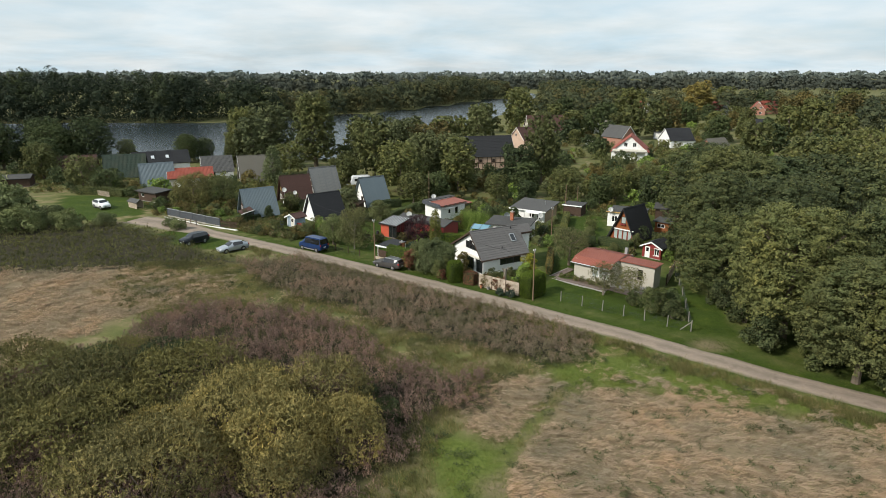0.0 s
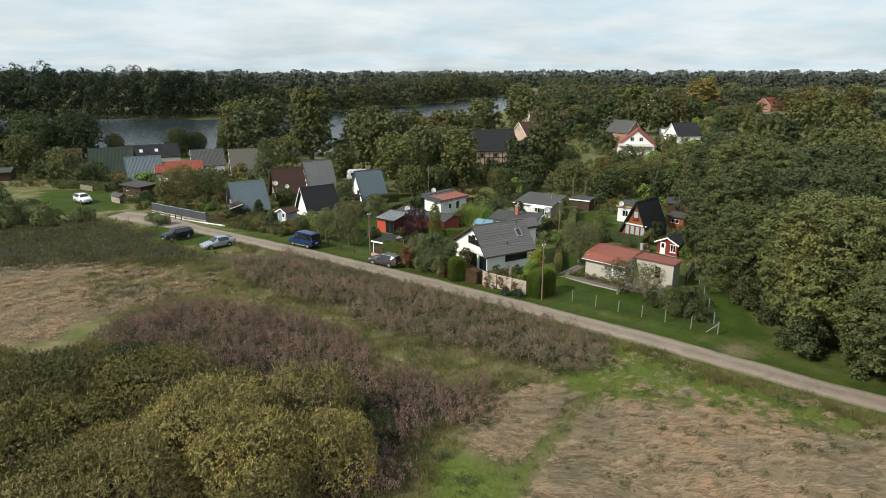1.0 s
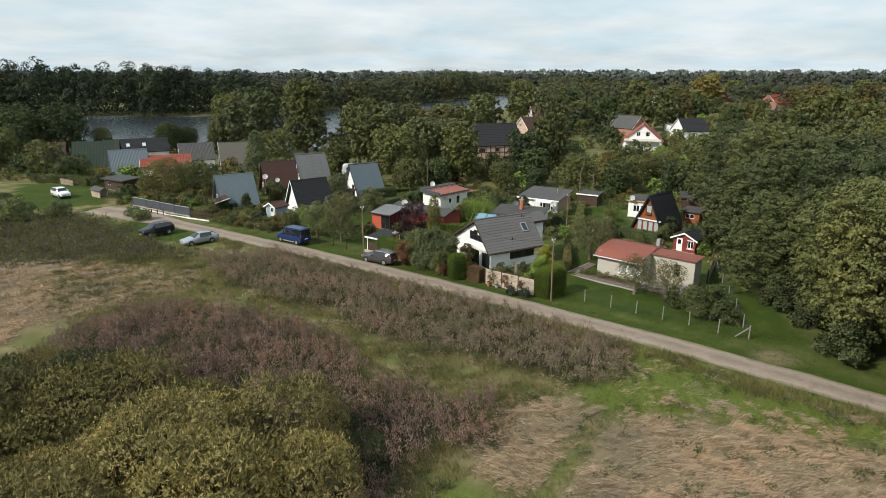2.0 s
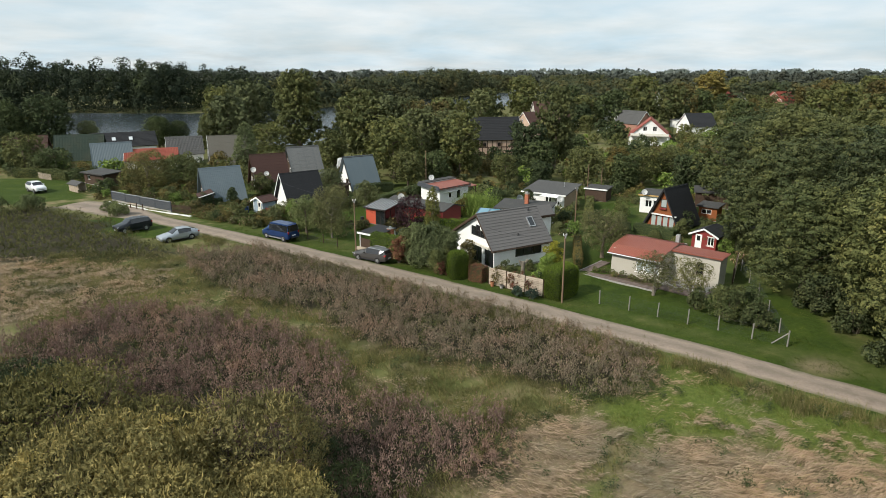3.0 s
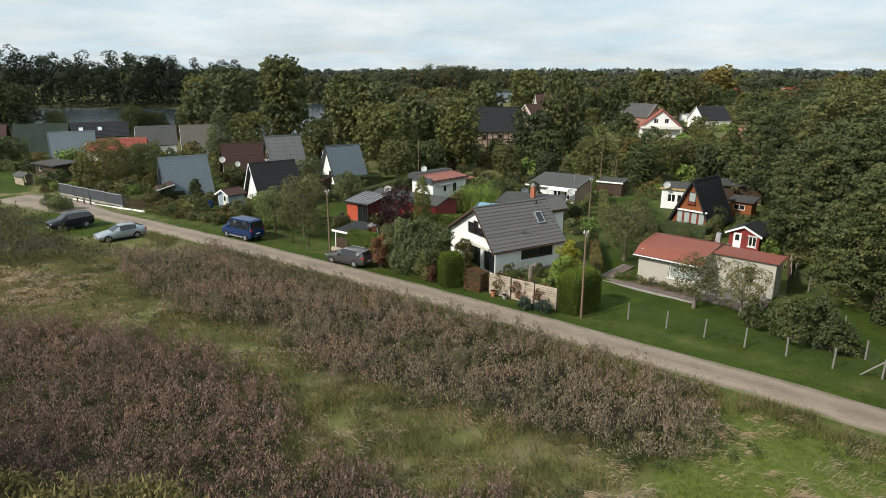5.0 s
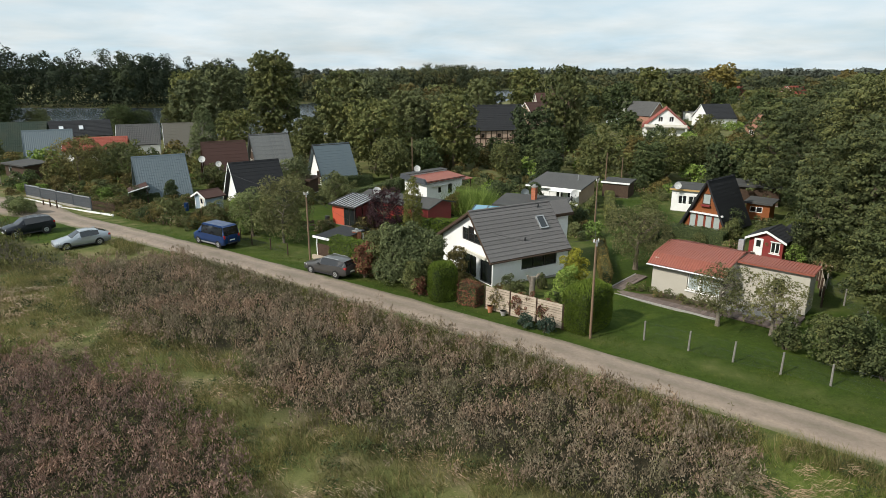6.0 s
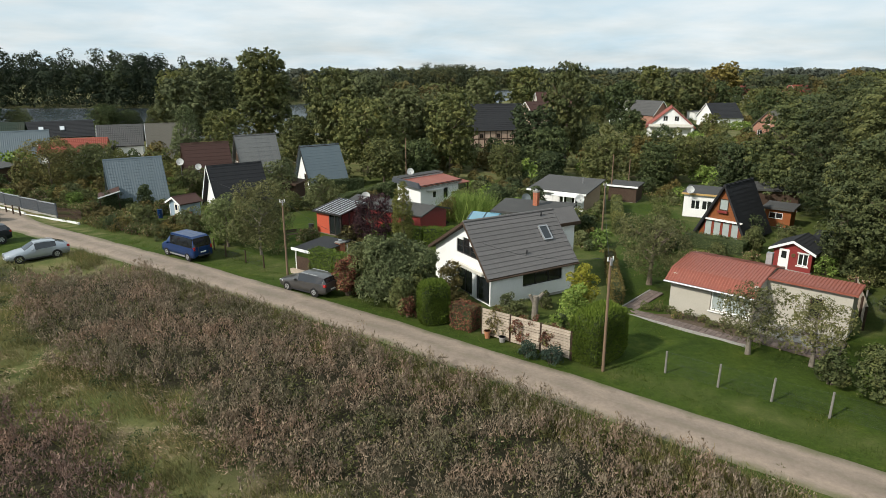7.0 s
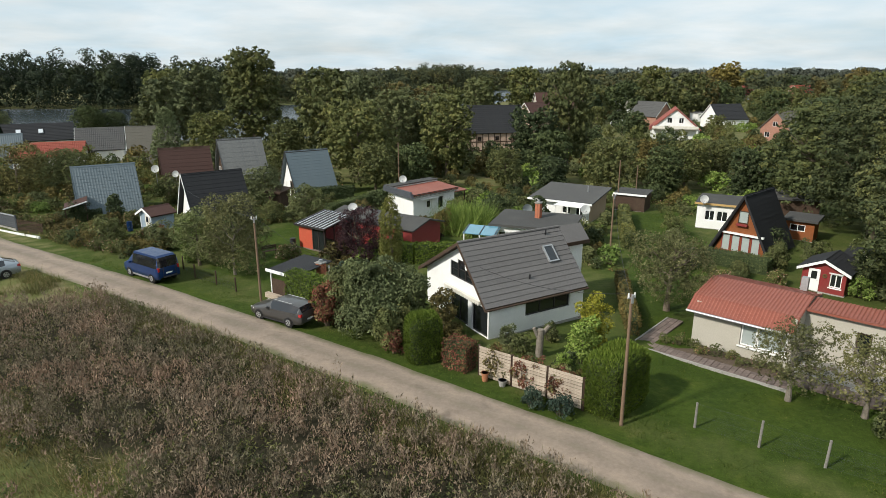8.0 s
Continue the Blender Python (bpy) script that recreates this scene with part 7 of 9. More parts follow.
def hedge(name, pts, width, h, leaf, size, density, label, category="hedge"):
    """A clipped hedge along a line of points, with a solid dark green core and a skin of leaves."""
    x0, y0 = pts[0]
    t = thing(name, pose(x0, y0, 0), label, category)
    bm = bmesh.new()
    V = []
    for (xa, ya), (xb, yb) in zip(pts, pts[1:]):
        L = math.hypot(xb - xa, yb - ya)
        dx, dy = (xb - xa) / L, (yb - ya) / L
        n = int(density * (2 * h + width) * L)
        s = rng.uniform(0, L, n)
        side = rng.uniform(0, 2 * h + width, n)
        off = np.where(side < h, -width / 2, np.where(side < 2 * h, width / 2, side - 2 * h - width / 2))
        z = np.where(side < h, side, np.where(side < 2 * h, side - h, h))
        nn = np.where((side < h)[:, None], np.array([[dy, -dx, 0]]), np.where((side < 2 * h)[:, None], np.array([[-dy, dx, 0]]), np.array([[0, 0, 1.0]])))
        wob = np.array([0.12 * noise.noise((xa + q * 1.2, ya + w * 1.3, 4.2)) for q, w in zip(s, z)])
        g = np.array([ground_z(xa + dx * q, ya + dy * q) for q in s])
        P = np.stack([xa - x0 + dx * s - dy * off, ya - y0 + dy * s + dx * off, g + z], 1) + nn * (wob + rng.normal(size=n) * 0.06)[:, None]
        N = unit(nn + rng.normal(size=nn.shape) * 0.55 + np.array([0, 0, 0.25]))
        V.append(leaves(P, N, size))
        # the two ends
        for e, sg in ((0, -1), (L, 1)):
            k = int(density * width * h)
            o, zz = rng.uniform(-width / 2, width / 2, k), rng.uniform(0, h, k)
            ge = ground_z(xa + dx * e, ya + dy * e)
            P = np.stack([xa - x0 + dx * e - dy * o, ya - y0 + dy * e + dx * o, ge + zz], 1)
            N = unit(np.array([[dx * sg, dy * sg, 0.25]]) + rng.normal(size=(k, 3)) * 0.5)
            V.append(leaves(P, N, size))
        ga = (ground_z(xa, ya) + ground_z(xb, yb)) / 2
        mm = Matrix.Translation((xa - x0, ya - y0, ga)) @ Matrix.Rotation(math.atan2(dy, dx), 4, "Z")
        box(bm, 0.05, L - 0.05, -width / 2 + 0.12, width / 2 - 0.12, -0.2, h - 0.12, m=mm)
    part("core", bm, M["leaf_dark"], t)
    c = new("foliage", quads_mesh("foliage", np.concatenate(V), M[leaf]))
    c.parent = t
    return t


def thuja_block(xa, ya, xb, yb, width, h, n, label):
    """A clipped thuja with rounded shoulders: small upright sprays over a bulging block, and a dark core."""
    L = math.hypot(xb - xa, yb - ya)
    x, y = (xa + xb) / 2, (ya + yb) / 2
    t = thing("clipped_thuja", pose(x, y, ground_z(x, y), 0, 0, math.degrees(math.atan2(yb - ya, xb - xa))), label, "hedge")
    d = unit(rng.normal(size=(n, 3)))
    k = 1 / (np.abs(d) ** 4.6).sum(1) ** (1 / 4.6)
    R = np.array([L / 2, width / 2, h * 0.56])
    wob = np.array([1 + 0.05 * noise.noise(tuple(q * 2.6)) + 0.025 * noise.noise(tuple(q * 8)) for q in d * k[:, None]])
    P = d * (k * wob * rng.uniform(0.95, 1.02, n))[:, None] * R + np.array([0, 0, h * 0.44])
    up = P[:, 2] > 0.02
    P, N = P[up], unit(np.sign(d) * np.abs(d * k[:, None]) ** 3.6 / R)[up]
    m = len(P)
    A = unit(N * 0.45 + np.array([0, 0, 0.9]) + rng.normal(size=(m, 3)) * 0.35)
    B = unit(np.cross(A, N + rng.normal(size=(m, 3)) * 0.45))
    q = (0.055 * rng.uniform(0.6, 1.5, m))[:, None]
    V = np.stack([P - B * q * 0.5, P + A * q * 2.0 + N * q * 0.4, P + B * q * 0.5], 1)
    bm = bmesh.new()
    bmesh.ops.create_cube(bm, size=1.0)
    bmesh.ops.subdivide_edges(bm, edges=bm.edges[:], cuts=3, use_grid_fill=True)
    for v in bm.verts:
        c = v.co / max((abs(v.co.x) ** 4.6 + abs(v.co.y) ** 4.6 + abs(v.co.z) ** 4.6) ** (1 / 4.6), 1e-6)
        v.co = Vector((c.x * R[0] * 0.93, c.y * R[1] * 0.93, max(-0.1, c.z * R[2] * 0.95 + h * 0.44)))
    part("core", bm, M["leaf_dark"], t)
    c = new("foliage", quads_mesh("foliage", V, M["leaf_thuja"]))
    c.parent = t
    return t


def at(x, y, rz=0.0, s=1.0, dz=0.0, sz=None):
    return pose(x, y, ground_z(x, y) + dz, 0, 0, rz) @ Matrix.Diagonal((s, s, sz or s, 1))


# the wood beside the gardens: large broad-leaved trees
big = [
    tree("broadleaf_tree", at(35.5, 62), 14.5, 6.0, 2.2, 42000, "leaf_oak", 0.165, shape="round", lobes=40, tuft=0.75, label="tall broad-leaved tree at the edge of the wood", group="edge of the wood"),
    tree("broadleaf_tree", at(40.5, 74), 15.5, 6.5, 2.0, 42000, "leaf_wood", 0.17, shape="tall", lobes=40, tuft=0.75, label="tall broad-leaved tree at the edge of the wood", group="edge of the wood"),
    tree("broadleaf_tree", at(37.5, 88), 13.5, 5.8, 1.6, 38000, "leaf_wood", 0.165, shape="round", lobes=38, tuft=0.7, label="dark broad-leaved tree at the edge of the wood", group="edge of the wood"),
]
inner = [
    tree("broadleaf_tree", at(50, 84), 14.5, 6.4, 2.0, 17000, "leaf_wood", 0.25, lobes=30, tuft=0.8, label="broad-leaved tree inside the wood", group="wood", small=True),
    tree("broadleaf_tree", at(46, 96), 13.5, 5.8, 1.6, 16000, "leaf_dark", 0.25, shape="tall", lobes=30, tuft=0.75, label="dark broad-leaved tree inside the wood", group="wood", small=True),
]
for k, x, y, a, s in ((0, 37.5, 52.5, 40, 0.82), (2, 33.8, 75.5, 200, 0.8), (1, 44.5, 61, 80, 0.95), (0, 44, 97.5, 300, 1.12), (0, 45.5, 47, 130, 0.9), (1, 44.5, 108, 150, 1.0)):
    copy_thing(big[k], at(x, y, a, s))
for k, x, y, a, s in ((0, 53, 70, 260, 0.98), (1, 56, 52, 10, 0.9), (0, 45, 119, 210, 0.9), (1, 55, 106, 310, 1.0), (0, 64, 64, 120, 1.0), (0, 62, 90, 190, 1.02), (1, 52, 132, 33, 0.95), (0, 66, 112, 70, 0.95), (1, 72, 78, 100, 1.0), (0, 58, 42, 75, 0.9), (1, 68, 50, 30, 1.0)):
    copy_thing(inner[k], at(x, y, a, s))
low = shrub("undergrowth_shrub", at(32.2, 59.5), 4.2, 2.4, 5200, "leaf_wood", 0.2, "low green undergrowth at the edge of the wood", group="undergrowth")
for x, y, a, s in ((33.5, 66.5, 50, 0.9), (33, 71.5, 120, 0.85), (34.2, 82, 170, 1.0), (36, 56, 210, 0.9), (40, 50, 300, 1.0), (33.8, 91, 260, 0.9), (44, 44.5, 20, 1.0)):
    copy_thing(low, at(x, y, a, s))

# trees between and behind the houses
mid = [
    tree("garden_tree", at(-12.5, 138), 12, 5.6, 0.8, 10500, "leaf_oak", 0.29, lobes=28, tuft=0.42, label="dense green tree behind the gardens", group="trees behind the gardens", small=True),
    tree("garden_tree", at(0.5, 143), 12.5, 4.8, 1.0, 10500, "leaf_oak", 0.28, shape="tall", lobes=28, tuft=0.42, label="dense green tree behind the gardens", group="trees behind the gardens", small=True),
    tree("garden_tree", at(14.5, 150), 10.5, 4.6, 0.6, 9000, "leaf_dark", 0.28, lobes=24, tuft=0.42, label="dark green tree behind the gardens", group="trees behind the gardens", small=True),
    tree("willow_tree", at(-8, 148), 13.5, 5.2, 0.8, 13000, "leaf_willow", 0.25, shape="tall", lobes=30, tuft=0.42, label="grey-green willow tree behind the gardens", group="trees behind the gardens", small=True),
    tree("autumn_tree", at(-4, 160), 13, 4.8, 1.0, 11000, "leaf_autumn", 0.26, lobes=24, tuft=0.42, label="tree turning to autumn brown", group="trees behind the gardens", small=True),
    tree("yellow_tree", at(158, 420, 0, 1.85, 0, 1.27), 17, 6.0, 1.5, 6840, "leaf_yellow", 0.5, lobes=22, tuft=0.5, label="tall bright yellow autumn tree", group="trees behind the gardens", small=True),
]
BEHIND = [
    (0, 26, 148, 40, 0.5), (2, 16, 139, 70, 0.75), (0, 24, 134, 190, 0.62), (2, 31, 132, 20, 0.62), (0, 36, 138, 100, 0.58), (4, 34, 150, 60, 0.45),
    (2, 41, 128, 210, 0.66), (0, 42, 142, 150, 0.54), (3, -2, 154, 80, 0.95), (2, -4, 131, 260, 0.6), (0, 9, 135, 300, 0.48), (2, 15, 129, 130, 0.5),
    (0, -9, 129, 20, 0.55), (1, -27, 152, 30, 0.62), (0, 48, 152, 60, 0.47), (2, 54, 142, 320, 0.72), (4, 46, 163, 250, 0.34), (0, 38, 168, 110, 0.32),
    (2, 28, 168, 200, 0.6), (0, 60, 160, 75, 0.4), (0, -34, 170, 10, 0.33), (3, -58, 176, 210, 1.05), (0, -45, 165, 250, 0.7), (1, -133, 165, 260, 1.05),
    (2, -108, 160, 310, 0.85), (0, -101, 147, 33, 0.75), (2, -122, 152, 140, 0.9), (0, -138, 150, 70, 1.05), (3, -152, 170, 180, 1.05), (2, -160, 150, 240, 1.0),
    (0, -15, 178, 70, 1.0), (0, 30, 197, 320, 0.45), (1, -21.3, 158, 20, 1.3), (3, -16.0, 158, 60, 1.16), (4, -10.6, 161, 200, 1.1), (1, -31, 196, 20, 1.1), (2, -24, 186, 80, 1.0), (0, 95, 200, 220, 0.9),
    (2, 100, 178, 300, 1.0), (0, 88, 150, 65, 1.1), (2, 98, 168, 15, 1.1), (0, 108, 160, 190, 1.2), (1, 75, 135, 160, 1.15), (0, 88, 125, 270, 1.2),
    (2, 100, 140, 35, 1.2), (0, 120, 200, 100, 1.1), (2, 112, 222, 10, 1.0), (4, 135, 225, 80, 1.1), (0, 128, 245, 170, 1.1), (2, 104, 252, 260, 1.1),
    (1, 72, 262, 45, 1.1), (0, 86, 275, 200, 1.15), (2, 60, 250, 140, 0.9), (0, 45, 240, 20, 0.46), (2, 35, 225, 280, 0.66), (2, 62, 290, 190, 1.2),
    (0, 10, 264, 330, 1.1), (3, 8, 250, 110, 1.0), (2, 10, 290, 30, 1.2), (0, 30, 310, 220, 1.3), (2, 75, 320, 100, 1.3), (4, 100, 300, 10, 1.2),
    (0, 156, 280, 150, 1.2), (4, 160, 300, 250, 1.3), (4, 178, 330, 70, 1.35), (4, 196, 322, 180, 1.3), (0, 210, 345, 20, 1.4), (2, 118, 330, 60, 1.3),
    (0, 95, 350, 140, 1.4), (2, 60, 360, 280, 1.4), (0, 35, 370, 10, 1.4), (2, 47, 205, 80, 0.7),
    (0, 106, 262, 40, 0.62), (2, 113, 282, 70, 0.7), (0, 122, 300, 10, 0.72), (4, 134, 310, 90, 0.7), (2, 98, 248, 150, 0.5), (0, 119, 262, 210, 0.7),
    (2, 140, 286, 30, 0.8), (0, 147, 322, 60, 0.75), (1, 127, 342, 130, 0.8), (0, 152, 350, 200, 0.7), (2, 150, 384, 250, 0.9),
    (4, 216, 425, 40, 0.9), (1, 172, 446, 80, 1.3), (0, 190, 456, 10, 1.3), (2, 214, 452, 60, 1.4),
    (0, 48, 262, 15, 0.9), (2, 56, 276, 95, 0.9), (1, 44, 292, 200, 1.1), (0, 68, 268, 310, 0.8), (2, 92, 282, 50, 0.8),
    (2, 63, 205, 10, 0.34), (0, 70, 212, 60, 0.4), (2, 47, 224, 0, 0.6),
]
far = [
    tree("garden_tree", at(-4, 204, 30, 1.15), 12, 5.6, 0.6, 4000, "leaf_oak", 0.5, lobes=20, tuft=0.5, label="green tree beyond the gardens", group="trees beyond the gardens", limbs=3, small=True),
    tree("garden_tree", at(1, 218, 150), 12.5, 4.8, 0.8, 4000, "leaf_oak", 0.48, shape="tall", lobes=20, tuft=0.5, label="green tree beyond the gardens", group="trees beyond the gardens", limbs=3, small=True),
    tree("garden_tree", at(45, 250, 210, 0.95), 10.5, 4.6, 0.5, 3600, "leaf_dark", 0.48, lobes=18, tuft=0.5, label="dark green tree beyond the gardens", group="trees beyond the gardens", limbs=3, small=True),
    tree("willow_tree", at(-14, 196, 290, 1.05), 13.5, 5.2, 0.6, 4000, "leaf_willow", 0.48, shape="tall", lobes=20, tuft=0.5, label="grey-green willow tree beyond the gardens", group="trees beyond the gardens", limbs=3, small=True),
    tree("autumn_tree", at(-6, 186, 180), 13, 4.8, 0.8, 4000, "leaf_autumn", 0.48, lobes=18, tuft=0.5, label="autumn-coloured tree beyond the gardens", group="trees beyond the gardens", limbs=3, small=True),
]
for k, x, y, a, s in BEHIND:
    copy_thing((mid if y < 172 else far)[k], at(x, y, a, s))
copy_thing(mid[1], at(21.4, 155.7, 0, 1.0, 0, 1.42))

# tall trees on the near shore of the lake
shore = [
    tree("shore_tree", at(-41, 178, 200, 1.15), 18.5, 6.2, 1.5, 17000, "leaf_oak", 0.32, shape="tall", lobes=40, tuft=0.5, label="tall green tree on the shore of the lake", group="shore trees", small=True),
    tree("shore_tree", at(-84, 190, 30, 0.5), 18.0, 7.4, 1.2, 17000, "leaf_dark", 0.33, lobes=42, tuft=0.5, label="tall dark green tree on the shore of the lake", group="shore trees", small=True),
    tree("shore_tree", at(-62, 196, 70, 0.5), 17.5, 6.6, 1.2, 16000, "leaf_willow", 0.32, shape="tall", lobes=38, tuft=0.5, label="tall grey-green tree on the shore of the lake", group="shore trees", small=True),
]
for k, x, y, a, s in ((2, -57.5, 190, 140, 2.1), (0, -67, 193, 60, 0.82), (1, -103, 172, 10, 1.62), (1, -111, 167, 70, 1.45), (1, -119, 175, 150, 1.6), (1, -127, 169, 250, 1.4), (1, -137, 176, 40, 1.6), (1, -147, 170, 120, 1.5), (2, -96.5, 178, 30, 0.9), (1, -86, 196, 200, 0.88), (1, -80, 194, 20, 0.84), (0, -72, 198, 320, 0.45), (1, -34, 186, 80, 0.7), (1, -48, 199, 20, 0.7), (2, -58, 176, 210, 0.55), (0, -112, 178, 40, 0.5), (1, -122, 172, 200, 0.9), (2, -140, 176, 10, 0.9), (1, -70, 188, 75, 0.5), (1, -106, 168, 75, 0.8), (0, -65, 178, 33, 0.42), (1, -98, 184, 20, 0.5), (0, -152, 186, 250, 0.8)):
    copy_thing(shore[k], at(x, y, a, s))


# ---- far woods ----
def wood(name, spots, n, size, leaf, label, jitter=0.12):
    """Many crowns in one piece, each of several rounded boughs: spots are (x, y, height, radius)."""
    V, K = [], 9
    for x, y, h, r in spots:
        a = np.arange(K) * 2.4 + rng.uniform(0, 6.28)
        t = (np.arange(K) + rng.uniform(0.2, 0.8, K)) / K
        out = 0.62 * np.sqrt(np.maximum(0.05, 1 - (1.75 * t - 0.6) ** 2)) * rng.uniform(0.6, 1.1, K)
        R = rng.uniform(0.3, 0.48, K)
        C = np.stack([np.cos(a) * out * r, np.sin(a) * out * r, h * (0.22 + 0.62 * t)], 1)
        k = rng.choice(K, n, p=R ** 2 / (R ** 2).sum())
        d = rng.normal(size=(n, 3)) + np.array([0, 0, 0.45])
        d[:, :2] += C[k, :2] / r * 1.1
        d = unit(d)
        P = C[k] + d * (R[k] * rng.uniform(0.8, 1.08, n))[:, None] * np.array([r, r, 0.26 * h])
        skirt = rng.random(n) < 0.16
        sa = rng.uniform(0, 6.28, n)
        S = np.stack([np.cos(sa), np.sin(sa), np.full(n, 0.25)], 1)
        P[skirt] = (S * r * rng.uniform(0.5, 0.85, n)[:, None])[skirt]
        P[skirt, 2] = rng.uniform(0.01, 0.3, skirt.sum()) * h
        d[skirt] = S[skirt]
        P += np.array([x, y, 0])
        g = -1.0 if -12 < signed(LAKE, x, y) else ground_z(x, y)
        P[:, 2] = np.maximum(P[:, 2], 0.1) + g
        N = unit(d + rng.normal(size=d.shape) * jitter + np.array([0, 0, 0.2]))
        V.append(leaves(P, N, size, 1.3, small=True))
    ob = new(name, quads_mesh(name, np.concatenate(V), M[leaf]))
    return tagged(ob, label, "woodland", kind="stuff")


def line_spots(pts, step, depth, h, r, rows=2):
    out = []
    for (xa, ya), (xb, yb) in zip(pts, pts[1:]):
        L = math.hypot(xb - xa, yb - ya)
        dx, dy = (xb - xa) / L, (yb - ya) / L
        s = 0.0
        while s < L:
            for k in range(rows):
                o = depth * (k + rng.uniform(0, 0.8)) / rows
                x, y = xa + dx * s - dy * o + rng.normal() * 2, ya + dy * s + dx * o + rng.normal() * 2
                if signed(LAKE, x, y) < 0.5:
                    hh = h * rng.uniform(0.66, 1.16) * (1 + 0.45 * noise.noise((x * 0.02, y * 0.02, 5.5)))
                    hh = min(hh, 1.08 * h) * (1 + 0.35 * noise.noise((x * 0.006, y * 0.006, 1.5)))
                    out.append((x, y, hh, r * rng.uniform(0.8, 1.25)))
            s += step * rng.uniform(0.8, 1.2)
    return out


FAR_SHORE = [(-420, 356), (-260, 346), (-170, 358), (-110, 391), (-66, 447), (-40, 497), (-16, 552), (20, 648), (58, 745), (62, 905)]
spots = line_spots(FAR_SHORE[3:], 8.5, 46, 21, 7.0, 4)
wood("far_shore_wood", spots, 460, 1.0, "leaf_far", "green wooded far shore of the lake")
spots = line_spots(FAR_SHORE[:4], 8.0, 46, 27, 8.0, 4)
wood("far_shore_wood", spots, 760, 0.85, "leaf_shore", "tall dark wooded far shore of the lake")
spots = line_spots([(52, 375), (60, 470), (85, 590), (104, 740), (110, 900)], 11, -60, 17, 7.0, 4)
spots += line_spots([(90, 400), (180, 420), (280, 400), (420, 420), (620, 470)], 11, 130, 16, 7.5, 5)
spots += line_spots([(200, 240), (260, 280), (320, 330), (420, 350)], 10, 60, 15, 7.0, 3)
spots += line_spots([(110, 100), (150, 150), (190, 200), (230, 220)], 10, -40, 15, 7.0, 3)
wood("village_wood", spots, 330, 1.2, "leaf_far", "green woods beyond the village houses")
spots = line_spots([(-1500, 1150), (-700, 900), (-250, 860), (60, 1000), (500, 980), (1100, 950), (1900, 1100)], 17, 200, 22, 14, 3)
wood("distant_wood", spots, 150, 3.7, "leaf_distant_hazed", "distant woods on the horizon, haze tinted into the leaves", 0.05)
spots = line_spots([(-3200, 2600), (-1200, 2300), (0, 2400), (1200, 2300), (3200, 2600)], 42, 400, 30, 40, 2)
wood("horizon_wood", spots, 90, 11.0, "leaf_farther_hazed", "treeline on the horizon, haze tinted into the leaves", 0.05)


# ---- meadow plants ----
def scatter(polys, density, clear=2.6, soft=1.2, keep=None, wobble=2.4):
    pts = []
    for poly in polys:
        xa, xb = min(p[0] for p in poly), max(p[0] for p in poly)
        ya, yb = min(p[1] for p in poly), max(p[1] for p in poly)
        xa, xb, ya = max(xa, -75), min(xb, 46), max(ya, 27)
        n = int((xb - xa) * (yb - ya) * density)
        X, Y = rng.uniform(xa, xb, n), rng.uniform(ya, yb, n)
        for x, y in zip(X, Y):
            if signed(poly, x, y) + wobble * noise.noise((x * 0.22, y * 0.22, 3.1)) + 0.9 * noise.noise((x * 0.8, y * 0.8, 7.7)) + rng.normal() * soft * 0.4 > 0 and road_distance(x, y) > clear:
                if keep is None or keep(x, y):
                    pts.append((x, y, ground_z(x, y)))
    return np.array(pts)


def weeds(P, per, h, size):
    n = len(P) * per
    Q = np.repeat(P, per, 0) + np.column_stack([rng.normal(size=n) * 0.16, rng.normal(size=n) * 0.16, rng.uniform(0.05, h, n)])
    N = unit(rng.normal(size=(n, 3)) + np.array([0, 0, 0.9]))
    return leaves(Q, N, size, 2.0, small=True)


def tufts(P, per, h, thin, wind, spread=0.14, fan=0.35):
    n = len(P) * per
    B = np.repeat(P, per, 0) + np.column_stack([rng.normal(size=n) * spread, rng.normal(size=n) * spread, np.full(n, -0.03)])
    hh = np.repeat(h * rng.uniform(0.6, 1.3, len(P)), per) * rng.uniform(0.7, 1.15, n)
    a = np.repeat(rng.normal(size=len(P)) * 0.5, per)
    wx, wy = wind[0] * np.cos(a) - wind[1] * np.sin(a), wind[0] * np.sin(a) + wind[1] * np.cos(a)
    d = unit(np.column_stack([wx + rng.normal(size=n) * fan, wy + rng.normal(size=n) * fan, np.ones(n)]))
    side = unit(np.cross(d, rng.normal(size=(n, 3))))
    w = (thin * rng.uniform(0.6, 1.4, n))[:, None]
    top = B + d * hh[:, None]
    mid = B + d * (hh * 0.5)[:, None] + np.array([0, 0, 0.06])
    return np.stack([B + side * w * 0.8, top, B - side * w * 0.8], 1)


def stuff(name, V, leaf, label, category):
    return tagged(new(name, quads_mesh(name, V, M[leaf])), label, category, kind="stuff")


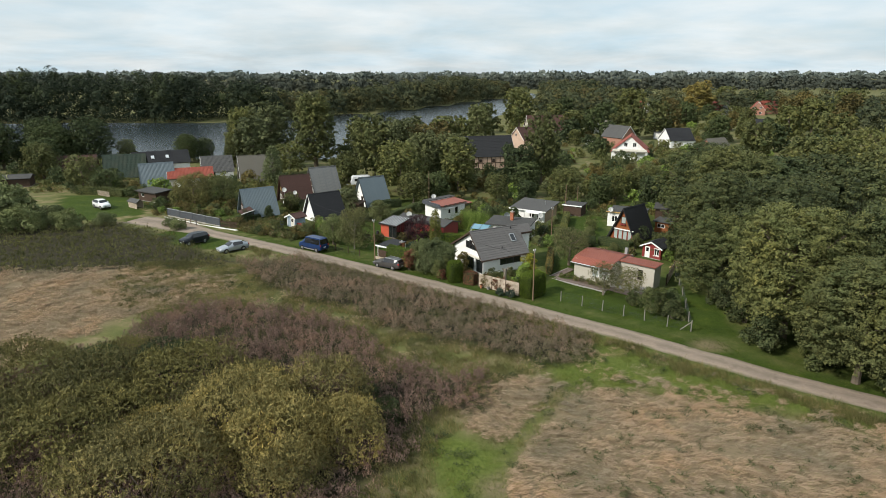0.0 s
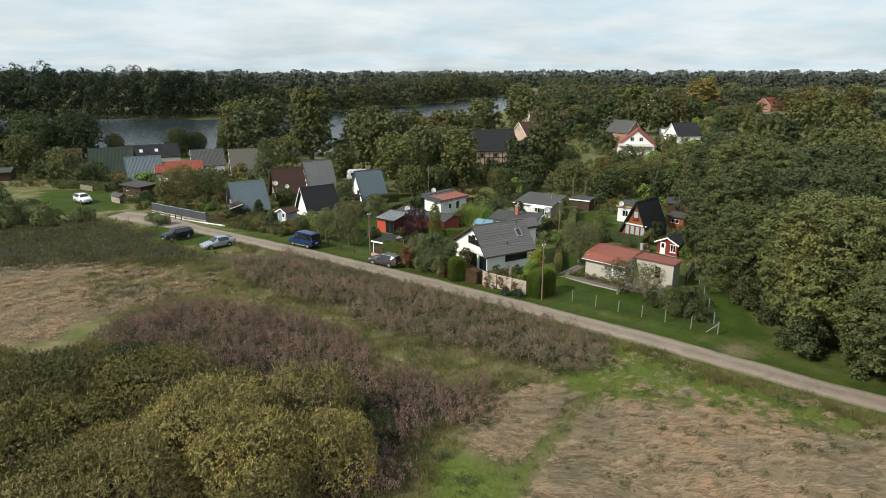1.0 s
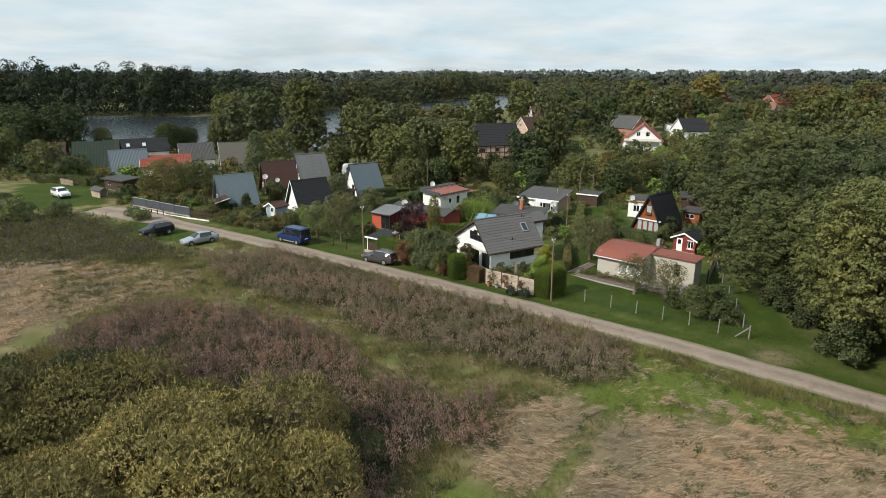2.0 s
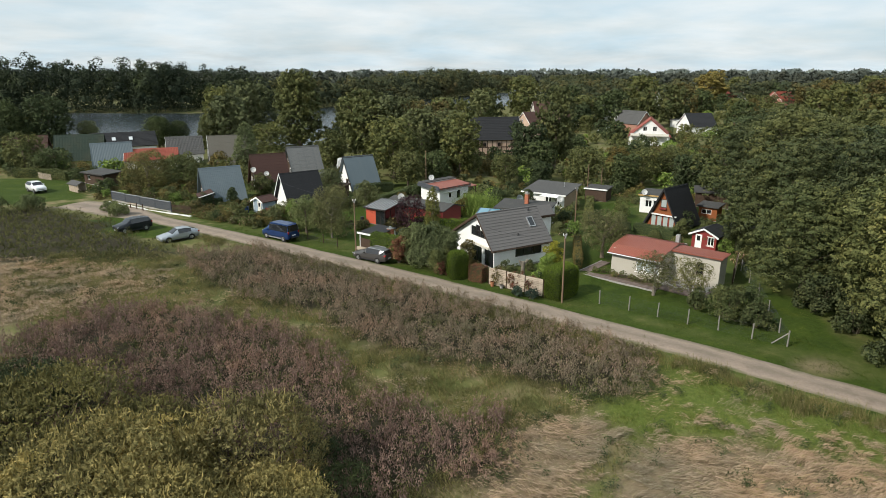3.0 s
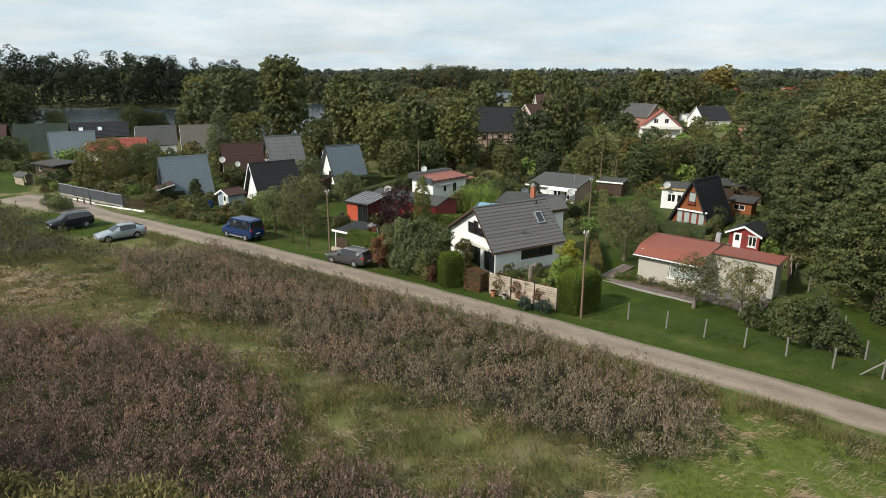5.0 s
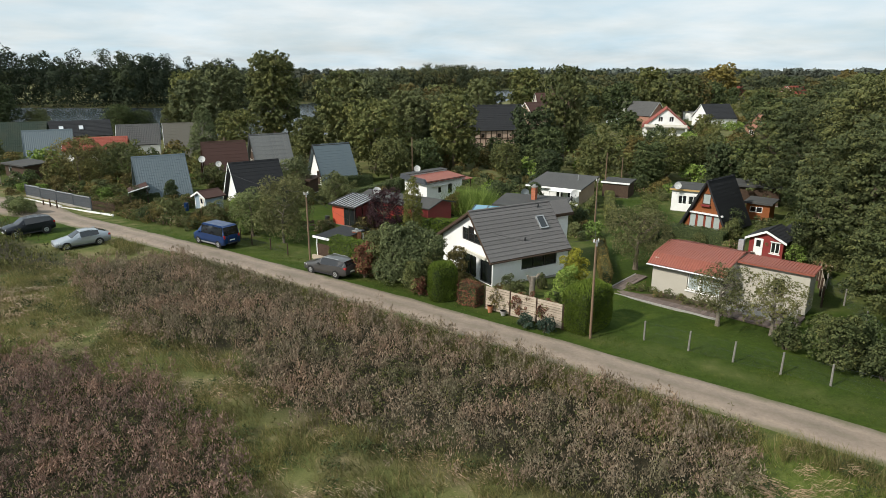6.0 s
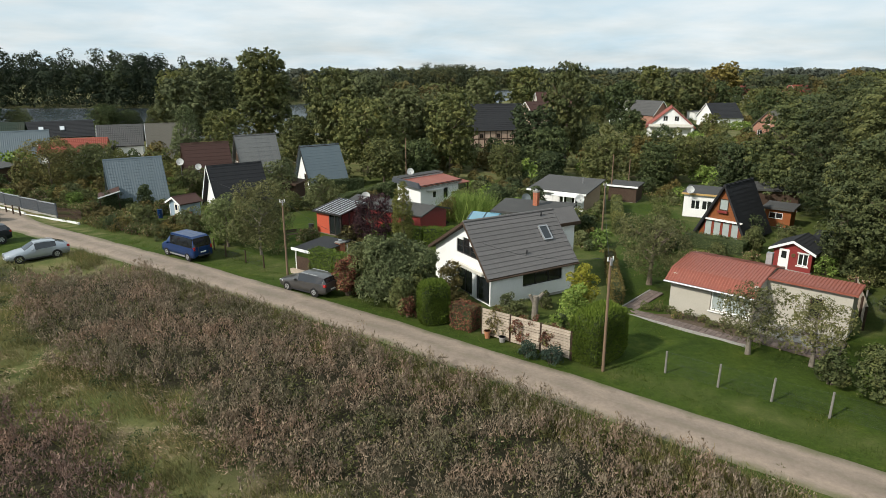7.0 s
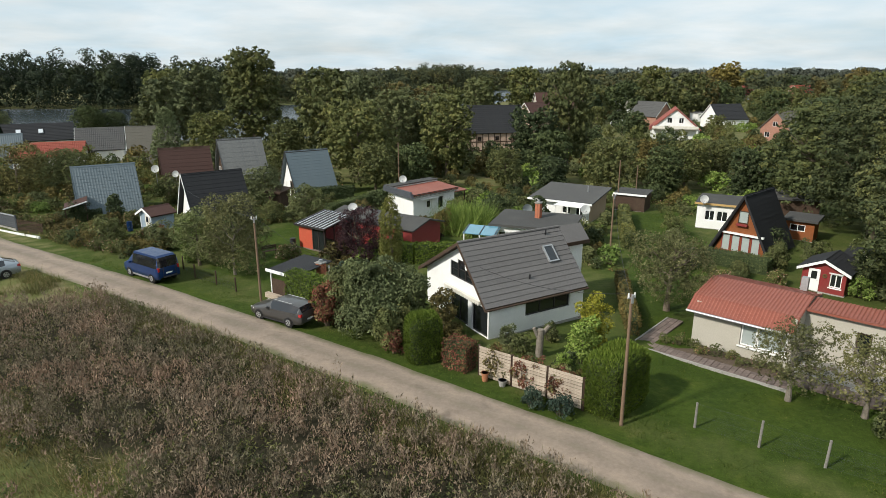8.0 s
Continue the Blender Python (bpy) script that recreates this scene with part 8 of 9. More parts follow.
def seed_clusters(P, per, h, size):
    """Fuzzy brown heads: many small bracts gathered in upright tufts, taller and lower in patches."""
    n = len(P)
    hh = np.array([h * (0.72 + 0.5 * noise.noise((x * 1.25, y * 1.25, 2.2)) + 0.3 * noise.noise((x * 0.5, y * 0.5, 6.2)) + 0.3 * noise.noise((x * 0.16, y * 0.16, 8.2))) for x, y, z in P]) * rng.uniform(0.8, 1.25, n)
    hh = np.maximum(hh, 0.35)
    Q = np.repeat(P, per, 0)
    H2 = np.repeat(hh, per)
    m = len(Q)
    t = rng.uniform(0.3, 1.0, m) ** 0.7
    lean = np.repeat(rng.normal(size=(n, 2)) * 0.16, per, 0)
    r = 0.13 * (1.2 - t) + 0.05
    Q = Q + np.column_stack([lean[:, 0] * t + rng.normal(size=m) * r, lean[:, 1] * t + rng.normal(size=m) * r, H2 * t])
    A = unit(rng.normal(size=(m, 3)) * 0.45 + np.array([0, 0, 1.0]))
    B = unit(np.cross(A, rng.normal(size=(m, 3))))
    s = (size * rng.uniform(0.6, 1.4, m))[:, None]
    return np.stack([Q - B * s * 0.5, Q + A * s * 2.4, Q + B * s * 0.5 - A * s * 0.3], 1)


def bent_blades(P, per, spread, h, thin):
    """Clumps of dry grass blown over: each blade rises, bends at half its length and hangs down the wind."""
    ang = np.array([-0.35 + 0.7 * noise.noise((x * 0.13, y * 0.13, 4.0)) + 0.6 * noise.noise((x * 0.6, y * 0.6, 6.0)) for x, y, z in P])
    tall = np.array([1.0 + 0.9 * noise.noise((x * 0.6, y * 1.0, 9.0)) for x, y, z in P])
    n = len(P) * per
    a = np.repeat(ang, per) + rng.normal(size=n) * 0.32
    hh = np.repeat(h * tall * rng.uniform(0.75, 1.25, len(P)), per) * rng.uniform(0.7, 1.2, n)
    B = np.repeat(P, per, 0) + np.column_stack([rng.normal(size=n) * spread, rng.normal(size=n) * spread, np.full(n, -0.02)])
    go = np.column_stack([np.cos(a), np.sin(a), np.zeros(n)])
    up = np.array([0, 0, 1.0])
    lay = rng.uniform(0.5, 1.0, n)[:, None]
    mid_ = B + (go * lay * 0.4 + up * 0.45) * hh[:, None]
    top = mid_ + (go * (0.4 + lay * 0.4) + up * rng.uniform(-0.15, 0.08, n)[:, None]) * hh[:, None]
    side = np.column_stack([-np.sin(a), np.cos(a), rng.normal(size=n) * 0.25])
    w = (thin * rng.uniform(0.6, 1.5, n))[:, None]
    return np.stack([B, mid_ - side * w, top, mid_ + side * w], 1)


TRACK = [(9.5, 48.5), (8.3, 45.9), (6.1, 42.5), (4.0, 38.1), (1.9, 34.8), (0.5, 31)]


def off_track(x, y):
    return min(math.hypot(x - xa - (xb - xa) * k, y - ya - (yb - ya) * k) for (xa, ya), (xb, yb) in zip(TRACK, TRACK[1:]) for k in (0, 0.25, 0.5, 0.75)) > 0.75


for polys, leaf, label in ((BROWN[:1], "plume", "brown-purple dried seed heads of tall meadow weeds"), (BROWN[1:], "plume_olive", "olive-brown dried seed heads of tall meadow weeds")):
    P = scatter(polys, 11.0, keep=lambda x, y: noise.noise((x * 0.4, y * 0.4, 21.0)) > -0.5 and noise.noise((x * 1.25, y * 1.25, 2.2)) > -0.22)
    stuff("seed_heads", seed_clusters(P, 22, 1.35, 0.056), leaf, label, "meadow plants")
P = scatter(BROWN, 3.4, keep=lambda x, y: noise.noise((x * 0.35, y * 0.35, 27.0)) > -0.3)
stuff("weed_leaves", weeds(P, 14, 0.8, 0.08), "weed", "olive green leaves of tall meadow weeds", "meadow plants")
P = scatter(DUSK, 3)
stuff("seed_heads", seed_clusters(P, 8, 0.9, 0.1), "weed", "olive brown seed heads of rough grass", "meadow plants")
P = scatter(STRAW[:1], 7.0, keep=lambda x, y: noise.noise((x * 0.45, y * 0.45, 15.0)) + 0.5 * noise.noise((x * 0.13, y * 0.13, 19.0)) > -0.34)
stuff("dry_grass", bent_blades(P, 11, 0.24, 0.55, 0.016), "straw", "straw-coloured dry grass bent over by the wind", "meadow plants")
P = scatter(STRAW[1:3], 6.5, wobble=0.8, keep=lambda x, y: y > 30 and x < 44 and noise.noise((x * 0.5, y * 0.5, 15.0)) + 0.4 * noise.noise((x * 1.3, y * 1.3, 3.0)) > -0.45 and off_track(x, y))
stuff("dry_grass", bent_blades(P, 26, 0.18, 0.46, 0.014), "straw", "pinkish straw grass lying in wind-blown swaths", "meadow plants")
P = scatter(STRAW[3:], 3.2, wobble=1.6, keep=lambda x, y: noise.noise((x * 0.7, y * 0.7, 25.0)) > -0.1)
stuff("dry_grass", bent_blades(P, 26, 0.18, 0.5, 0.014), "straw", "pinkish straw tufts standing in the green grass", "meadow plants")
P = scatter(FRESH, 11, wobble=0.8, keep=lambda x, y: y > 30)
stuff("meadow_grass", tufts(P, 10, 0.22, 0.018, (-0.3, 0.1), 0.2, 0.6), "fresh_grass", "short fresh green meadow grass", "meadow plants")
WILD = [[(-45, 84), (-30, 84), (-12, 79), (8, 69), (24, 57.5), (46, 42), (46, 27), (-6, 27), (-6, 40), (-30, 60), (-45, 70)]]
P = scatter(WILD, 11, keep=lambda x, y: noise.noise((x * 0.3, y * 0.3, 12.0)) > -0.35 and max(signed(p, x, y) for p in BROWN) < 1.0 and max(signed(p, x, y) for p in STRAW[1:3] + FRESH) < 0)
stuff("meadow_grass", tufts(P, 12, 0.5, 0.02, (-0.4, 0.1), 0.22, 0.55), "rough_grass", "tufts of green meadow grass", "meadow plants")
P = scatter(WILD, 4.5, keep=lambda x, y: max(signed(p, x, y) for p in BROWN) < 0.5 and noise.noise((x * 0.35, y * 0.35, 31.0)) > 0.08 and y > 47 and max(signed(p, x, y) for p in STRAW[1:]) < 0)
stuff("dry_grass", bent_blades(P, 8, 0.2, 0.4, 0.01), "straw", "scattered straw-coloured grass tufts", "meadow plants")
P = scatter(WILD, 1.5, keep=lambda x, y: noise.noise((x * 0.4, y * 0.4, 41.0)) > 0.1)
stuff("broad_weeds", weeds(P, 30, 0.5, 0.07), "leaf_nettle", "dark green broad-leaved meadow weeds", "meadow plants")
EDGE = [[(-30.9, 91.3), (-22.9, 87.0), (-11.8, 80.3), (-3.9, 75.2), (7.6, 67.2), (22.5, 56.2), (37.1, 45.5), (45.1, 40.0), (45.1, 37.5), (37.1, 43.1), (21.6, 54.4), (6.7, 65.5), (-4.8, 73.3), (-12.8, 78.8), (-23.9, 85.2), (-31.9, 89.8)]]
P = scatter(EDGE, 22, 2.0)
stuff("meadow_grass", tufts(P, 10, 0.75, 0.02, (-0.15, 0.1), 0.16, 0.4), "rough_grass", "tall green grass at the edge of the lane", "meadow plants")
VERGE = [[(-45, 101), (-45, 96), (-22, 85.5), (-3, 74), (14, 62), (31, 50), (46, 39), (46, 48), (34, 60), (14, 73), (-3, 83), (-22, 94.5)]]
P = scatter(VERGE, 9, 2.0, keep=lambda x, y: road_side(x, y) > 0)
stuff("verge_grass", tufts(P, 9, 0.15, 0.016, (-0.2, 0.1), 0.16, 0.6), "lawn_blades", "short green grass along the lane", "grass")

LAWN = [[(9.5, 74.2), (14, 82), (15, 90), (18, 100), (21.5, 118), (27, 119), (25, 106), (20.5, 92), (16, 85), (24, 78), (29, 76), (33, 72), (31, 62), (24, 64)]]
P = scatter(LAWN, 9, 2.4)
stuff("lawn_grass", tufts(P, 8, 0.1, 0.017, (0.1, 0.1), 0.18, 0.8), "lawn_blades", "short mown lawn grass", "grass")


# ---- garden plants ----
# the willow thicket in the meadow
willow = [
    shrub("willow_bush", at(-9.8, 44.4), 4.6, 4.0, 18000, "leaf_olive", 0.1, "yellow-green willow bush in the meadow", group="willow thicket", lobes=34, long=2.0, small=True, twigs=3000),
    shrub("willow_bush", at(-15.5, 40.5), 4.6, 5.4, 20000, "leaf_olive", 0.105, "yellow-green willow bush in the meadow", group="willow thicket", lobes=40, long=2.0, small=True, twigs=3000),
    shrub("willow_bush", at(-22.5, 47), 3.8, 5.4, 19000, "leaf_scrub", 0.105, "dull green willow bush in the meadow", group="willow thicket", lobes=40, long=2.0, small=True, twigs=3000),
    shrub("nettle_thicket", at(-25.5, 50.2), 3.0, 3.6, 13000, "leaf_nettle", 0.11, "dark green leafy thicket beside the willows", group="willow thicket", lobes=30, small=True, twigs=800),
]
for k, x, y, a, s in ((3, -31.5, 49.5, 60, 0.85), (3, -5.2, 44.0, 130, 0.5), (3, -6.8, 46.6, 10, 0.42), (2, -29.5, 44, 40, 1.0), (2, -36.5, 47, 120, 0.9), (2, -26, 38, 200, 1.05), (0, -12, 37.5, 80, 1.05), (1, -19, 33.5, 160, 1.0), (2, -34, 37.5, 300, 1.05), (0, -7.2, 39.5, 230, 0.8), (2, -43, 42, 60, 1.0), (2, -16.5, 46.6, 250, 0.68), (2, -30.5, 51.5, 10, 0.6), (0, -13.5, 43.2, 20, 0.7), (1, -8.6, 42.0, 100, 0.5), (2, -19.5, 42.5, 75, 0.75), (1, -20.5, 38.0, 280, 0.7), (2, -26.5, 43.5, 140, 0.7), (0, -10.5, 35.0, 190, 0.7), (2, -23.5, 35.5, 15, 0.7)):
    copy_thing(willow[k], at(x, y, a, s))
# scrub by the track on the far left
scrub = shrub("scrub_bush", at(-66, 100), 3.4, 2.8, 5200, "leaf_hazel", 0.2, "green scrub beside the track", group="scrub", small=True)
for x, y, a, s in ((-72, 97, 60, 1.3), (-78, 101, 130, 2.1), (-83, 106, 50, 2.2), (-61, 103, 200, 0.7), (-84, 97, 20, 1.4), (-71, 104.5, 280, 0.9), (-47.5, 101.2, 90, 0.55), (-49.5, 103, 140, 0.5), (-90, 104, 10, 1.5), (-77, 92, 170, 0.9)):
    copy_thing(scrub, at(x, y, a, s))

# along the lane in front of the white house
shrub("red_leaved_bush", at(-6.2, 82.9), 3.2, 1.25, 5200, "leaf_red", 0.13, "red and green leaved bush beside the lane")
shrub("large_bush", at(-2.9, 82.0), 5.0, 2.4, 15000, "leaf_hazel", 0.13, "large green leafy bush beside the lane", lobes=26, shape="tall")
shrub("leafy_bush", at(-1.7, 80.2), 2.6, 1.5, 5200, "leaf_oak", 0.12, "dense green bush beside the lane")
shrub("flowering_bush", at(-1.5, 79.2), 1.5, 0.7, 1600, "leaf_red", 0.1, "dark red flowering bush")
thuja_block(-0.65, 78.2, 1.15, 78.9, 1.7, 2.75, 15000, "clipped green thuja block beside the lane")
shrub("autumn_bush", at(1.15, 81.6), 3.3, 1.3, 4200, "leaf_autumn", 0.12, "brownish green bush beside the terrace")
hedge("beech_hedge", [(1.7, 78.1), (3.0, 77.2)], 1.2, 1.6, "leaf_red", 0.075, 209, "low reddish brown beech hedge")
thuja_block(8.85, 72.8, 11.35, 75.25, 2.15, 3.0, 22000, "tall clipped thuja hedge at the garden corner")
shrub("lavender_bush", at(5.9, 73.6), 0.9, 0.75, 1500, "leaf_blue", 0.08, "blue-grey low bush at the foot of the fence", group="low bushes")
shrub("lavender_bush", at(7.2, 72.9), 1.0, 0.85, 1700, "leaf_blue", 0.08, "blue-grey low bush at the foot of the fence", group="low bushes")
shrub("creeper", at(4.2, 76.4), 2.1, 0.75, 1300, "leaf_autumn", 0.1, "autumn creeper hanging over the board fence", group="creepers")
shrub("creeper", at(5.6, 75.4), 1.9, 0.8, 1300, "leaf_red", 0.1, "autumn creeper hanging over the board fence", group="creepers")
shrub("creeper", at(7.1, 74.4), 1.7, 0.6, 900, "leaf_red", 0.1, "autumn creeper hanging over the board fence", group="creepers")
tree("gold_conifer", at(10.1, 80.0), 3.9, 1.15, 0.15, 5200, "leaf_gold", 0.1, shape="round", lobes=12, label="golden yellow conifer beside the house", category="conifer", limbs=2)
shrub("variegated_bush", at(9.3, 78.4), 3.0, 1.2, 4200, "leaf_fresh", 0.11, "pale variegated bush in the front garden")
shrub("garden_bush", at(6.0, 79.6), 1.3, 0.8, 1500, "leaf_oak", 0.1, "green bush in the front garden", group="front garden")
shrub("garden_bush", at(8.2, 77.3), 1.2, 0.8, 1500, "leaf_dark", 0.1, "dark green bush in the front garden", group="front garden")
shrub("garden_bush", at(5.2, 80.6), 1.5, 0.6, 1200, "leaf_willow", 0.1, "grey-green bush in the front garden", group="front garden")
shrub("garden_bush", at(7.9, 81.6), 1.2, 0.7, 1200, "leaf_oak", 0.1, "green bush in the front garden", group="front garden")


def grass_clump(name, x, y, r, h, n, leaf, label, wind=(0.0, 0.0), thin=0.025, fan=0.55):
    t = thing(name, at(x, y), label, "grass")
    P0 = np.column_stack([rng.normal(size=n // 10) * r * 0.35, rng.normal(size=n // 10) * r * 0.35, np.zeros(n // 10)])
    c = new("blades", quads_mesh("blades", tufts(P0, 10, h, thin, wind, r * 0.2, fan), M[leaf]))
    c.parent = t
    return t


grass_clump("ornamental_grass", 9.4, 76.4, 0.9, 1.1, 700, "leaf_fresh", "pale green ornamental grass clump")
grass_clump("bamboo_grass", 2.6, 108.3, 2.2, 2.9, 3600, "leaf_fresh", "tall bright green ornamental reed clump", thin=0.05, fan=0.45)
grass_clump("bamboo_grass", 4.4, 109.4, 1.8, 2.6, 2200, "leaf_fresh", "tall bright green ornamental reed clump", thin=0.05, fan=0.45)

# between the gardens
tree("cypress", at(-2.9, 91.2), 7.7, 1.1, 0.05, 16000, "leaf_cypress", 0.085, shape="column", lobes=30, label="slender columnar cypress with dense foliage", category="conifer", limbs=0, small=True)
tree("purple_tree", at(-6.2, 95.5), 5.2, 2.2, 0.4, 9000, "leaf_purple", 0.12, small=True, lobes=14, label="dark purple-leaved tree beside the veranda")
hedge("thuja_hedge", [(-9.6, 87.2), (-7.6, 86.0), (-6.0, 85.2)], 1.2, 2.3, "leaf_thuja", 0.088, 171, "clipped green hedge behind the parked car")
hedge("clipped_hedge", [(-5.5, 98.2), (-1.5, 97.2), (2.2, 97.6)], 1.0, 1.7, "leaf_thuja", 0.095, 152, "clipped bright green hedge behind the white house")
hedge("long_hedge", [(-12.2, 112.5), (-9.4, 118), (-6.2, 124.5)], 1.2, 1.5, "leaf_dark", 0.116, 114, "long dark clipped hedge between two gardens")
hedge("long_hedge", [(-16.6, 121.8), (-11.4, 124.4)], 1.2, 1.6, "leaf_dark", 0.116, 114, "dark clipped hedge in front of the hut")
hedge("lane_hedge", [(18.6, 103), (20.0, 110), (21.6, 117)], 1.1, 1.5, "leaf_oak", 0.109, 114, "green hedge along the grass strip")
hedge("beech_hedge", [(13.4, 82.6), (14.1, 87), (15.2, 93)], 0.8, 1.2, "leaf_autumn", 0.082, 152, "narrow brown hedge along the lawn")
hedge("clipped_hedge", [(-39.5, 107.3), (-35.8, 109.6)], 1.1, 1.1, "leaf_dark", 0.095, 133, "low dark hedge in front of the hut")
hedge("lawn_hedge", [(-81.5, 129), (-74.5, 128.5), (-70, 126.5)], 1.4, 1.6, "leaf_oak", 0.136, 85, "rough green hedge behind the lawn")
tree("small_conifer", at(-34.0, 108.9), 3.0, 1.25, 0.1, 4200, "leaf_dark", 0.13, shape="cone", lobes=12, label="small dark round-topped conifer", category="conifer", limbs=0)

# fruit trees of the gardens
apple = tree("apple_tree", at(19.3, 75.0), 4.3, 2.0, 1.1, 6000, "leaf_pale", 0.1, "bark_pale", lobes=16, trunk=0.15, small=True, label="old sparse apple tree on the lawn", group="apple trees", shell=0.4, limbs=9)
copy_thing(apple, at(22.2, 73.4, 140, 0.95))
tree("cherry_tree", at(17.0, 87.2), 5.6, 3.1, 1.3, 14000, "leaf_pale", 0.11, small=True, lobes=20, trunk=0.22, label="fruit tree with thinning autumn leaves", shell=0.5, limbs=9)
tree("birch_like_tree", at(-15.6, 92.6), 6.8, 2.7, 0.3, 16000, "leaf_pale", 0.11, "bark_pale", "tall", 22, 0.12, small=True, label="slender pale-leaved tree beside the lane", shell=0.5, limbs=9)
tree("green_fruit_tree", at(-19.4, 94.9), 4.8, 2.3, 0.4, 9000, "leaf_hazel", 0.12, small=True, lobes=12, label="small round green fruit tree")
tree("round_shrub_tree", at(-13.6, 108.6), 4.6, 1.9, 0.4, 4600, "leaf_willow", 0.16, lobes=12, label="round light green garden tree")
tree("shrubby_tree", at(-21.0, 119.0), 4.6, 2.8, 0.3, 5600, "leaf_willow", 0.18, lobes=12, label="wide grey-green garden tree behind the hut")
tree("larch", at(-42.0, 140.0), 10.5, 3.2, 0.8, 9000, "leaf_hazel", 0.22, shape="cone", lobes=24, small=True, label="tall fresh green larch between the huts", category="conifer")
tree("bushy_tree", at(-53.0, 121.5), 6.2, 4.1, 0.2, 12000, "leaf_scrub", 0.17, small=True, lobes=20, label="wide bushy tree with olive-brown leaves", limbs=4)
tree("bushy_tree", at(-47.2, 122.5), 5.8, 3.2, 0.2, 9000, "leaf_oak", 0.17, small=True, lobes=16, label="wide bushy green tree", limbs=4)
tree("bushy_tree", at(-32.5, 119.0), 3.4, 2.4, 0.1, 3800, "leaf_oak", 0.18, lobes=10, label="low green tree between the huts", limbs=3)
tree("round_tree", at(-84.5, 136), 7.5, 4.2, 0.6, 6000, "leaf_oak", 0.26, lobes=16, label="round green tree beside the huts")
tree("dark_tree", at(-77.5, 134.5), 4.6, 3.4, 0.2, 4600, "leaf_dark", 0.22, lobes=12, label="dark green bushy tree beside the huts")
tree("dark_conifer", at(10.9, 110.6), 3.6, 1.6, 0.1, 4200, "leaf_dark", 0.15, shape="cone", lobes=10, label="dark green conifer beside the porch", category="conifer", limbs=0)
tree("dark_conifer", at(6.8, 112.4), 3.4, 1.9, 0.1, 4200, "leaf_dark", 0.16, lobes=10, label="dark rounded shrub tree behind the reed", limbs=2)
shrub("lilac_bush", at(0.6, 107.4), 2.6, 1.5, 2800, "leaf_autumn", 0.15, "brownish bush in front of the white cube house")
shrub("dark_red_bush", at(-0.8, 104.8), 2.0, 1.4, 2600, "leaf_purple", 0.14, "dark red-brown bush beside the red house")
shrub("green_bush", at(2.2, 113.5), 2.4, 1.7, 2800, "leaf_oak", 0.17, "green bush beside the white cube house")
shrub("blue_bush", at(-6.6, 91.4), 1.6, 1.3, 2600, "leaf_blue", 0.12, "bluish juniper bush behind the chimney")
shrub("spiky_bush", at(-4.6, 89.6), 2.2, 1.3, 2600, "leaf_willow", 0.13, "grey-green bush behind the chimney")
hedge("dense_shrubbery", [(24.0, 99.3), (26.6, 97.6), (28.4, 95.9)], 1.5, 1.3, "leaf_dark", 0.095, 133, "dark garden shrubbery in front of the timber house")
shrub("round_bush", at(29.4, 97.0), 2.6, 1.25, 3600, "leaf_oak", 0.12, "round clipped green bush beside the timber house")
shrub("garden_bush", at(32.6, 90.6), 1.6, 1.2, 1900, "leaf_fresh", 0.12, "light green bush beside the red garden house")
shrub("garden_bush", at(35.0, 91.4), 1.5, 1.2, 1700, "leaf_autumn", 0.12, "autumn-tinted bush beside the red garden house")
shrub("lawn_shrub", at(23.9, 69.3), 3.0, 2.1, 7000, "leaf_wood", 0.12, "olive green shrub behind the wire fence", group="shrubs behind the fence")
shrub("lawn_shrub", at(25.6, 67.3), 2.2, 1.5, 4200, "leaf_wood", 0.13, "green shrub behind the wire fence", group="shrubs behind the fence")
shrub("lawn_shrub", at(22.0, 71.2), 2.0, 1.1, 2600, "leaf_wood", 0.12, "green shrub behind the wire fence", group="shrubs behind the fence")
shrub("lawn_shrub", at(26.3, 70.8), 2.3, 1.6, 3600, "leaf_dark", 0.14, "dark green shrub behind the wire fence", group="shrubs behind the fence")
for i, (x, y, a, s) in enumerate(((12.9, 101, 0, 1.0), (13.6, 98.4, 40, 0.8), (15.6, 105, 90, 0.9), (17.2, 109.5, 10, 0.9), (18.6, 113, 60, 0.8))):
    shrub("border_bush", at(x, y, a), 1.8 * s, 1.2 * s, 1700, ("leaf_oak", "leaf_willow", "leaf_dark")[i % 3], 0.14, "green border bush beside the grass strip", group="border bushes")
# flower borders along the lane in front of the huts
for i, (x, y) in enumerate(((-35.5, 101.4), (-33.6, 100.4), (-31.8, 99.6), (-30.0, 98.6), (-28.2, 97.8), (-26.6, 97.0), (-36.8, 103.6), (-34.4, 103.4), (-32.0, 102.2), (-29.6, 100.8), (-25.2, 98.0), (-39.5, 105.4), (-43.0, 107.4))):
    shrub("flower_border", at(x, y, i * 50), 0.9 + 0.5 * (i % 3) * 0.5, 1.15, 1500, ("leaf_flower", "leaf_oak", "leaf_autumn", "leaf_flower")[i % 4], 0.1, "mixed autumn flower border along the lane", group="flower border")
for i, (x, y) in enumerate(((-45.0, 108.2), (-48.0, 111.0), (-51.0, 113.5), (-44.5, 112.5), (-47.0, 115.5), (-41.5, 119.0), (-56.5, 116.0), (-59.0, 119.5))):
    shrub("garden_bush", at(x, y, i * 70), 1.1 + 0.5 * (i % 3), 1.3, 1700, ("leaf_oak", "leaf_flower", "leaf_autumn", "leaf_fresh")[i % 4], 0.13, "mixed garden bush behind the panel fence", group="garden bushes")
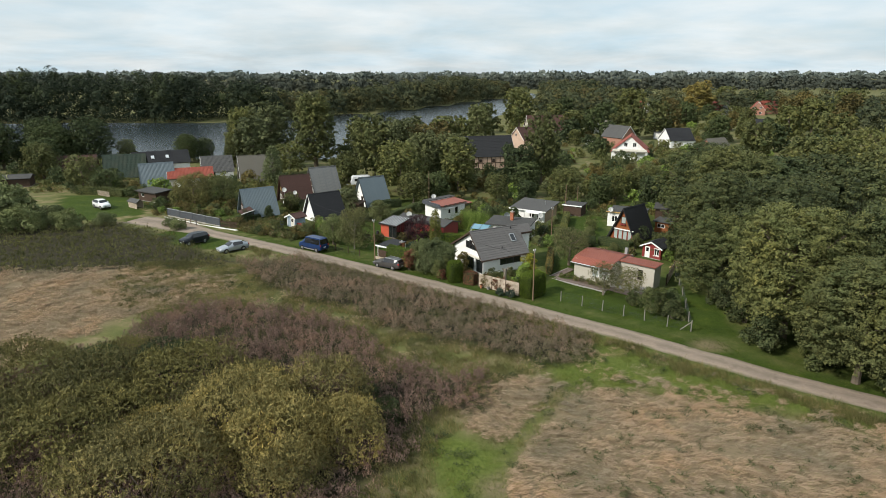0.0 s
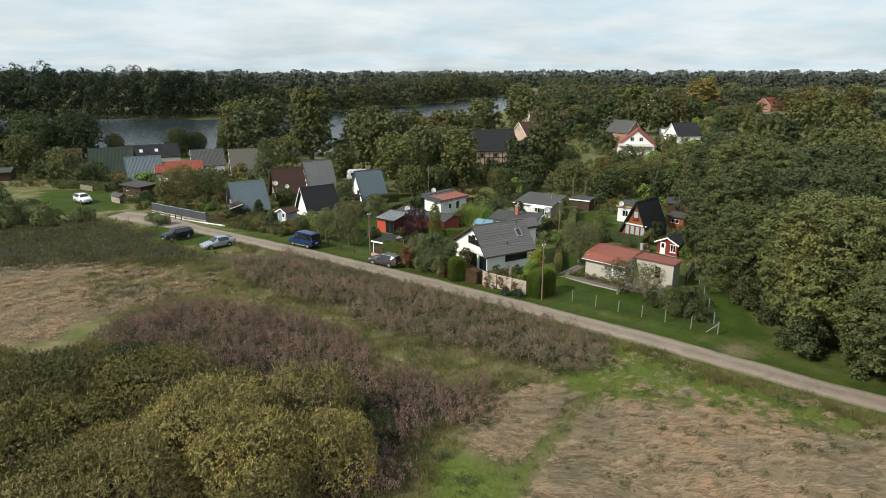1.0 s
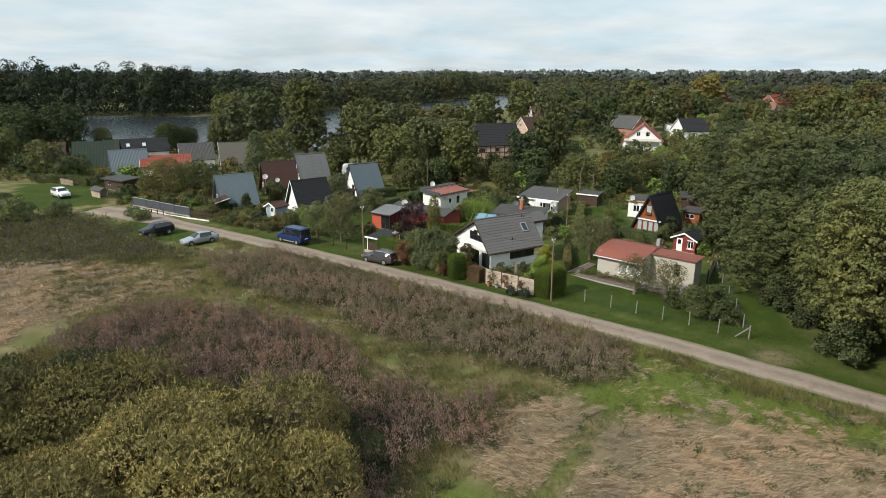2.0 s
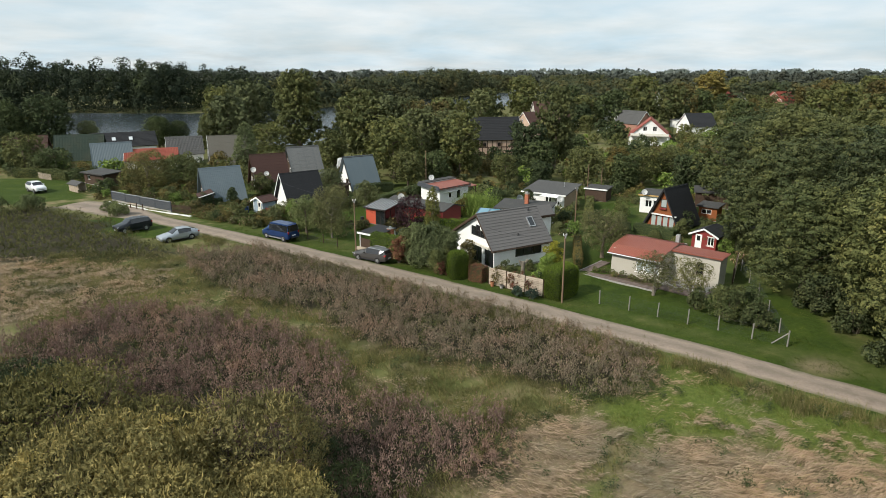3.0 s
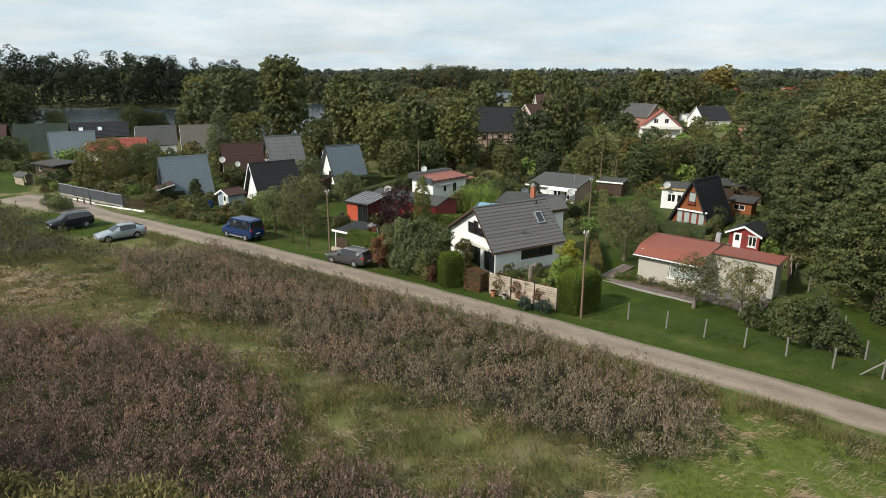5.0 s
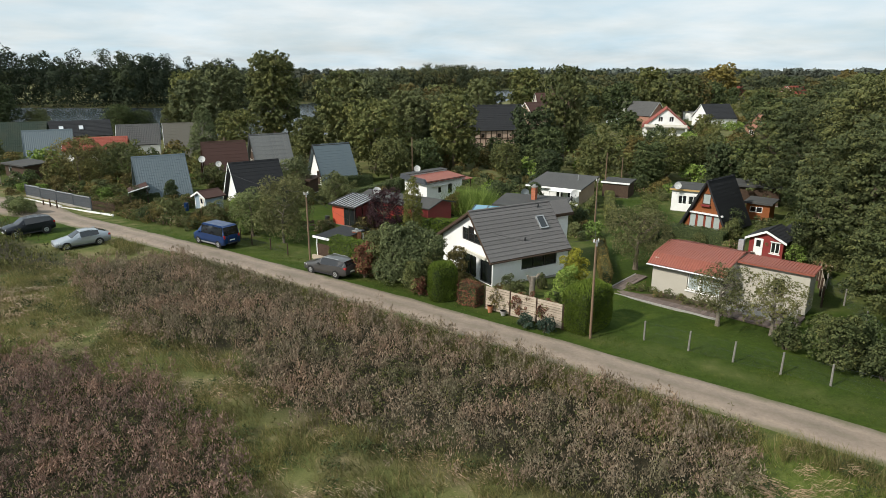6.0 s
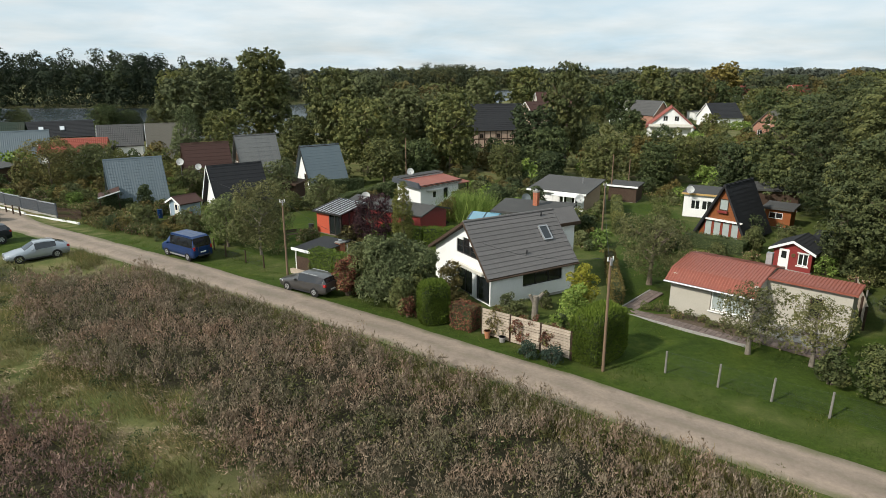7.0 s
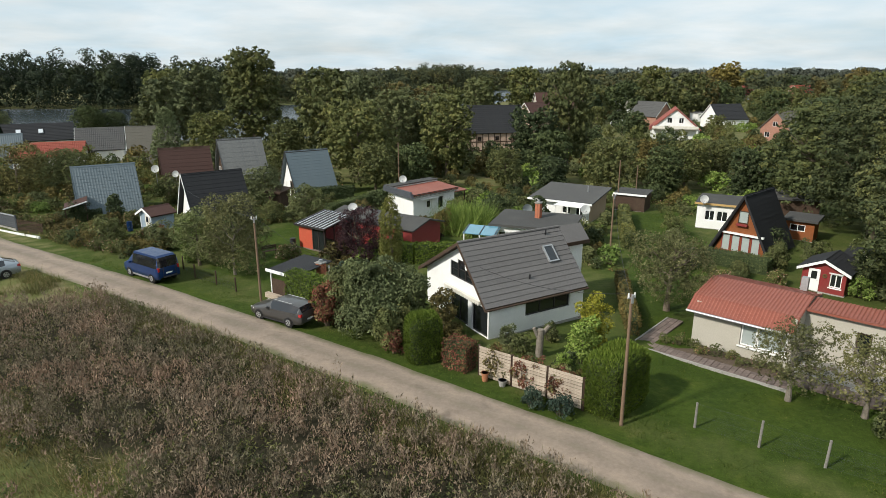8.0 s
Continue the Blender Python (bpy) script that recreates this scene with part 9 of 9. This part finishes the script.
for i in range(10):
    lx, ly = -1.2 + 0.76 * i, -0.85 + 0.3 * ((i * 7) % 3 - 1)
    shrub("rose_bush", at(16.75 + lx * 0.76 + ly * 0.649, 81.75 - lx * 0.649 + ly * 0.76, i * 40), 0.55 + 0.25 * (i % 3 == 1), 0.5, 600, "leaf_flower" if i % 2 else "leaf_oak", 0.07, "small rose bush under the bungalow window", group="rose bed", small=True)

# creeper trailing over the board fence
for i, (k, leaf) in enumerate(((0.04, "leaf_hazel"), (0.14, "leaf_red"), (0.24, "leaf_pale"), (0.34, "leaf_red"), (0.44, "leaf_hazel"), (0.55, "leaf_red"), (0.66, "leaf_pale"), (0.78, "leaf_red"))):
    shrub("creeper", at(3.75 + 5.0 * k, 76.95 - 3.6 * k, i * 55), 1.75 + 0.25 * (i % 3), 0.6, 1100, leaf, 0.08, "autumn creeper hanging over the board fence", group="creepers", lobes=7)
# tall bushes round the gardens by the lane
for i, (x, y, h, r, leaf) in enumerate(((-24.6, 98.8, 2.8, 1.5, "leaf_willow"), (-22.4, 99.8, 3.2, 1.6, "leaf_fresh"), (-37.6, 108.4, 2.2, 1.4, "leaf_dark"), (-31.2, 106.8, 1.6, 1.1, "leaf_flower"), (-33.2, 106.2, 1.3, 1.2, "leaf_oak"), (-27.0, 101.2, 1.4, 1.1, "leaf_flower"), (-24.2, 103.8, 2.4, 1.5, "leaf_oak"), (-16.8, 99.6, 2.6, 1.5, "leaf_oak"), (-9.8, 102.6, 2.0, 1.3, "leaf_willow"), (-17.8, 110.6, 2.4, 1.7, "leaf_oak"), (-20.6, 106.2, 2.0, 1.6, "leaf_dark"), (-12.4, 97.2, 1.3, 1.2, "leaf_flower"), (20.6, 96.6, 2.0, 1.4, "leaf_oak"), (22.4, 97.8, 1.8, 1.3, "leaf_dark"), (23.2, 93.4, 1.2, 1.0, "leaf_flower"), (33.8, 94.2, 2.2, 1.5, "leaf_oak"), (31.6, 102.6, 2.6, 1.7, "leaf_dark"), (24.6, 108.2, 2.4, 1.6, "leaf_oak"), (23.4, 104.4, 1.6, 1.3, "leaf_willow"), (33.4, 98.4, 2.4, 1.5, "leaf_oak"), (36.4, 94.6, 2.4, 1.6, "leaf_dark"), (27.6, 93.2, 1.2, 1.1, "leaf_flower"), (25.4, 94.8, 1.4, 1.1, "leaf_oak"), (34.6, 87.8, 1.6, 1.3, "leaf_oak"), (32.6, 86.2, 1.3, 1.1, "leaf_flower"), (-61.5, 136.4, 3.2, 2.6, "leaf_oak"), (-57.5, 138.0, 2.8, 2.2, "leaf_dark"), (-65.5, 134.5, 2.4, 2.0, "leaf_willow"))):
    shrub("garden_bush", at(x, y, i * 70), h, r, 2600, leaf, 0.115, {"leaf_flower": "flowering autumn garden bush", "leaf_dark": "dark green garden bush", "leaf_willow": "grey-green garden bush", "leaf_fresh": "light green garden bush", "leaf_oak": "green leafy garden bush"}[leaf] + " beside the garden huts", group="garden bushes")

# bushes growing together beside the white house
shrub("large_bush", at(-0.9, 82.4, 40), 4.4, 1.8, 9000, "leaf_hazel", 0.125, "large green leafy bush beside the lane", lobes=18, shape="tall")
shrub("large_bush", at(-4.9, 83.2, 90), 4.3, 1.6, 7000, "leaf_willow", 0.125, "grey-green leafy bush beside the lane", lobes=16, shape="tall")
# the planted front garden behind the board fence
for i, (k, d) in enumerate(((0.05, 1.2), (0.2, 1.0), (0.34, 1.5), (0.48, 0.95), (0.6, 1.7), (0.72, 1.1), (0.86, 1.9), (0.95, 1.0), (0.55, 2.7), (0.78, 2.9), (0.98, 3.2))):
    leaf = ("leaf_hazel", "leaf_flower", "leaf_oak", "leaf_fresh", "leaf_autumn")[i % 5]
    shrub("garden_bush", at(3.6 + 5.0 * k + 0.58 * d, 76.75 - 3.6 * k + 0.81 * d, i * 65), 0.8 + 0.35 * (i % 3), 0.65 + 0.12 * (i % 2), 1300, leaf, 0.08, {"leaf_hazel": "green leafy bush", "leaf_flower": "flowering bush", "leaf_oak": "dense green bush", "leaf_fresh": "light green bush", "leaf_autumn": "brownish autumn bush"}[leaf] + " in the front garden", group="front garden", lobes=7)


# ---- planting that fills the gardens ----
def footprint(ob):
    """The thing's outline on the plan, as a box."""
    xs, ys = [], []

    def visit(o, m):
        w = m @ o.matrix_basis
        if o.type == "MESH":
            for c in o.bound_box:
                p = w @ Vector(c)
                xs.append(p.x), ys.append(p.y)
        for c in o.children:
            visit(c, w)

    visit(ob, Matrix())
    return (min(xs), max(xs), min(ys), max(ys)) if xs else None


BUILT = {"house", "shed", "hut", "garage", "carport", "car", "van", "caravan", "fence", "canopy", "path"}
taken = [footprint(o) for o in list(scene.objects) if o.parent is None and o.get("category") in BUILT]
taken = [f for f in taken if f]
PLOTS = [
    [(-12, 108), (-5, 128), (10, 131), (27, 127), (23, 119), (12, 119.5), (7, 110), (-2, 108)],
    [(-62, 113), (-45, 107), (-30, 107), (-15, 107), (-12, 129), (-28, 152), (-62, 150)],
    [(-112, 128), (-84, 130), (-62, 119), (-60, 155), (-80, 172), (-112, 168)],
    [(23, 118), (27, 112), (30, 118), (40, 112), (44, 126), (24, 130)],
    [(-20, 96), (-12, 92), (-8, 92), (-4, 97), (-14, 106), (-24, 104)],
    [(11.5, 96), (13, 112), (17, 113), (15.5, 96)],
    [(-40, 102.5), (-26, 97), (-21, 99), (-22, 108), (-40, 110)],
    [(26, 130), (60, 132), (90, 190), (70, 215), (20, 200), (-14, 160), (-6, 130)],
    [(26, 205), (105, 210), (150, 320), (190, 415), (120, 400), (20, 300)],
]
fills = [
    shrub("garden_shrub", at(-45, 146), 2.2, 1.6, 720, "leaf_oak", 0.22, "green garden shrub among the huts", group="garden shrubs", lobes=8, small=True),
    shrub("garden_shrub", at(-24, 133), 2.0, 1.5, 720, "leaf_dark", 0.22, "dark green garden shrub among the huts", group="garden shrubs", lobes=8, small=True),
    shrub("garden_shrub", at(-8, 121), 1.7, 1.4, 720, "leaf_willow", 0.22, "grey-green garden shrub among the huts", group="garden shrubs", lobes=8, small=True),
    shrub("garden_shrub", at(8, 123), 1.8, 1.4, 720, "leaf_autumn", 0.22, "brownish garden shrub among the huts", group="garden shrubs", lobes=8, small=True),
    shrub("garden_shrub", at(26, 125), 1.6, 1.5, 720, "leaf_fresh", 0.22, "fresh green garden shrub among the huts", group="garden shrubs", lobes=8, small=True),
]
pick = random.Random(11)
placed = []
thicket = [[] for _ in fills]
for plot, count in zip(PLOTS, (80, 130, 60, 30, 30, 14, 26, 200, 150)):
    xa, xb = min(p[0] for p in plot), max(p[0] for p in plot)
    ya, yb = min(p[1] for p in plot), max(p[1] for p in plot)
    done = tries = 0
    while done < count and tries < 4000:
        tries += 1
        x, y = pick.uniform(xa, xb), pick.uniform(ya, yb)
        s = pick.uniform(0.4, 1.15) * (1.8 if y > 132 else 1.0)
        gap = 1.1 * s
        if not inside(plot, x, y) or any(f[0] - gap < x < f[1] + gap and f[2] - gap < y < f[3] + gap for f in taken):
            continue
        if any(math.hypot(x - u, y - v) < 0.85 * (s + w) for u, v, w in placed) or max(signed(p, x, y) for p in LAWNS) > -0.5:
            continue
        placed.append((x, y, s))
        k, m = pick.choice((0, 0, 1, 1, 2, 3, 3, 4)), at(x, y, pick.uniform(0, 360), s)
        if y > 132:
            thicket[k].append(m)
        else:
            copy_thing(fills[k], m)
        done += 1

# the thicket further off
for f, mats in zip(fills, thicket):
    me = [c for c in f.children if c.name.startswith("crown")][0].data
    co = np.empty(len(me.vertices) * 3, np.float32)
    me.vertices.foreach_get("co", co)
    co = co.reshape(-1, 3)
    V = [co @ np.array(m.to_3x3()).T + np.array(m.translation) for m in mats]
    if V:
        tagged(new("thicket", quads_mesh("thicket", np.concatenate(V).reshape(-1, 3, 3), me.materials[0])), "dense thicket of shrubs behind the gardens", "thicket", kind="stuff")


# beds of low plants between the shrubs
def bed_plants(name, leaf, per, h, size, density, seed, label):
    P = []
    for plot in PLOTS[:7]:
        xa, xb = min(p[0] for p in plot), max(p[0] for p in plot)
        ya, yb = min(p[1] for p in plot), max(p[1] for p in plot)
        for _ in range(int((xb - xa) * (yb - ya) * density)):
            x, y = pick.uniform(xa, xb), pick.uniform(ya, yb)
            if not inside(plot, x, y) or noise.noise((x * 0.22, y * 0.22, seed)) < 0.08 or any(f[0] - 0.2 < x < f[1] + 0.2 and f[2] - 0.2 < y < f[3] + 0.2 for f in taken):
                continue
            if max(signed(p, x, y) for p in LAWNS) > 0:
                continue
            P.append((x, y, ground_z(x, y)))
    stuff(name, weeds(np.array(P), per, h, size), leaf, label, "garden plants")


bed_plants("bed_plants", "leaf_oak", 16, 0.5, 0.15, 1.6, 51.0, "low green plants in the garden beds")
bed_plants("bed_plants", "leaf_flower", 14, 0.55, 0.12, 1.2, 63.0, "flowering plants in the garden beds")
bed_plants("bed_plants", "leaf_autumn", 14, 0.45, 0.14, 0.9, 77.0, "brownish autumn plants in the garden beds")
